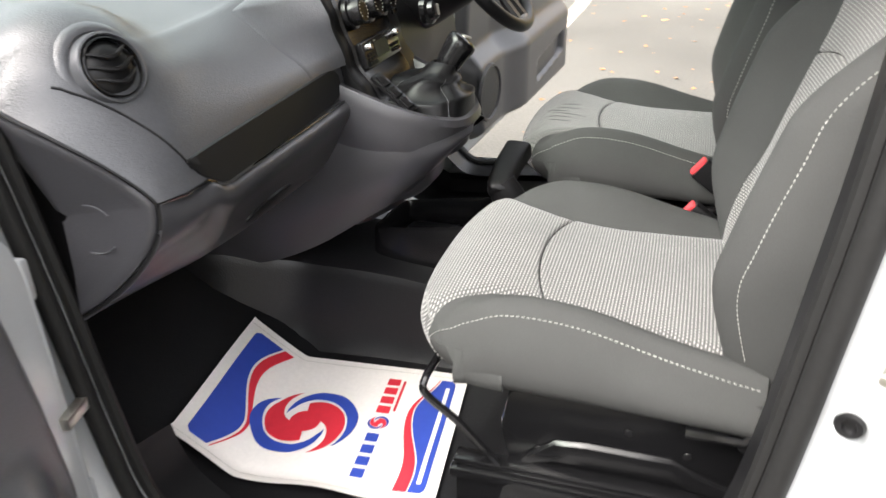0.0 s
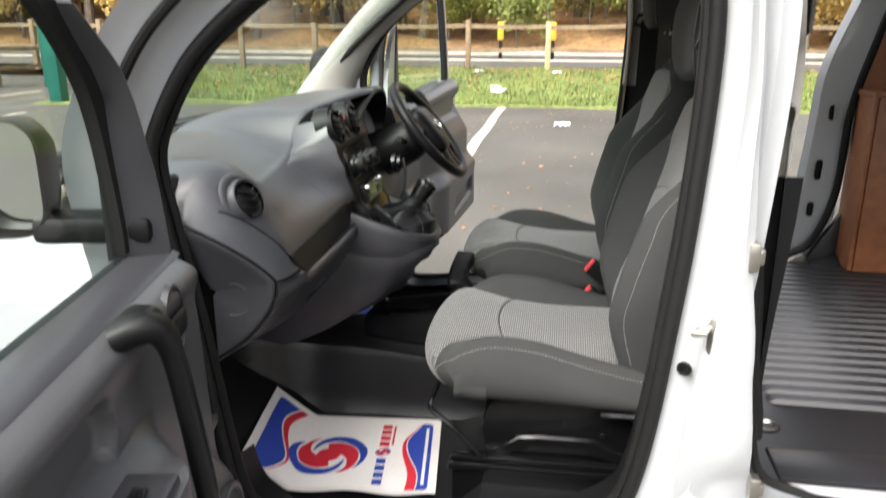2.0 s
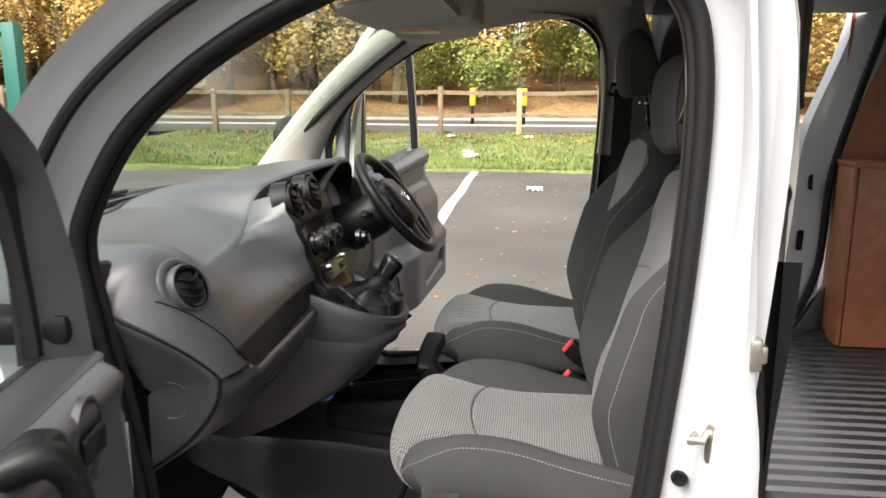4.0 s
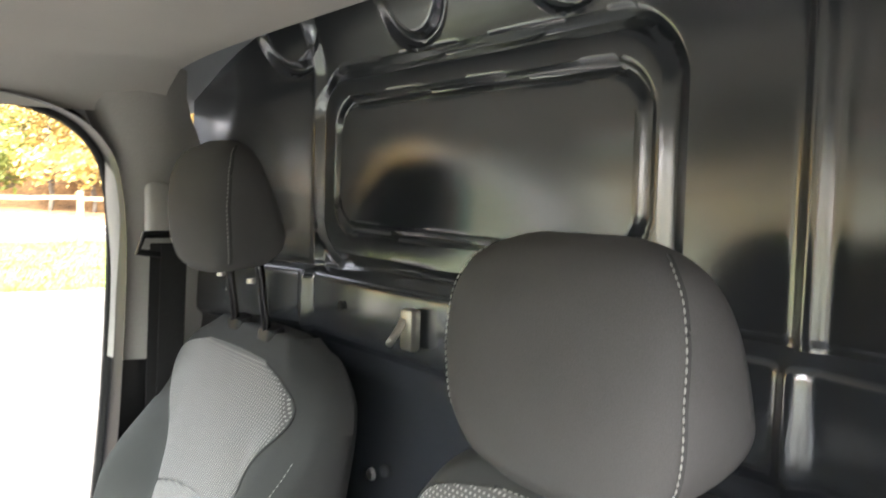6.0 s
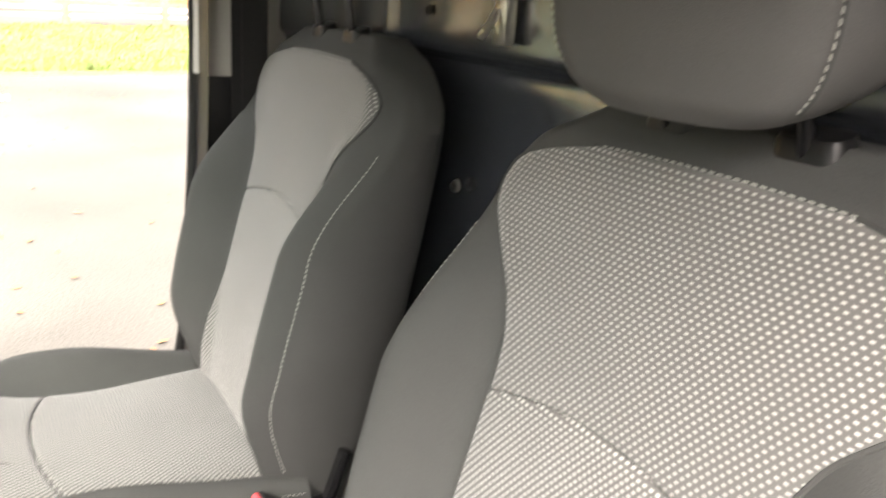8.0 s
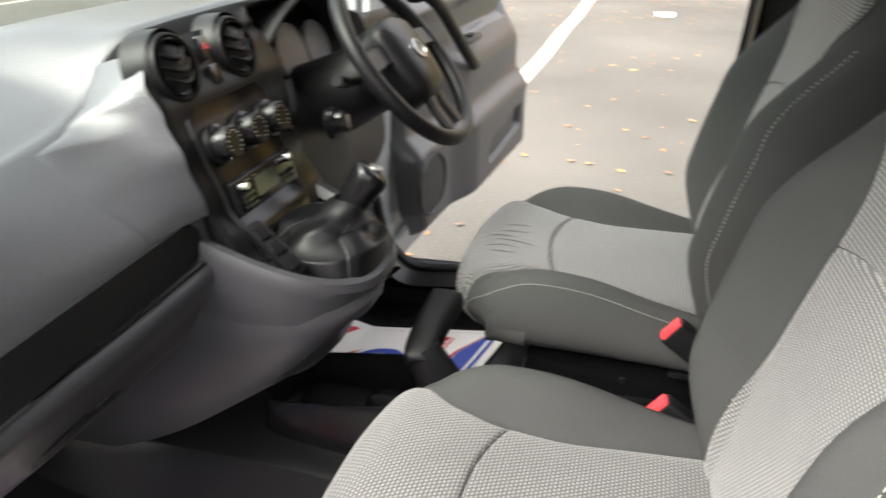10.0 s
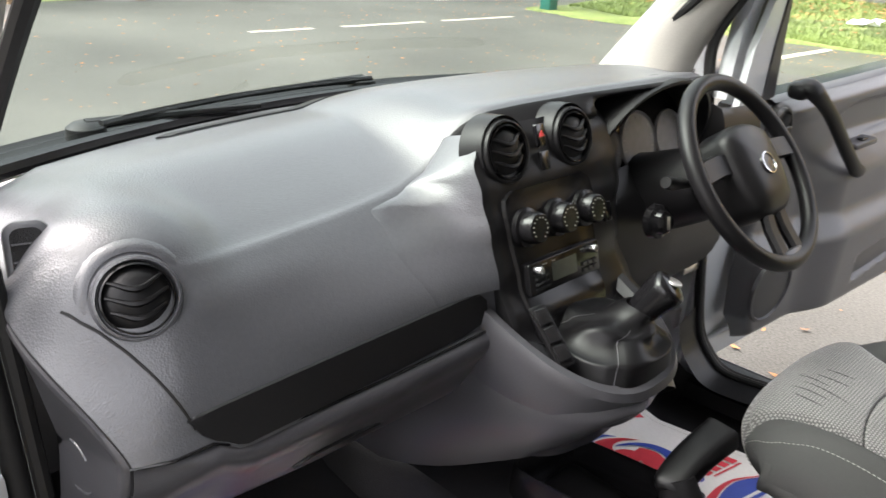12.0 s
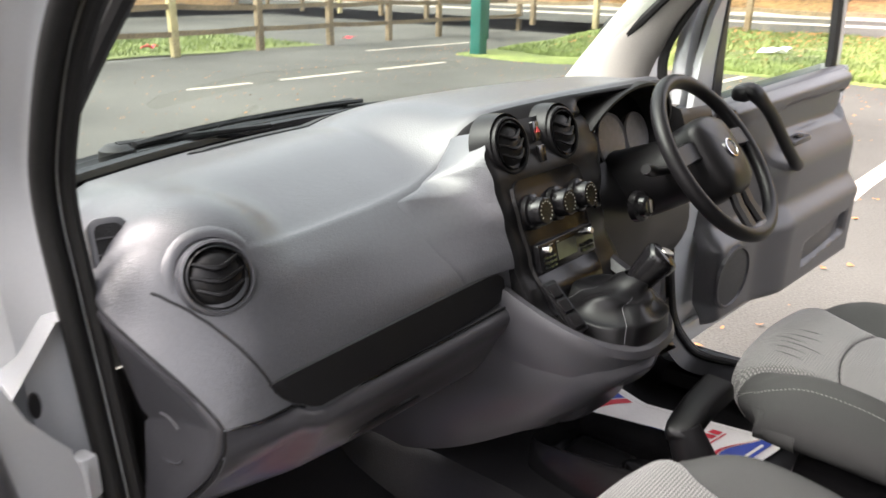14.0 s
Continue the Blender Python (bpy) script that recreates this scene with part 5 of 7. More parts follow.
BX = [(0.68, 1.205), (0.75, 1.213), (0.85, 1.232), (0.95, 1.255), (1.05, 1.283), (1.12, 1.305), (1.20, 1.332), (1.26, 1.350), (1.29, 1.359), (1.31, 1.367), (1.325, 1.380), (1.338, 1.402)]
BW = [(0.64, 0.215), (0.75, 0.240), (0.90, 0.263), (1.05, 0.268), (1.14, 0.270), (1.20, 0.270), (1.245, 0.262), (1.285, 0.240), (1.318, 0.198), (1.338, 0.13)]
BACK_W = [(0.70, 0.168), (0.85, 0.156), (0.95, 0.143), (1.08, 0.142), (1.12, 0.147), (1.165, 0.165), (1.20, 0.194), (1.226, 0.222), (1.246, 0.232), (1.266, 0.226), (1.282, 0.204), (1.294, 0.172), (1.302, 0.125), (1.307, 0.07)]


def back_pt(z, y, out=0.0):
    """Front surface of the backrest."""
    w = soft(BW, z)
    a = min(1.0, abs(y) / w)
    amt = smooth(0.66, 0.88, z) * (1 - smooth(1.06, 1.24, z))
    x = soft(BX, z)
    x -= (0.072 * smooth(0.53, 0.84, a)) * amt
    x += lerp(0.065, 0.040, smooth(1.02, 1.16, z)) * max(0, (a - 0.82) / 0.18) ** 2
    x += 0.010 * math.cos(min(1, a / 0.6) * math.pi / 2) * amt
    return Vector((x - out, y, z))


FINE = [0, 0.004, 0.010, 0.018, 0.03] + list(np.linspace(0.055, 0.945, 34)) + [0.97, 0.982, 0.990, 0.996, 1]


def puff(b, edge):
    """Rise of a padded panel from its sewn edge: b runs from -1 to 1 across it."""
    e = min(1 - abs(b), edge) / edge
    return math.sqrt(max(0, 1 - (1 - e) ** 2))


def stitches(line, parent, label="pale stitched seam", pitch=0.0075, r=0.0009, gap=0.35):
    """A row of short pale thread dashes along a line of points."""
    pts = [Vector(q) for q in line]
    run = [0.0]
    for p, q in zip(pts, pts[1:]):
        run.append(run[-1] + (q - p).length)
    bm, k = bmesh.new(), 0

    def at(s):
        for j in range(len(pts) - 1):
            if s <= run[j + 1]:
                return pts[j].lerp(pts[j + 1], (s - run[j]) / max(1e-9, run[j + 1] - run[j]))
        return pts[-1]

    s = 0.0
    while s + pitch < run[-1]:
        tube([at(s), at(s + pitch * (1 - gap) * 0.5) , at(s + pitch * (1 - gap))], [r * 0.6, r, r * 0.6], 5, bm=bm)
        s += pitch
    return part("stitching", bm, M_STITCH, parent, label)


def seat(label, raised, drop):
    """A front seat at y = 0 on the cabin floor; drop lowers the top of its backrest."""
    s = thing("front_seat", label, "seat", "front seats")
    rows, n = [], 61
    for i in np.linspace(0, 60, 81):
        top = [cush_pt(i, y) for y in np.linspace(-0.260, 0.260, n)]
        zb = lin([(0, 0.638), (18, 0.642), (60, 0.636)], i)
        zs = max(top[0].z, zb + 0.004)
        side_z = [(0.2645, lerp(zs, zb, 0.18)), (0.2665, lerp(zs, zb, 0.45)), (0.262, lerp(zs, zb, 0.72)), (0.250, lerp(zs, zb, 0.90)), (0.232, lerp(zs, zb, 0.98)), (0.20, zb)]
        lo = [Vector((top[-1].x, a, b)) for a, b in side_z] + [Vector((top[0].x, -a, b)) for a, b in reversed(side_z)]
        rows.append(top + lo)
    cushion = part("cushion", grid(rows, closed=True, caps=True), M_CLOTH, s, "black cloth seat cushion", sharp=70)

    def pad(i0, i1, name, bow0, bow1):
        rws, uv = [], []
        for t in FINE:
            r, u = [], []
            for b in np.linspace(-1, 1, 40):
                i = lerp(i0 - bow0 * (1 - b * b), i1 - bow1 * (1 - b * b), t)
                w = soft(CUSH_W, i, 1.5)
                q = cush_pt(i, b * w, 0.0004 + 0.0052 * puff(b, 0.10) * puff(2 * t - 1, 0.05))
                r.append(q)
                u.append((q.y, q.x - q.z * (0.9 if i < 22 else 0.2)))
            rws.append(r)
            uv.append(u)
        panel = part(name, grid(rws, uvs=uv), M_RIB, cushion, sharp=70)
        return panel

    pad(8, 43.0, "front_insert", 0, 2.6)
    pad(43.25, 60, "seat_insert", 2.6, 0)
    for sgn in (-1, 1):
        nose = [cush_pt(i, sgn * lin([(9, 0.228), (16, 0.232), (26, 0.240), (34, 0.246), (60, 0.246)], i), 0.0012) for i in np.linspace(9, 60, 60)]
        stitches(nose, cushion)
    if raised > 0.02:
        for k, (i0, y0, l) in enumerate(((27, -0.085, 9), (28, -0.060, 11), (26.5, -0.035, 8), (28.5, -0.105, 7), (29, -0.010, 8), (30, 0.02, 6))):
            line = [cush_pt(i0 + l * t, y0 + 0.004 * math.sin(3 * t + k), 0.0050) for t in np.linspace(0, 1, 12)]
            part("crease", tube(line, [0.0003 + 0.0011 * math.sin(math.pi * t) for t in np.linspace(0, 1, 12)], 6, flat=1.6), M_CLOTH, cushion)
    # backrest
    rows = []
    for z in np.concatenate([np.linspace(0.645, 1.22, 56), np.linspace(1.226, 1.326, 26), np.linspace(1.329, 1.338, 5)]):
        w = soft(BW, z)
        front = [back_pt(z, y) for y in np.linspace(-w, w, 64)]
        rx = lin([(0.64, 1.33), (0.8, 1.375), (1.05, 1.425), (1.25, 1.462), (1.31, 1.458), (1.338, 1.435)], z)
        round_off = [(lerp(front[0].x, rx, 0.35), 1.004), (lerp(front[0].x, rx, 0.6), 0.996), (rx - 0.030, 0.965), (rx - 0.014, 0.92), (rx - 0.004, 0.85), (rx, 0.70), (rx + 0.002, 0.3)]
        rear = [Vector((x, w * k, z)) for x, k in round_off] + [Vector((x, -w * k, z)) for x, k in reversed(round_off)]
        rows.append(front + rear)
    backrest = part("backrest", grid(rows, closed=True, caps=True), M_CLOTH, s, "black cloth backrest", sharp=70)

    def inset(z0, z1, bow0, bow1, name, material):
        rws, uv = [], []
        for t in FINE:
            r, u = [], []
            for b in np.linspace(-1, 1, 48):
                z = lerp(z0 + bow0 * (1 - b * b), z1 + bow1 * (1 - b * b), t)
                w = min(soft(BACK_W, z, 0.010), soft(BW, z) - 0.010)
                q = back_pt(z, b * w, 0.0006 + 0.0048 * puff(b, 0.09) * puff(2 * t - 1, 0.05))
                r.append(q)
                u.append((q.y, q.z * 1.05))
            rws.append(r)
            uv.append(u)
        return part(name, grid(rws, uvs=uv), material, backrest, sharp=70)

    inset(0.70, 1.062, 0.0, 0.022, "lower_insert", M_DOT_FINE)
    inset(1.0635, 1.302, 0.022, 0.003, "upper_insert", M_DOT)
    rim = []
    for sgn in (-1, 1):
        edge = [back_pt(z, sgn * min(soft(BACK_W, z, 0.010), soft(BW, z) - 0.010), 0.001) for z in np.linspace(0.74, 1.302, 90)]
        part("welt", tube(edge, 0.0021, 6), M_CLOTH, backrest, "dark sewn welt")
        rim.append(edge[-1])
        line = [back_pt(z, sgn * (soft(BW, z) - 0.014), 0.0008) for z in np.linspace(0.74, 1.20, 44)]
        stitches(line, backrest)
    w_top = rim[1].y
    stitches([back_pt(1.303 + 0.003 * (1 - b * b), b * w_top, 0.0012) for b in np.linspace(-1, 1, 30)], backrest)

    # headrest: deep at the bottom, thin at the top, with sewn side panels
    HZ = 1.448 + raised
    XF = [(-0.098, 1.304), (-0.085, 1.292), (-0.05, 1.284), (0.0, 1.280), (0.05, 1.284), (0.08, 1.294), (0.096, 1.312), (0.101, 1.328)]
    XR = [(-0.098, 1.385), (-0.080, 1.402), (-0.04, 1.400), (0.0, 1.388), (0.05, 1.368), (0.08, 1.356), (0.096, 1.345), (0.101, 1.334)]

    def hr_row(dz):
        xf, xr, w = soft(XF, dz, 0.006), soft(XR, dz, 0.006), 0.121 * max(0.02, 1 - abs(dz / (0.1025 if dz > 0 else 0.106)) ** 3.1) ** 0.32
        tilt = lambda x: 0.16 * (x - 1.29) * smooth(0.0, -0.09, dz)
        r = []
        for b in np.linspace(-1, 1, 25):
            r.append(Vector((xf + 0.010 * b * b + 0.012 * abs(b) ** 10, w * 0.985 * b, HZ + dz)))
        for k in (0.14, 0.28, 0.45, 0.62, 0.78, 0.90):
            r.append(Vector((lerp(xf + 0.022, xr, k), w * (1.0 + 0.035 * math.sin(math.pi * k) - 0.10 * max(0, k - 0.7)), HZ + dz)))
        for b in (0.82, 0.5, 0.0, -0.5, -0.82):
            r.append(Vector((xr + 0.004 - 0.004 * b * b, w * b, HZ + dz)))
        for k in (0.90, 0.78, 0.62, 0.45, 0.28, 0.14):
            r.append(Vector((lerp(xf + 0.022, xr, k), -w * (1.0 + 0.035 * math.sin(math.pi * k) - 0.10 * max(0, k - 0.7)), HZ + dz)))
        return [q + Vector((0, 0, tilt(q.x))) for q in r]

    rows = [hr_row(dz) for dz in list(np.linspace(-0.098, -0.07, 10)) + list(np.linspace(-0.06, 0.07, 20)) + list(np.linspace(0.076, 0.101, 10))]
    headrest = part("headrest", grid(rows, closed=True, caps=True), M_HEAD, s, "black cloth headrest with a pale stitched edge", sharp=80)
    for k in (0, 24):
        line = [r[k] + Vector((-0.001, 0.0015 if k else -0.0015, 0.0)) for r in rows[5:-4]]
        stitches(line, headrest, pitch=0.0062)
        part("welt", tube([r[k] + Vector((0.003, 0.0, 0.0)) for r in rows[5:-4]], 0.0022, 6), M_CLOTH, headrest, "dark sewn welt")
    for sgn in (-1, 1):
        part("post", tube([(1.394, sgn * 0.061, 1.31), (1.372, sgn * 0.061, HZ - 0.05)], 0.0068, 12), M_GLOSS, headrest, "black steel post")
        if raised > 0.02:
            part("post_notch", tube([(1.3635, sgn * 0.061, HZ - 0.113), (1.3635, sgn * 0.061, HZ - 0.106)], 0.0064, 10), M_ZINC, headrest)
        bush = [[Vector((1.398 + a * k, sgn * 0.061 + b * k, h + 0.25 * a * k)) for a, b in rounded(0.030, 0.054, 0.013)] for k, h in ((1.05, 1.322), (1.0, 1.339), (0.9, 1.344), (0.3, 1.345))]
        part("post_bush", grid(bush, closed=True, caps=True), M_BLACK, backrest, "black plastic post bush")
    if drop:
        for ob in (backrest, headrest, *backrest.children, *headrest.children):
            for v in ob.data.vertices:
                v.co.z -= drop * smooth(0.95, 1.28, v.co.z)
    # pedestal, rails, levers
    bm = prism([(0.908, 0.478), (0.893, 0.550), (0.905, 0.610), (0.93, 0.640), (1.225, 0.640), (1.262, 0.58), (1.255, 0.49)], 0.42, Matrix(((1, 0, 0, 0), (0, 0, -1, 0.21), (0, 1, 0, 0), (0, 0, 0, 1))), 0.006)
    base = part("pedestal", bm, M_PANEL, s, "black painted steel seat base")
    rows = [[Vector((x, y, z)) for y, z in ((-0.2125, 0.545 + dz), (-0.2175, 0.540 + dz), (-0.2175, 0.505 + 0.4 * dz), (-0.2125, 0.498))] for x, dz in ((0.93, -0.045), (0.98, -0.005), (1.03, 0.0), (1.15, 0.0), (1.19, -0.02), (1.24, -0.035))]
    part("base_pressing", grid(rows), M_PANEL, base, "raised pressing in the seat base")
    for x, z in ((0.955, 0.515), (1.085, 0.578), (1.17, 0.555)):
        part("hole", lathe([(0.0, 0.001), (0.006, 0.001), (0.007, 0.0)], 12, facing((x, -0.2125, z), (0, -1, 0))), M_BLACK, base)
    for y in (-0.225, 0.225):
        bm = box((0.82, y - 0.02, 0.455), (1.27, y + 0.02, 0.475), 0.004)
        box((0.826, y - 0.014, 0.480), (1.27, y + 0.014, 0.492), 0.003, bm=bm)
        box((0.83, y - 0.012, 0.37), (1.26, y + 0.012, 0.46), bm=bm)
        part("runner", bm, M_GLOSS, s, "black steel seat runner")
    hoop = spline([(0.92, 0.225, 0.48), (0.80, 0.21, 0.60), (0.785, 0.16, 0.632), (0.782, 0.0, 0.634), (0.785, -0.17, 0.634), (0.778, -0.222, 0.622), (0.782, -0.232, 0.600), (0.83, -0.234, 0.562), (0.865, -0.234, 0.525), (0.905, -0.232, 0.480)], 60)
    if raised < 0.02:
        part("adjuster_bar", tube(hoop, 0.0065, 8), M_GLOSS, s, "black wire adjuster bar")
    part("hinge_cover", box((1.225, -0.256, 0.61), (1.29, -0.232, 0.70), 0.012, 3), M_BLACK, s)
    part("hinge_arm", tube([(1.16, -0.245, 0.628), (1.235, -0.250, 0.632), (1.275, -0.252, 0.70), (1.30, -0.252, 0.77)], 0.010, 8), M_GLOSS, s, "black steel recliner arm")
    if raised < 0.02:
        part("recliner_knob", lathe([(0.018, 0.0), (0.019, 0.012), (0.014, 0.02), (0, 0.021)], 18, facing((1.305, -0.262, 0.990), (0, -1, 0))), M_BLACK, s, "black plastic knob")
    return s


p_seat = seat("black and grey cloth passenger seat with a ribbed insert", -0.004, 0.012)
p_seat.matrix_basis = Matrix.Translation((0, 0.605, -0.008))
d_seat = seat("black and grey cloth driver's seat with a creased ribbed insert", 0.078, 0.0)
d_seat.matrix_basis = Matrix.Translation((0, 1.350, 0.002))
# belt buckles
for q, tilt in (((1.135, 0.868, 0.725), 0), ((1.152, 1.068, 0.742), 0)):
    bk = thing("belt_buckle", "black seat belt buckle with a red release button", "seat belt buckle", "belt buckles")
    d = Vector((-0.72, -0.05, 0.55)).normalized()
    m = facing(Vector(q), d, (0.5, 0, 1))
    part("body", prism(rounded(0.030, 0.050, 0.007), 0.075, m @ Matrix.Translation((0, 0, -0.077)), 0.003), M_BLACK, bk)
    part("button", prism(rounded(0.022, 0.042, 0.004), 0.006, m @ Matrix.Translation((0, 0, -0.002)), 0.002), M_RED, bk, "red button")
    part("stalk", tube([m @ Vector((0, 0, -0.07)), m @ Vector((0, 0.01, -0.15)), m @ Vector((0, 0.02, -0.25))], 0.014, 8, flat=0.5), M_BLACK, bk)


# ---------------------------------------------------------------- doors
def door(side, label):
    hx, hy, ang = 0.405, 0.085, 83 if side else 79
    far = 0.0 if side else 0.045
    ca, sa = math.cos(radians(ang)), math.sin(radians(ang))

    def W(s, o, z):
        s -= 0.055 if side else 0.0
        q = Vector((hx + s * ca + o * sa, hy - s * sa + o * ca, z))
        return flip(q) if side else q

    def place(bm):
        for v in bm.verts:
            v.co = W(*v.co)
        return bm

    d = thing("front_door", label, "door", "front doors")

    def front(z):
        return float(np.interp(z, (0.40, 0.48, 0.60, 0.74, 0.86, 0.965, 1.06), (0.05, 0.012, 0.006, 0.018, 0.034, 0.05, 0.058))) + (0.10 if side else 0.0)

    def trim(s, z):
        o = 0.0
        o += (0.055 * smooth(0.93, 0.80, z) if side else 0.095 * smooth(0.908, 0.880, z)) * smooth(0.33, 0.50, s) * (1 - 0.25 * smooth(0.72, 0.60, z))
        o -= 0.022 * smooth(0.0, 0.012, 0.052 - max(abs(z - 0.952 + 0.03 * (s - 0.7)), math.hypot(max(0, abs(s - 0.74) - 0.22), z - 0.952) if abs(s - 0.74) > 0.22 else 0.0))
        o -= 0.035 * smooth(0.0, 0.018, 0.04 - max(abs(z - 0.53 - 0.10 * (s - 0.77)) - 0.005, abs(s - 0.77) - 0.13))
        o += 0.055 * smooth(0.72, 0.64, z) * smooth(0.06, 0.14, s)
        o += 0.010 * smooth(0.98, 1.03, z) - 0.05 * max(0, (z - 1.028) / 0.03) ** 2
        e = min(s - front(z), 1.02 - s, z - 0.40)
        o -= 0.05 * max(0, 1 - e / 0.035) ** 2
        return o

    rows = []
    for u in np.linspace(0, 1, 96):
        r = []
        for z in np.linspace(0.40, 1.056, 84):
            s = lerp(front(z), 1.02, u)
            r.append(Vector((s, trim(s, z), z)))
        rows.append(r)
    panel = part("door_trim", place(grid(rows)), M_DOOR, d, "dark grey moulded door trim", sharp=55)
    rows = [[Vector((s, o, z)) for o, z in ((-0.026, 1.054), (-0.036, 1.060), (-0.055 - far, 1.062), (-0.066 - far, 1.054))] for s in np.linspace(0.06 if not side else 0.16, 1.02, 10)]
    part("door_sill_cap", place(grid(rows)), M_DASH_SMOOTH, panel)
    # black plate on the recess floor, colour in place of the bin's shade
    slot = [Vector((0.77 + 0.125 * math.cos(a), 0, 0.53 + 0.026 * math.sin(a) + 0.0125 * math.cos(a))) for a in np.linspace(0, 2 * math.pi, 28, endpoint=False)]
    rows = [[Vector((q.x, trim(0.77, 0.53) + 0.004, q.z)) for q in slot], [Vector((0.77, trim(0.77, 0.53) + 0.003, 0.53)) for q in slot]]
    part("bin_slot", place(grid(rows, closed=True)), M_BLACK, panel, "black plate standing for the shaded bin opening")
    # painted inner metal between the trim and the hinges
    rows = [[Vector((s + (0.0 if s > 0.1 else 0.08 * smooth(0.88, 1.04, z)), o, z)) for s, o in ((-0.036, -0.06), (-0.034, -0.035), (0.0, -0.030), (0.05, -0.032), (0.22, -0.045))] for z in np.linspace(0.36, 1.046, 12)]
    part("inner_panel", place(grid(rows)), M_WHITE, d, "white painted inner door metal")
    # raised black oval painted for the dark of a hole in the metal
    for zz in (1.0,):
        part("access_hole", place(prism([(0.007 * math.cos(a), 0.016 * math.sin(a)) for a in np.linspace(0, 2 * math.pi, 20, endpoint=False)], 0.003, Matrix(((1, 0, 0, 0.015), (0, 0, 1, -0.030), (0, 1, 0, zz), (0, 0, 0, 1))), 0.001)), M_BLACK, d, "black oval standing for a dark hole in the metal")
    # outer skin and shut faces
    rows = []
    for z in np.linspace(0.33, 1.055, 16):
        b = 0.03 * math.sin((z - 0.33) / 0.76 * math.pi)
        e = 0.08 * smooth(0.88, 1.04, z)
        rows.append([Vector((-0.03 + e, -0.035, z)), Vector((-0.035 + e, -0.110 - b * 0.5, z))] + [Vector((s, -0.122 - b, z)) for s in np.linspace(0.02 + e, 1.05, 12)] + [Vector((1.065, -0.10, z)), Vector((1.065, -0.04, z)), Vector((1.045, -0.035, z)), Vector((1.02, -0.02, z))])
    part("outer_skin", place(grid(rows)), M_WHITE, d, "white painted door skin")
    part("door_bottom", place(box((-0.03, -0.13, 0.33), (1.06, -0.02, 0.40), 0.01)), M_WHITE, d)
    part("door_front_edge", place(box((-0.037, -0.09, 0.34), (-0.028, -0.034, 0.90), 0.003)), M_WHITE, d)
    # window frame, glass, sail panel
    fore = [(0.0, 1.08), (0.02, 1.20), (0.055, 1.30), (0.12, 1.39), (0.21, 1.475), (0.31, 1.54), (0.42, 1.59)]
    if not side:
        fore = [(0.066, 1.07), (0.070, 1.20), (0.082, 1.30), (0.108, 1.378), (0.165, 1.455), (0.245, 1.525), (0.345, 1.58), (0.45, 1.615)]
    path = fore + [(0.58, 1.64), (0.77, 1.665), (0.90, 1.64), (0.965, 1.58), (0.99, 1.4), (1.0, 1.06)]
    pts = spline([(s, 0, z) for s, z in path], 60)

    def sweep(prof):
        rws = []
        for i, q in enumerate(pts):
            t = (pts[min(i + 1, 59)] - pts[max(i - 1, 0)]).normalized()
            nn = Vector((t.z, 0, -t.x))
            rws.append([q + nn * a + Vector((0, b - 0.065 - far + (-0.06 * max(0, q.z - 1.1)), 0)) for a, b in prof])
        return grid(rws, closed=True)

    part("window_frame", place(sweep([(-0.030, -0.02), (0.022, -0.02), (0.026, 0.0), (0.020, 0.014), (-0.022, 0.012), (-0.032, -0.005)])), M_WHITE, d, "white painted window frame")
    part("window_seal", place(sweep([(0.018, 0.016), (0.046, 0.010), (0.050, -0.01), (0.024, -0.018)])), M_RUBBER, d, "black window channel")
    rows = []
    for q in pts[1:-1]:
        rows.append([Vector((q.x, -0.068 - far - 0.06 * max(0, q.z - 1.1), q.z)), Vector((lerp(0.08, 0.99, q.x), -0.066 - far, 1.05))])
    gl = part("window_glass", place(grid(rows)), M_GLASS, d, "clear window glass")
    gl.visible_shadow = False
    if side:
        sail = [(0.085, 1.07), (0.135, 1.075), (0.125, 1.20), (0.115, 1.385), (0.105, 1.31), (0.09, 1.20)]
        part("frame_corner", place(prism([(-0.01, 1.04), (0.083, 1.04), (0.088, 1.20), (0.102, 1.31), (0.112, 1.385), (0.05, 1.30), (0.01, 1.20)], 0.02, Matrix(((1, 0, 0, 0), (0, 0, -1, -0.024), (0, 1, 0, 0), (0, 0, 0, 1))), 0.004)), M_WHITE, d, "white painted frame corner")
        part("sail_panel", place(prism(sail, 0.026, Matrix(((1, 0, 0, 0), (0, 0, -1, -0.020), (0, 1, 0, 0), (0, 0, 0, 1))), 0.004)), M_DASH_SMOOTH, d, "dark corner panel")
    else:
        rows = []
        for z in np.linspace(1.058, 1.47, 18):
            glass_s = float(np.interp(z, (1.06, 1.33, 1.38, 1.47), (0.106, 0.104, 0.132, 0.205)))
            edge_s = float(np.interp(z, (1.06, 1.19, 1.29, 1.33, 1.38, 1.47), (0.074, 0.078, 0.104, 0.116, 0.118, 0.192)))
            edge_o = float(np.interp(z, (1.06, 1.33, 1.47), (-0.036, -0.058, -0.100)))
            r = [(glass_s + 0.012, -0.128), (glass_s, -0.112), (lerp(glass_s, edge_s, 0.3), lerp(-0.112, edge_o, 0.35)), (lerp(glass_s, edge_s, 0.7), lerp(-0.112, edge_o, 0.75)), (edge_s, edge_o), (edge_s - 0.012, edge_o - 0.004), (edge_s - 0.02, edge_o - 0.03)]
            rows.append([Vector((q, w, z)) for q, w in r])
        part("sail_panel", place(grid(rows)), M_DASH_SMOOTH, d, "dark corner panel")
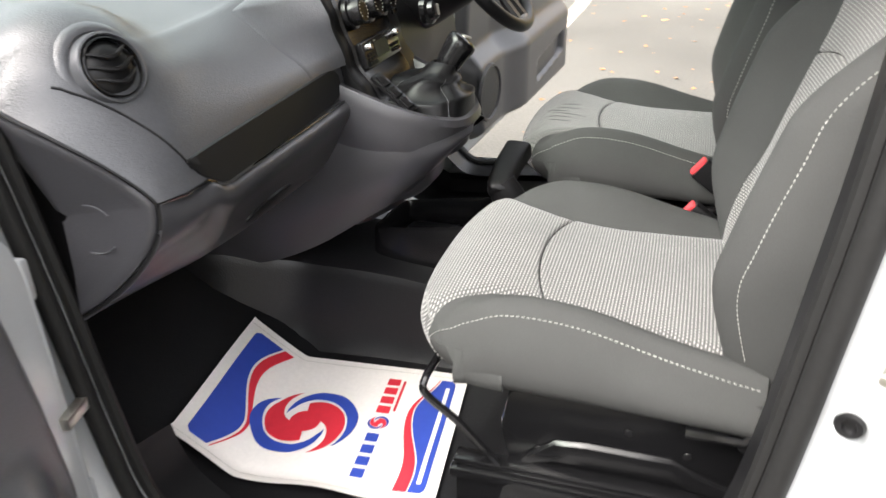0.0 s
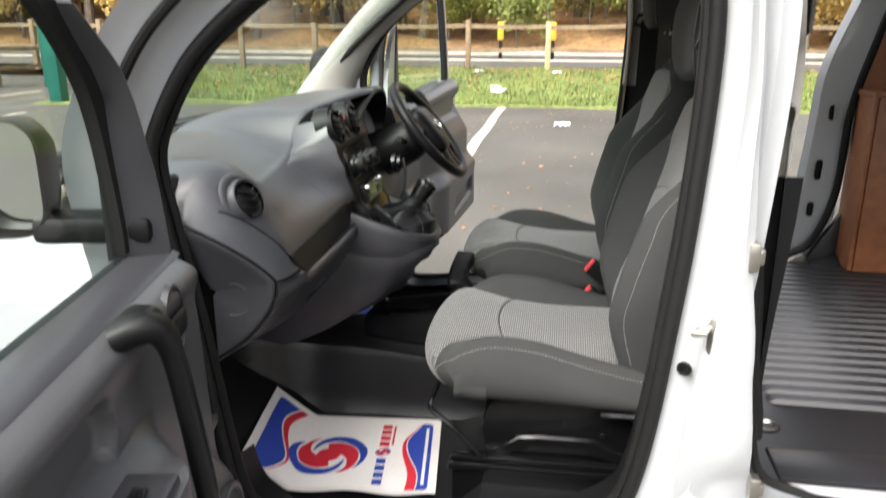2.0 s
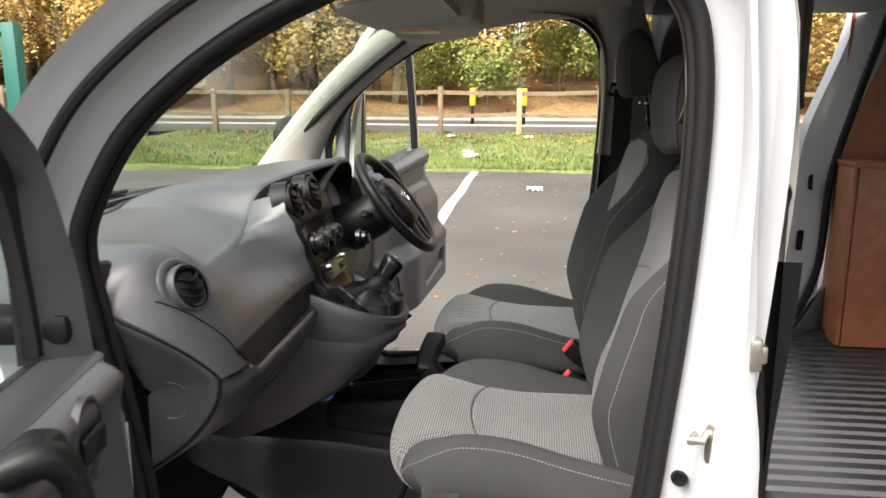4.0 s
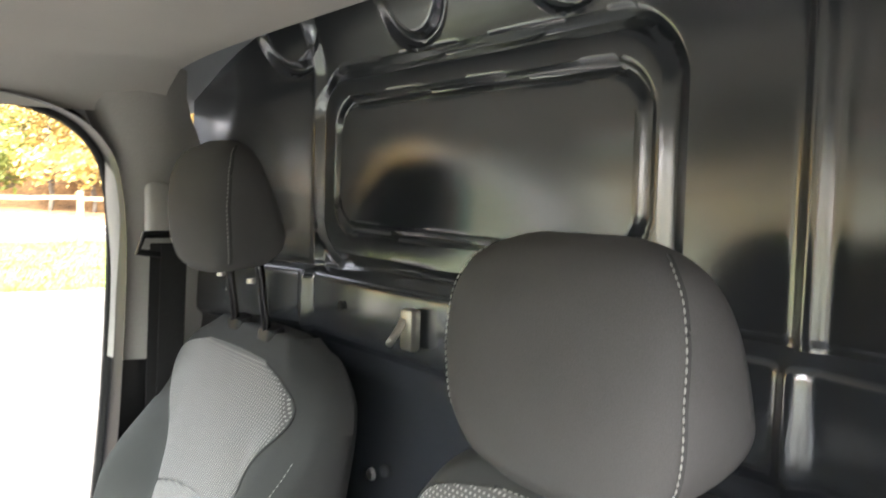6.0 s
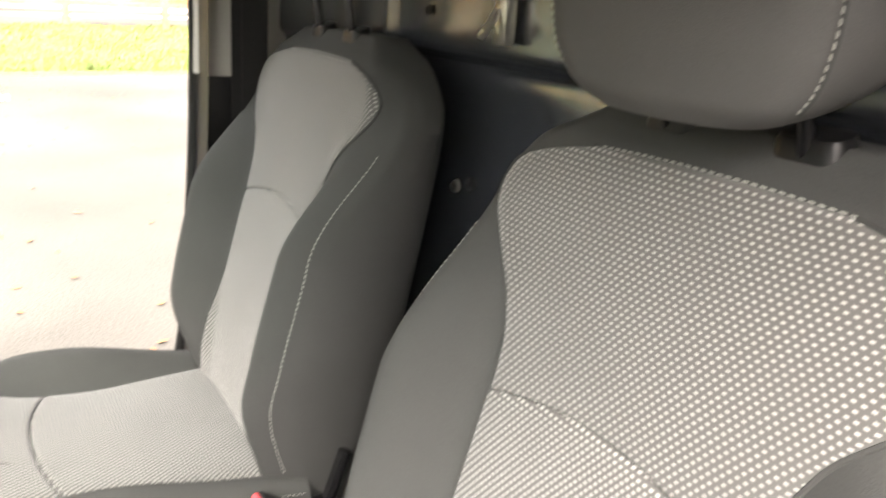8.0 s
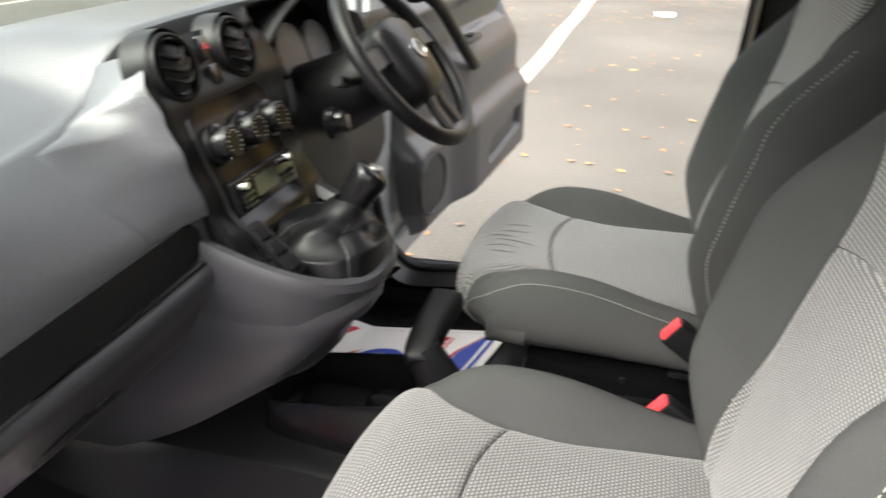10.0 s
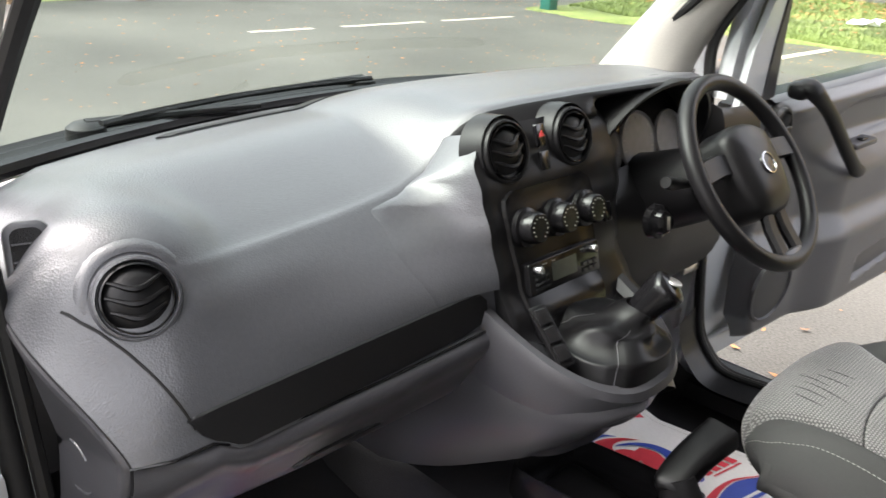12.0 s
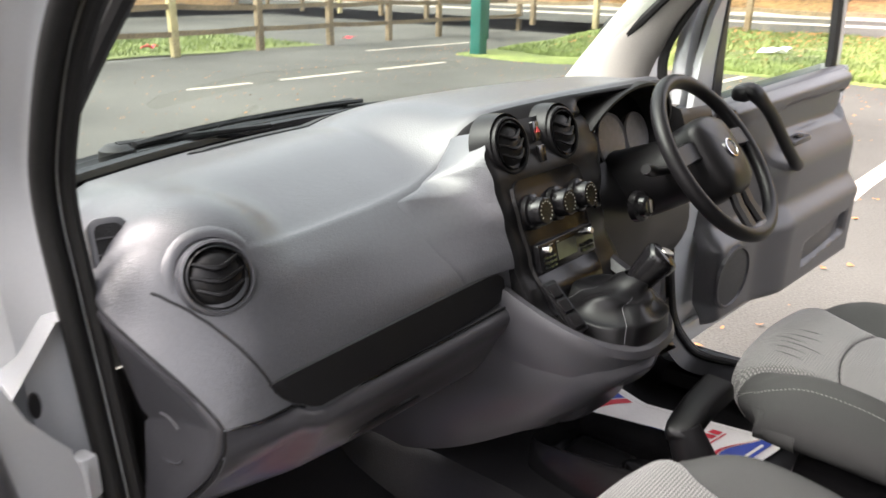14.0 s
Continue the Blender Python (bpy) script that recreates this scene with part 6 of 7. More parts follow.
    # pull handle
    if side:
        hp = [(0.205, -0.005, 1.088), (0.195, 0.030, 1.100), (0.205, 0.050, 1.085), (0.265, 0.062, 1.035), (0.335, 0.068, 0.970), (0.405, 0.072, 0.905), (0.47, 0.074, 0.850), (0.53, 0.062, 0.825), (0.56, 0.02, 0.822)]
        head = ((0.165, -0.014, 1.068), (0.235, 0.040, 1.112))
    else:
        hp = [(0.425, -0.005, 1.048), (0.418, 0.030, 1.060), (0.400, 0.048, 1.044), (0.390, 0.058, 0.995), (0.383, 0.066, 0.92), (0.380, 0.074, 0.84), (0.383, 0.082, 0.77), (0.402, 0.078, 0.705), (0.412, 0.03, 0.675)]
        head = ((0.352, -0.014, 1.034), (0.434, 0.040, 1.074))
    wide = [curve1([(0, 0.034), (0.2, 0.032), (0.35, 0.024), (0.8, 0.025), (1, 0.020)], k / 35) * 0.8 for k in range(36)]
    part("pull_handle", place(tube(spline(hp, 36), wide, 16, flat=0.80, up=(1, 0, 0.3))), M_BLACK, d, "black pull handle")
    part("handle_head", place(box(*head, 0.018, 4)), M_BLACK, d, "square head of the pull handle")
    # release lever in its cup
    cs, cz = (0.155, 0.985) if side else (0.228, 0.990)
    m = Matrix(((1, 0, 0, cs), (0, 0, 1, 0.004), (0, 1, 0, cz), (0, 0, 0, 1)))
    bm = grid([[m @ Vector((r * 0.044 * math.cos(a), r * 0.060 * math.sin(a), h)) for a in np.linspace(0, 2 * math.pi, 36, endpoint=False)] for r, h in ((1.1, -0.004), (1.06, 0.006), (0.98, 0.007), (0.9, -0.006), (0.4, -0.012), (0.02, -0.012))], closed=True)
    cup = part("release_cup", place(bm), M_DASH_SMOOTH, d, "recessed lever cup")
    part("release_lever", place(box((cs - 0.034, 0.006, cz - 0.022), (cs + 0.034, 0.020, cz + 0.018), 0.008, 3)), M_BLACK, cup, "black release lever")
    # window switch
    bm = box((0.505, -0.010 if side else 0.020, 0.884), (0.625, 0.050 if side else 0.088, 0.902), 0.006)
    swp = part("switch_plate", place(bm), M_DASH_SMOOTH, d, "window switch plate")
    part("window_switch", place(box((0.548, 0.022 if side else 0.044, 0.902), (0.582, 0.042 if side else 0.064, 0.909), 0.003)), M_GLOSS, swp)
    # speaker
    m = Matrix(((1, 0, 0, 0.205), (0, 0, 1, 0.057), (0, 1, 0, 0.555 if side else 0.575), (0, 0, 0, 1)))
    sp = part("speaker_ring", place(lathe([(0.098, -0.004), (0.095, 0.006), (0.088, 0.007), (0.085, 0.001)], 40, m)), M_DASH_SMOOTH, d, "round speaker surround")
    part("speaker_grille", place(lathe([(0.0, 0.006), (0.05, 0.005), (0.085, 0.001)], 36, m)), mat("grille_mesh", (0.03, 0.03, 0.032), 0.6, grain=900, bump=0.9, dist=0.002), sp, "dark speaker grille")
    # door bin
    rows = []
    for z in np.linspace(0.44, 0.66, 12):
        w = 0.11 * (1 - 0.25 * ((z - 0.58) / 0.12) ** 2)
        rows.append([Vector((s, 0.0, z)) for s in (0.36,)] + [Vector((0.40 + 0.5 * t, 0.03 + w * math.sin(math.pi * min(1, 0.12 + t * 0.6)) ** 0.5 * 0.55, z)) for t in np.linspace(0, 1, 14)] + [Vector((0.98, 0.02, z))])
    part("door_bin", place(grid(rows)), M_DASH_SMOOTH, d, "moulded door bin")
    for z0 in (0.50, 0.86):
        part("hinge", place(box((-0.060, -0.075, z0 - 0.03), (-0.03, -0.045, z0 + 0.03), 0.006)), M_WHITE, d, "painted door hinge")
    part("check_strap", place(box((-0.10, -0.035, 0.655), (-0.01, -0.02, 0.675), 0.003)), M_ZINC, d)
    # door mirror
    c = Vector((0.07, -0.295, 1.195))
    rows = []
    for k, h in ((0.2, -0.09), (0.75, -0.075), (0.98, -0.03), (1.02, 0.01), (1.0, 0.028), (0.95, 0.03)):
        rows.append([c + Vector((h, a * k, b * k)) for a, b in rounded(0.135, 0.20, 0.05)])
    mi = part("door_mirror", place(grid(rows, closed=True)), M_BLACK, d, "black door mirror housing")
    bm = bmesh.new()
    bm.faces.new([bm.verts.new(c + Vector((0.010 + 0.10 * a + 0.16 * b, a, b))) for a, b in rounded(0.120, 0.186, 0.042)])
    part("mirror_glass", place(bm), M_MIRROR, mi, "mirror glass")
    part("mirror_arm", place(box((0.02, -0.26, 1.08), (0.10, -0.06, 1.13), 0.015)), M_BLACK, mi)
    return d


door(0, "open white passenger door with a dark grey trim and black handle")
door(1, "open white driver's door with a dark grey trim and round speaker")


# ---------------------------------------------------------------- paper floor mats
def paper_mat(label, origin, du, dv, rise):
    """A printed paper mat; rise(u, v) lifts the end in the footwell."""
    t = thing("paper_floor_mat", label, "floor mat", "paper floor mats")
    o, du, dv = Vector(origin), Vector(du).normalized(), Vector(dv).normalized()

    def S(u, v, up=0.0):
        wave = 0.0016 * math.sin(u * 23 + 4 * v) * math.sin(v * 17) + 0.004 * max(0, (v - 0.32) / 0.05) * math.sin(u * 30)
        return o + du * u + dv * v + Vector((0, 0, rise(u, v) + up + wave))

    bm = grid([[S(u, v) for v in np.linspace(0, 0.374, 30)] for u in np.linspace(0, 0.468, 50)])
    part("sheet", bm, M_PAPER, t, "off-white paper sheet", sharp=80)

    def strip(name, a, b, material, v0=0.03, v1=0.345, parent=t):
        rws = []
        for v in np.linspace(v0, v1, 40):
            rws.append([S(lerp(a(v), b(v), k), v, 0.0022) for k in np.linspace(0, 1, 6)])
        return part(name, grid(rws), material, parent, sharp=80)

    left = lambda v: 0.066 + 0.020 * math.sin((v - 0.02) / 0.33 * 2 * math.pi + 2.7) - 0.022 * smooth(0.24, 0.345, v)
    right = lambda v: 0.385 + 0.014 * math.sin((v - 0.02) / 0.33 * 2 * math.pi + 2.2) + 0.018 * smooth(0.14, 0.03, v) - 0.006 * smooth(0.25, 0.345, v)
    end = lambda v: 0.008 * max(0, (abs(v - 0.1875) - 0.145) / 0.0125) ** 2
    strip("blue_band", lambda v: 0.018 + end(v), left, M_BLUE)
    strip("red_stripe", lambda v: left(v) + 0.004, lambda v: left(v) + 0.006 + 0.016 * smooth(0.345, 0.05, v), M_PRED)
    strip("red_stripe", right, lambda v: right(v) + 0.002 + 0.022 * smooth(0.03, 0.33, v), M_PRED)
    strip("blue_band", lambda v: right(v) + 0.005 + 0.022 * smooth(0.03, 0.33, v), lambda v: 0.447 - end(v), M_BLUE)
    for v in (0.017, 0.358):
        rws = [[S(u, v + k, 0.0012) for k in (0, 0.0012)] for u in np.linspace(0.0, 0.46, 40)]
        part("fold_line", grid(rws), M_ZINC, t, sharp=80)
    # round emblem: two red commas inside two blue crescents
    def arm(name, material, cu, cv, size, turn, course):
        rws = []
        angles = [q[0] for q in course]
        for k in np.linspace(0, 1, 44):
            a = lerp(angles[0], angles[-1], k)
            key = sorted(course)
            r = lin([(q[0], q[1]) for q in key], a) * size
            w = lin([(q[0], q[2]) for q in key], a) * size
            c, d = math.cos(radians(a + turn)), math.sin(radians(a + turn))
            rws.append([S(cu + (r + w * j) * c, cv + (r + w * j) * d, 0.0024) for j in np.linspace(-0.5, 0.5, 6)])
        part(name, grid(rws), material, t, sharp=80)

    def emblem(cu, cv, size):
        for turn in (0, 180):
            arm("emblem_comma", M_PRED, cu, cv, size, turn, ((248, 0.088, 0.001), (225, 0.079, 0.013), (200, 0.067, 0.028), (180, 0.058, 0.042), (150, 0.044, 0.062), (115, 0.034, 0.066), (80, 0.027, 0.054)))
            arm("emblem_crescent", M_BLUE, cu, cv, size, turn, ((200, 0.046, 0.001), (225, 0.053, 0.010), (245, 0.064, 0.016), (270, 0.078, 0.022), (300, 0.087, 0.026), (345, 0.092, 0.022), (398, 0.090, 0.001)))
        rws = [[S(cu + 0.030 * size * k * math.cos(a), cv + 0.030 * size * k * math.sin(a), 0.0026) for a in np.linspace(0, 2 * math.pi, 25)] for k in (0.02, 0.5, 1.0)]
        part("emblem_centre", grid(rws), M_PRED, t, sharp=80)

    emblem(0.182, 0.205, 1.0)
    emblem(0.322, 0.182, 0.20)
    # brand lettering as plain blocks
    for k in range(4):
        v0 = 0.212 + 0.031 * k
        strip("print_bar", lambda v: 0.309, lambda v: 0.333, M_BLUE, v0, v0 + 0.022)
        v0 = 0.046 + 0.029 * k
        strip("print_bar", lambda v: 0.309, lambda v: 0.335, M_PRED, v0, v0 + 0.021)
    strip("print_bar", lambda v: 0.341, lambda v: 0.346, M_PRED, 0.05, 0.145)
    rws = [[S(0.4295 + 0.008 * k, v, 0.0034) for k in (0, 1)] for v in np.linspace(0.055, 0.325, 20)]
    part("print_bar", grid(rws), M_PAPER, t, sharp=80)
    return t


def rise_p(u, v):
    return 0.088 * max(0, (0.112 - u) / 0.112) ** 1.08 + 0.012 * max(0, (v - 0.35) / 0.03)


paper_mat("printed white paper floor mat in the passenger footwell", (0.283, 0.690, 0.366), (1, 0.085, 0), (0.11, -1, 0), rise_p)
paper_mat("printed white paper floor mat in the driver's footwell", (0.335, 1.505, 0.366), (0.98, 0.20, 0), (-0.20, -0.98, 0), lambda u, v: 0.5 * rise_p(u, v))


# ---------------------------------------------------------------- surroundings
rows = [[Vector((x, y, 0)) for y in (-400, -60, -20, 0, 13, 30, 60, 400)] for x in (-400, -60, -20, 0, 20, 60, 400)]
tagged(part("ground", grid(rows), M_ASPHALT), "worn grey asphalt car park", "ground", kind="structure")


def strip_line(name, x0, x1, y0, y1, label):
    rws = [[Vector((x + 0.01 * math.sin(9 * y), y, 0.004)) for x in (x0, x1)] for y in np.linspace(y0, y1, 20)]
    return tagged(part(name, grid(rws), M_LINE), label, "road marking", "parking bay lines", "structure")


strip_line("bay_line", -0.06, 0.08, 2.2, 12.75, "faded white parking bay line")
strip_line("bay_line", -3.27, -3.13, 3.0, 12.6, "faded white parking bay line")
for y0, y1 in ((5.3, 6.3), (6.8, 8.4), (8.8, 10.5)):
    strip_line("lane_line", -7.9, -7.78, y0, y1, "worn white dashed lane line")
strip_line("lane_line", -10.4, -10.28, 11.0, 14.4, "worn white dashed lane line")


def verge_z(x, y):
    return 0.03 + 0.055 * max(0, y - 12.8) + 0.02 * math.sin(3 * x + 2 * y)


def edge_y(x):
    return 12.75 + 0.08 * math.sin(2.1 * x) + 0.05 * math.sin(7 * x) - 1.1 * smooth(-3.4, -7.5, x)


rows = []
for x in np.linspace(-8.6, 40, 200):
    rows.append([Vector((x, edge_y(x), 0.002)), Vector((x, edge_y(x) + 0.06, 0.04))] + [Vector((x, y, verge_z(x, y))) for y in np.linspace(13.0, 19.0, 16)])
tagged(part("grass_verge", grid(rows), M_GRASS), "green grass verge beside the car park", "grass", kind="structure")


def blades(name, spots, label, h=0.09):
    verts, faces = [], []
    for x, y, z in spots:
        a, l, w = random.uniform(0, 6.28), random.uniform(0.5, 1.2) * h, random.uniform(0.006, 0.016)
        dx, dy = math.cos(a), math.sin(a)
        k = len(verts)
        lean = random.uniform(0.2, 0.9) * l
        verts += [(x - dx * w, y - dy * w, z), (x + dx * w, y + dy * w, z), (x + dy * lean, y - dx * lean, z + l)]
        faces.append((k, k + 1, k + 2))
    me = bpy.data.meshes.new(name)
    me.from_pydata(verts, [], faces)
    me.materials.append(M_BLADE)
    return tagged(new(name, me), label, "grass", kind="stuff")


spots = []
for _ in range(42000):
    x, y = random.uniform(-8.4, 7), 12.85 + 6.1 * random.random() ** 1.5
    if y > edge_y(x) + 0.05:
        spots.append((x, y, verge_z(x, y) - 0.01))
blades("grass", spots, "short autumn grass blades")
rows = [[Vector((x, y, 0.02 + 0.01 * math.sin(x + y))) for x in np.linspace(-17, -11.9 + 0, 8)] for y in np.linspace(-30, 11.2, 30)]
for r in rows:
    r[-1].x += 0.15 * math.sin(r[-1].y * 1.7) - 0.03 * r[-1].y + 0.35
tagged(part("grass_verge", grid(rows), M_GRASS), "green grass strip below the wooden fence", "grass", kind="structure")
spots = []
for _ in range(14000):
    y = random.uniform(-6, 11)
    x = random.uniform(-16, -11.75 - 0.03 * y)
    spots.append((x, y, 0.02))
blades("grass", spots, "short grass blades under the fence")
# path, road and leaf-covered bank behind the verge
rows = [[Vector((x, y, z)) for y, z in ((18.9, 0.34), (19.2, 0.42), (21.0, 0.46), (21.05, 0.36), (26.5, 0.40), (26.55, 0.5), (28.5, 0.55))] for x in np.linspace(-60, 60, 30)]
tagged(part("road", grid(rows), M_ASPHALT), "grey road behind the verge", "road", kind="structure")
for y, z in ((21.0, 0.47), (26.5, 0.51)):
    tagged(part("kerb", box((-60, y - 0.08, z - 0.12), (60, y + 0.06, z + 0.03), 0.02), M_LINE), "pale concrete kerb", "kerb", kind="structure")


def bank_z(x, y):
    return 0.5 + 0.16 * (y - 28) + 0.35 * math.sin(0.5 * x + 0.4 * y) * min(1, (y - 28) / 4) + 0.25 * noise.noise((x * 0.4, y * 0.4, 0))


rows = [[Vector((x, y, bank_z(x, y))) for y in np.linspace(28, 60, 26)] for x in np.linspace(-60, 60, 80)]
tagged(part("leaf_bank", grid(rows), M_LEAFLITTER), "bank covered in brown fallen leaves", "bank", kind="structure")
rows = [[Vector((x, y, 0.3 + 0.05 * (-24 - x) + 0.3 * noise.noise((x * 0.3, y * 0.3, 5)))) for x in np.linspace(-24, -60, 20)] for y in np.linspace(-60, 60, 60)]
tagged(part("leaf_bank", grid(rows), M_LEAFLITTER), "bank of brown leaves behind the fence", "bank", kind="structure")


# fences
def fence(label, posts, rails, post_h, base_z, along_x, material=M_WOOD):
    f = thing("wooden_fence", label, "fence")
    for i, (x, y) in enumerate(posts):
        w = 0.06 + 0.01 * random.random()
        h = post_h + random.uniform(-0.05, 0.06)
        p = part("post", box((x - w, y - w, base_z - 0.1), (x + w, y + w, base_z + h), 0.012), M_PALE_WOOD if (i % 5 == 3) else material, f)
    for z in rails:
        for (x0, y0), (x1, y1) in zip(posts, posts[1:]):
            dz = random.uniform(-0.03, 0.03)
            a, b = Vector((x0, y0, base_z + z + dz)), Vector((x1, y1, base_z + z - dz))
            rr = [[q + Vector((0, s, t)) if along_x else q + Vector((s, 0, t)) for s, t in ((-0.03, -0.05), (0.03, -0.045), (0.03, 0.05), (-0.03, 0.045))] for q in (a, a.lerp(b, 0.5) + Vector((0, 0, -0.015)), b)]
            part("rail", grid(rr, closed=True, caps=True), material, f)
    return f


fence("weathered wooden post and rail fence behind the grass", [(-1.3 + 2.0 * k, 18.45) for k in range(-12, 14)], (1.08, 0.52), 1.2, 0.32, True)
fence("weathered wooden post and rail fence beside the car park", [(-11.55 - 0.10 * k, 5.5 + 1.95 * k) for k in range(-12, 8)], (0.85, 0.42), 1.15, 0.0, False)
for x in (-0.72, 0.78):
    b = thing("marker_post", "short dark post with an orange reflector beside the road", "marker post", "marker posts", m=Matrix.Translation((x, 21.5, 0.36)))
    part("post", box((-0.05, -0.05, 0), (0.05, 0.05, 0.72), 0.01), M_BLACK, b)
    part("reflector", box((-0.085, -0.07, 0.66), (0.085, 0.05, 1.16), 0.02), M_ORANGE, b, "orange panel")

# green height barrier
bar = thing("height_barrier", "green steel height barrier with striped warning boards", "barrier")
for x, y in ((-8.2, 11.95), (-10.9, 15.6)):
    part("post", box((x - 0.12, y - 0.12, 0), (x + 0.12, y + 0.12, 2.6), 0.01), M_GREEN, bar)
for z in (2.45, 1.15):
    a, b = Vector((-8.2, 11.95, z)), Vector((-10.9, 15.6, z))
    part("beam", tube([a, b], 0.06, 6), M_GREEN, bar)
part("beam", tube([(-8.2, 11.95, 2.45), (-16.0, 9.0, 2.45)], 0.07, 6), M_GREEN, bar)
for k in range(8):
    a = Vector((-8.9, 11.7, 2.25)).lerp(Vector((-12.5, 10.35, 2.25)), k / 8)
    b = Vector((-8.9, 11.7, 2.25)).lerp(Vector((-12.5, 10.35, 2.25)), (k + 1) / 8)
    part("warning_stripe", tube([a, b], 0.07, 4), M_PRED if k % 2 else M_LITTER, bar)
part("brace", tube([(-8.2, 11.95, 1.1), (-10.9, 15.6, 0.4)], 0.04, 6), M_GREEN, bar)


# trees
def tree(label, h, spread, n, leaf, seed, low=0.35):
    rnd = random.Random(seed)
    t = thing("tree", label, "tree", "woodland trees")
    lean = Vector((rnd.uniform(-0.06, 0.06), rnd.uniform(-0.06, 0.06), 1))
    trunk = [lean * (h * k / 7) + Vector((rnd.uniform(-0.06, 0.06), rnd.uniform(-0.06, 0.06), 0)) for k in range(8)]
    trunk[0] = Vector((0, 0, -0.3))
    bm = tube(trunk, [0.035 * h * 0.55 * (1 - 0.115 * k) for k in range(8)], 8)
    tips = []
    for _ in range(16):
        k = rnd.randint(2, 6)
        a = rnd.uniform(0, 6.28)
        d = Vector((math.cos(a), math.sin(a), rnd.uniform(0.2, 0.9)))
        l = spread * rnd.uniform(0.5, 1.0)
        p = [trunk[k], trunk[k] + d * l * 0.5 + Vector((0, 0, 0.1)), trunk[k] + d * l]
        tube(p, [0.007 * h * (1 - 0.09 * k), 0.004 * h, 0.0015 * h], 5, bm=bm)
        tips += [p[1], p[2], p[1].lerp(p[2], 0.5)]
    part("trunk", bm, M_BARK, t)
    verts, faces = [], []
    for _ in range(n):
        c = rnd.choice(tips) + Vector((rnd.gauss(0, 0.28), rnd.gauss(0, 0.28), rnd.gauss(0, 0.25))) * spread * 0.5
        if c.z < low:
            continue
        u = Vector((rnd.gauss(0, 1), rnd.gauss(0, 1), rnd.gauss(0, 0.6))).normalized()
        v = u.orthogonal().normalized()
        s = rnd.uniform(0.05, 0.12)
        k = len(verts)
        verts += [c - u * s, c + v * s * 0.6, c + u * s, c - v * s * 0.6]
        faces.append((k, k + 1, k + 2, k + 3))
    me = bpy.data.meshes.new("crown")
    me.from_pydata([tuple(q) for q in verts], [], faces)
    me.materials.append(leaf)
    o = new("crown", me)
    o.parent = t
    return t


rnd = random.Random(4)
kinds = [tree("tall bare-trunked autumn tree with yellow leaves", 10, 3.0, 7000, M_LEAF_Y, 1), tree("tall slim autumn tree with thin yellow crown", 11, 3.0, 6500, M_LEAF_Y, 2),
         tree("leafy green undergrowth tree on the bank", 5, 2.4, 4200, M_LEAF_G, 3, 0.0), tree("tall woodland tree with mixed green leaves", 12, 2.8, 4600, M_LEAF_G, 5),
         tree("low green shrub at the edge of the wood", 2.4, 1.5, 2600, M_LEAF_G, 6, 0.0), tree("low yellow hazel bush at the edge of the wood", 4.2, 2.4, 5000, M_LEAF_Y, 8, 0.0)]
used = set()
for row, (y0, y1, step) in enumerate(((29.0, 31.5, 1.5), (32, 37, 1.3), (38, 46, 1.4), (47, 56, 1.6))):
    x = -34.0
    while x < 30:
        x += step * rnd.uniform(0.6, 1.4)
        y = rnd.uniform(y0, y1)
        k = rnd.choice((5, 5, 4, 5, 1, 0, 5) if row == 0 else (5, 1, 0, 3, 5, 0))
        m = Matrix.Translation((x, y, bank_z(x, y) - 0.1)) @ Matrix.Rotation(rnd.uniform(0, 6.28), 4, "Z")
        if k in used:
            copy_thing(kinds[k], m)
        else:
            kinds[k].matrix_basis = m
            used.add(k)
for _ in range(90):
    x, y = rnd.uniform(-42, -25), rnd.uniform(-30, 45)
    k = rnd.choice((2, 4, 2, 5, 1))
    copy_thing(kinds[k], Matrix.Translation((x, y, 0.3 + 0.05 * (-24 - x) - 0.2)) @ Matrix.Rotation(rnd.uniform(0, 6.28), 4, "Z"))
for _ in range(30):
    x, y = rnd.uniform(-25, 30), rnd.uniform(-24, -15)
    copy_thing(kinds[rnd.choice((0, 4, 3, 2, 5))], Matrix.Translation((x, y, -0.1)) @ Matrix.Rotation(rnd.uniform(0, 6.28), 4, "Z"))

for _ in range(40):
    x, y = rnd.uniform(24, 34), rnd.uniform(-30, 24)
    copy_thing(kinds[rnd.choice((0, 1, 3, 2, 5))], Matrix.Translation((x, y, -0.1)) @ Matrix.Rotation(rnd.uniform(0, 6.28), 4, "Z"))

for k, ob in enumerate(kinds):
    if k not in used:
        ob.matrix_basis = Matrix.Translation((-29.0 - k, 18.0 + 3 * k, 0.2))

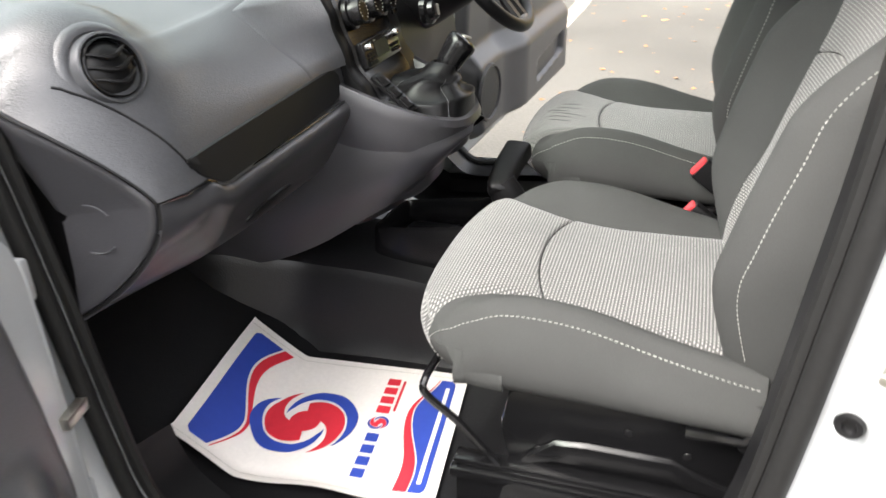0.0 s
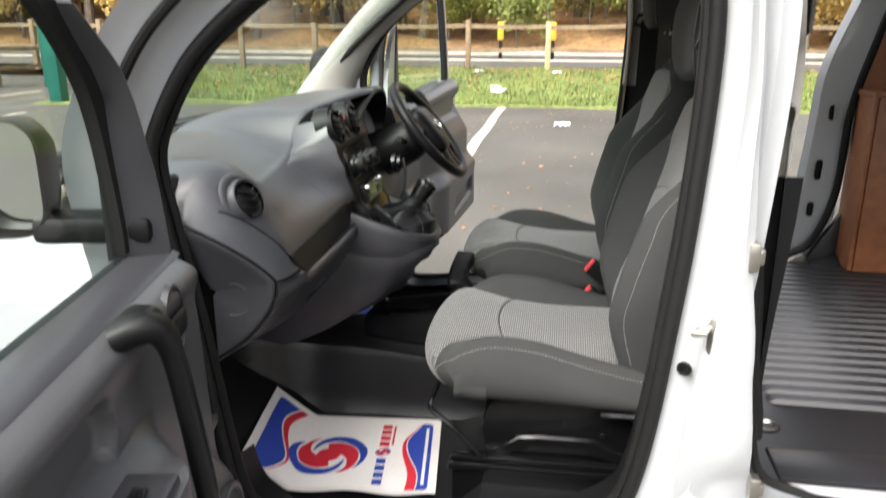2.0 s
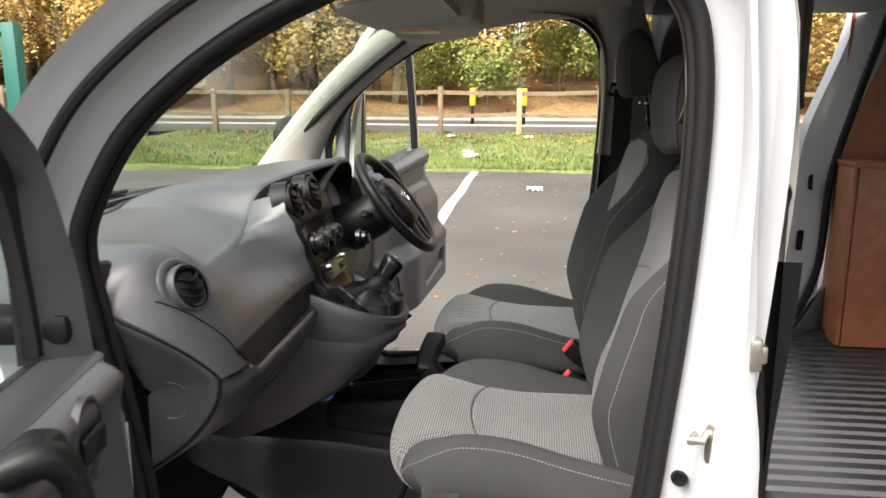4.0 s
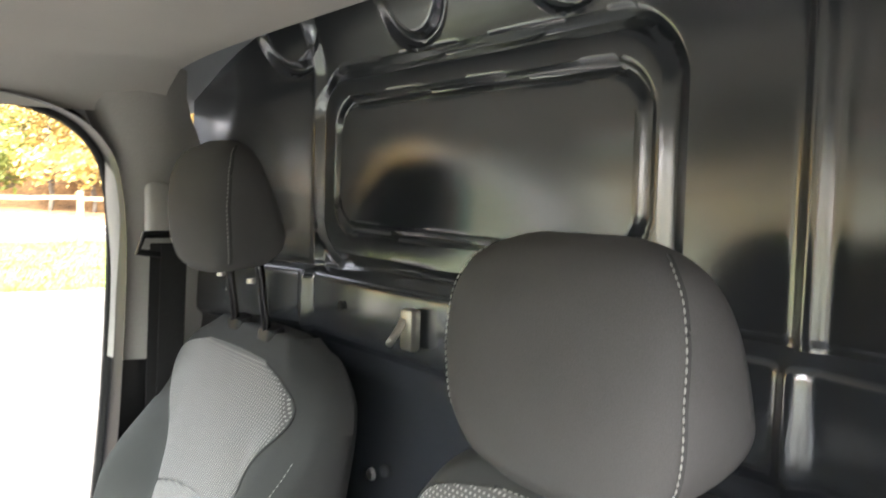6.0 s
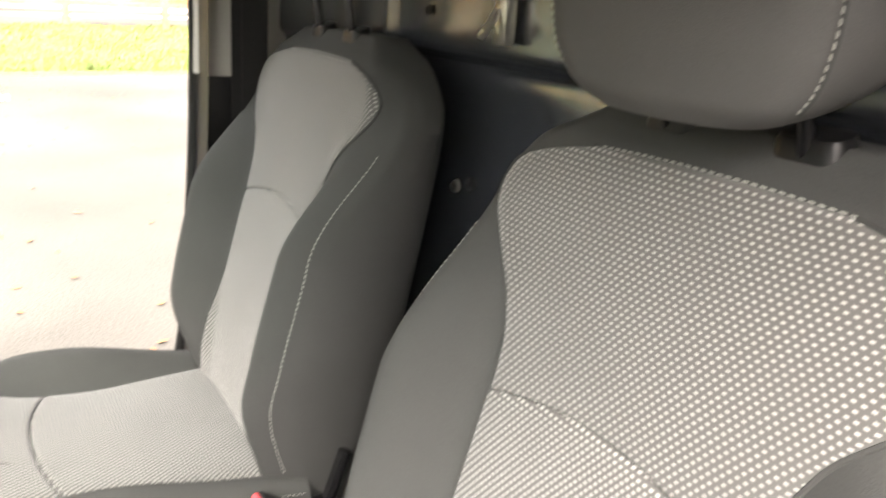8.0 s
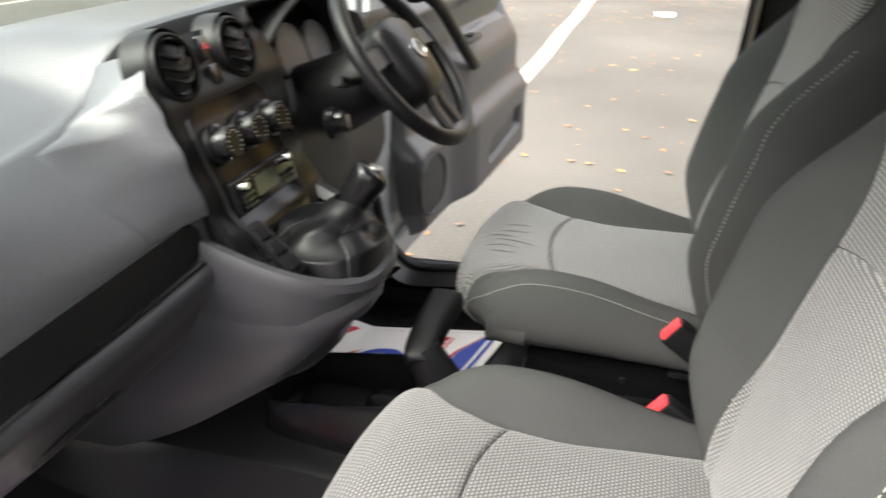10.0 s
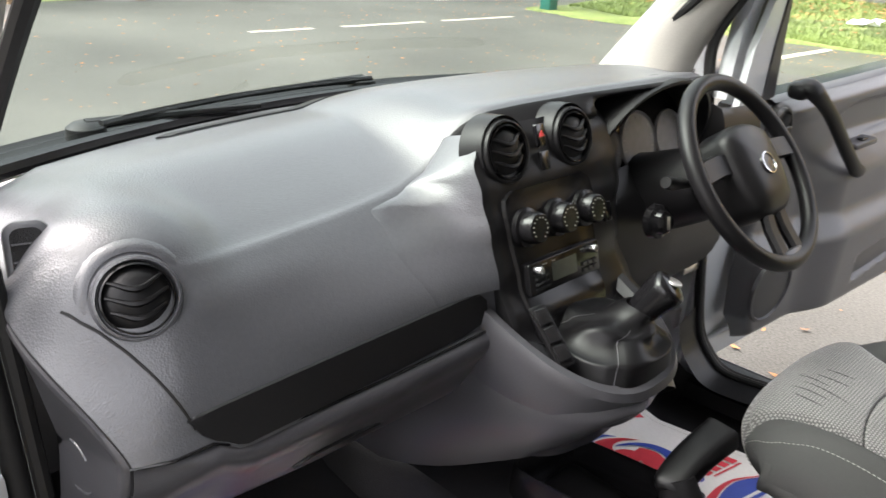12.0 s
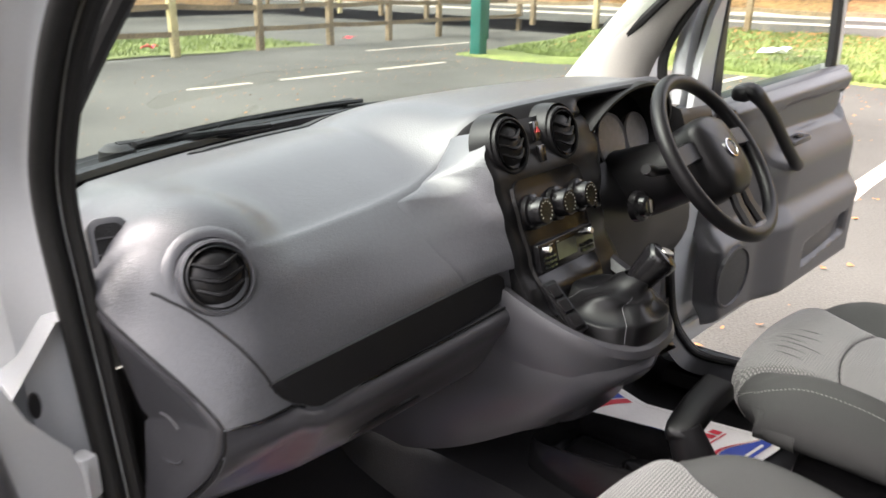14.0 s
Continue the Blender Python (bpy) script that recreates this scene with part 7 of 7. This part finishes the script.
# fallen leaves and litter on the asphalt
me = bpy.data.meshes.new("fallen_leaves")
verts, faces = [], []
for _ in range(2600):
    x, y = rnd.uniform(-10, 9), rnd.uniform(1.9, 12.9)
    if rnd.random() < 0.35:
        y = 12.9 - rnd.random() ** 2 * 3
    a, s = rnd.uniform(0, 6.28), rnd.uniform(0.006, 0.024)
    k = len(verts)
    for j in range(5):
        b = a + j * 1.2566
        verts.append((x + s * math.cos(b) * (1.5 if j == 0 else 0.8), y + s * math.sin(b) * (1.5 if j == 0 else 0.8), 0.006 + rnd.uniform(0, 0.012)))
    faces.append(tuple(range(k, k + 5)))
for _ in range(1400):
    x, y = rnd.uniform(-8, 8), rnd.uniform(13, 18.8)
    y = 18.9 - (18.9 - y) * rnd.random() ** 0.6
    a, s = rnd.uniform(0, 6.28), rnd.uniform(0.02, 0.05)
    k = len(verts)
    for j in range(5):
        b = a + j * 1.2566
        verts.append((x + s * math.cos(b), y + s * math.sin(b), verge_z(x, y) + 0.03 + rnd.uniform(0, 0.03)))
    faces.append(tuple(range(k, k + 5)))
me.from_pydata(verts, [], faces)
me.materials.append(M_LEAF_O)
tagged(new("fallen_leaves", me), "scattered orange fallen leaves on the asphalt and grass", "leaves", kind="stuff")


def scrap(x, y, z, s, label, material=M_LITTER):
    r = random.Random(int(x * 100) + int(y * 10))
    rws = [[Vector((x + s * (i / 5 - 0.5) + r.uniform(-0.1, 0.1) * s, y + s * 0.7 * (j / 4 - 0.5) + r.uniform(-0.1, 0.1) * s, z + 0.004 + r.uniform(0, 0.28) * s)) for j in range(5)] for i in range(6)]
    return tagged(part("litter", grid(rws), material, sharp=20), label, "litter", "litter")


scrap(1.09, 10.2, 0, 0.24, "crumpled white litter on the asphalt")
scrap(-0.15, 14.2, 0.14, 0.3, "crumpled white litter on the grass")
scrap(-0.3, 14.9, 0.17, 0.22, "white paper scrap on the grass")
scrap(-3.6, 15.2, 0.18, 0.5, "crumpled white and red bag on the grass")
scrap(-0.9, 17.6, 0.32, 0.25, "white paper scrap below the fence")
scrap(0.95, 17.6, 0.32, 0.22, "white paper scrap below the fence")
scrap(-12.8, 7.6, 0.06, 0.3, "red litter beside the fence", M_PRED)
scrap(-12.6, 12.6, 0.02, 0.3, "red bag beside the fence", M_PRED)
scrap(-3.0, 2.3, 0, 0.10, "white scrap on the asphalt")
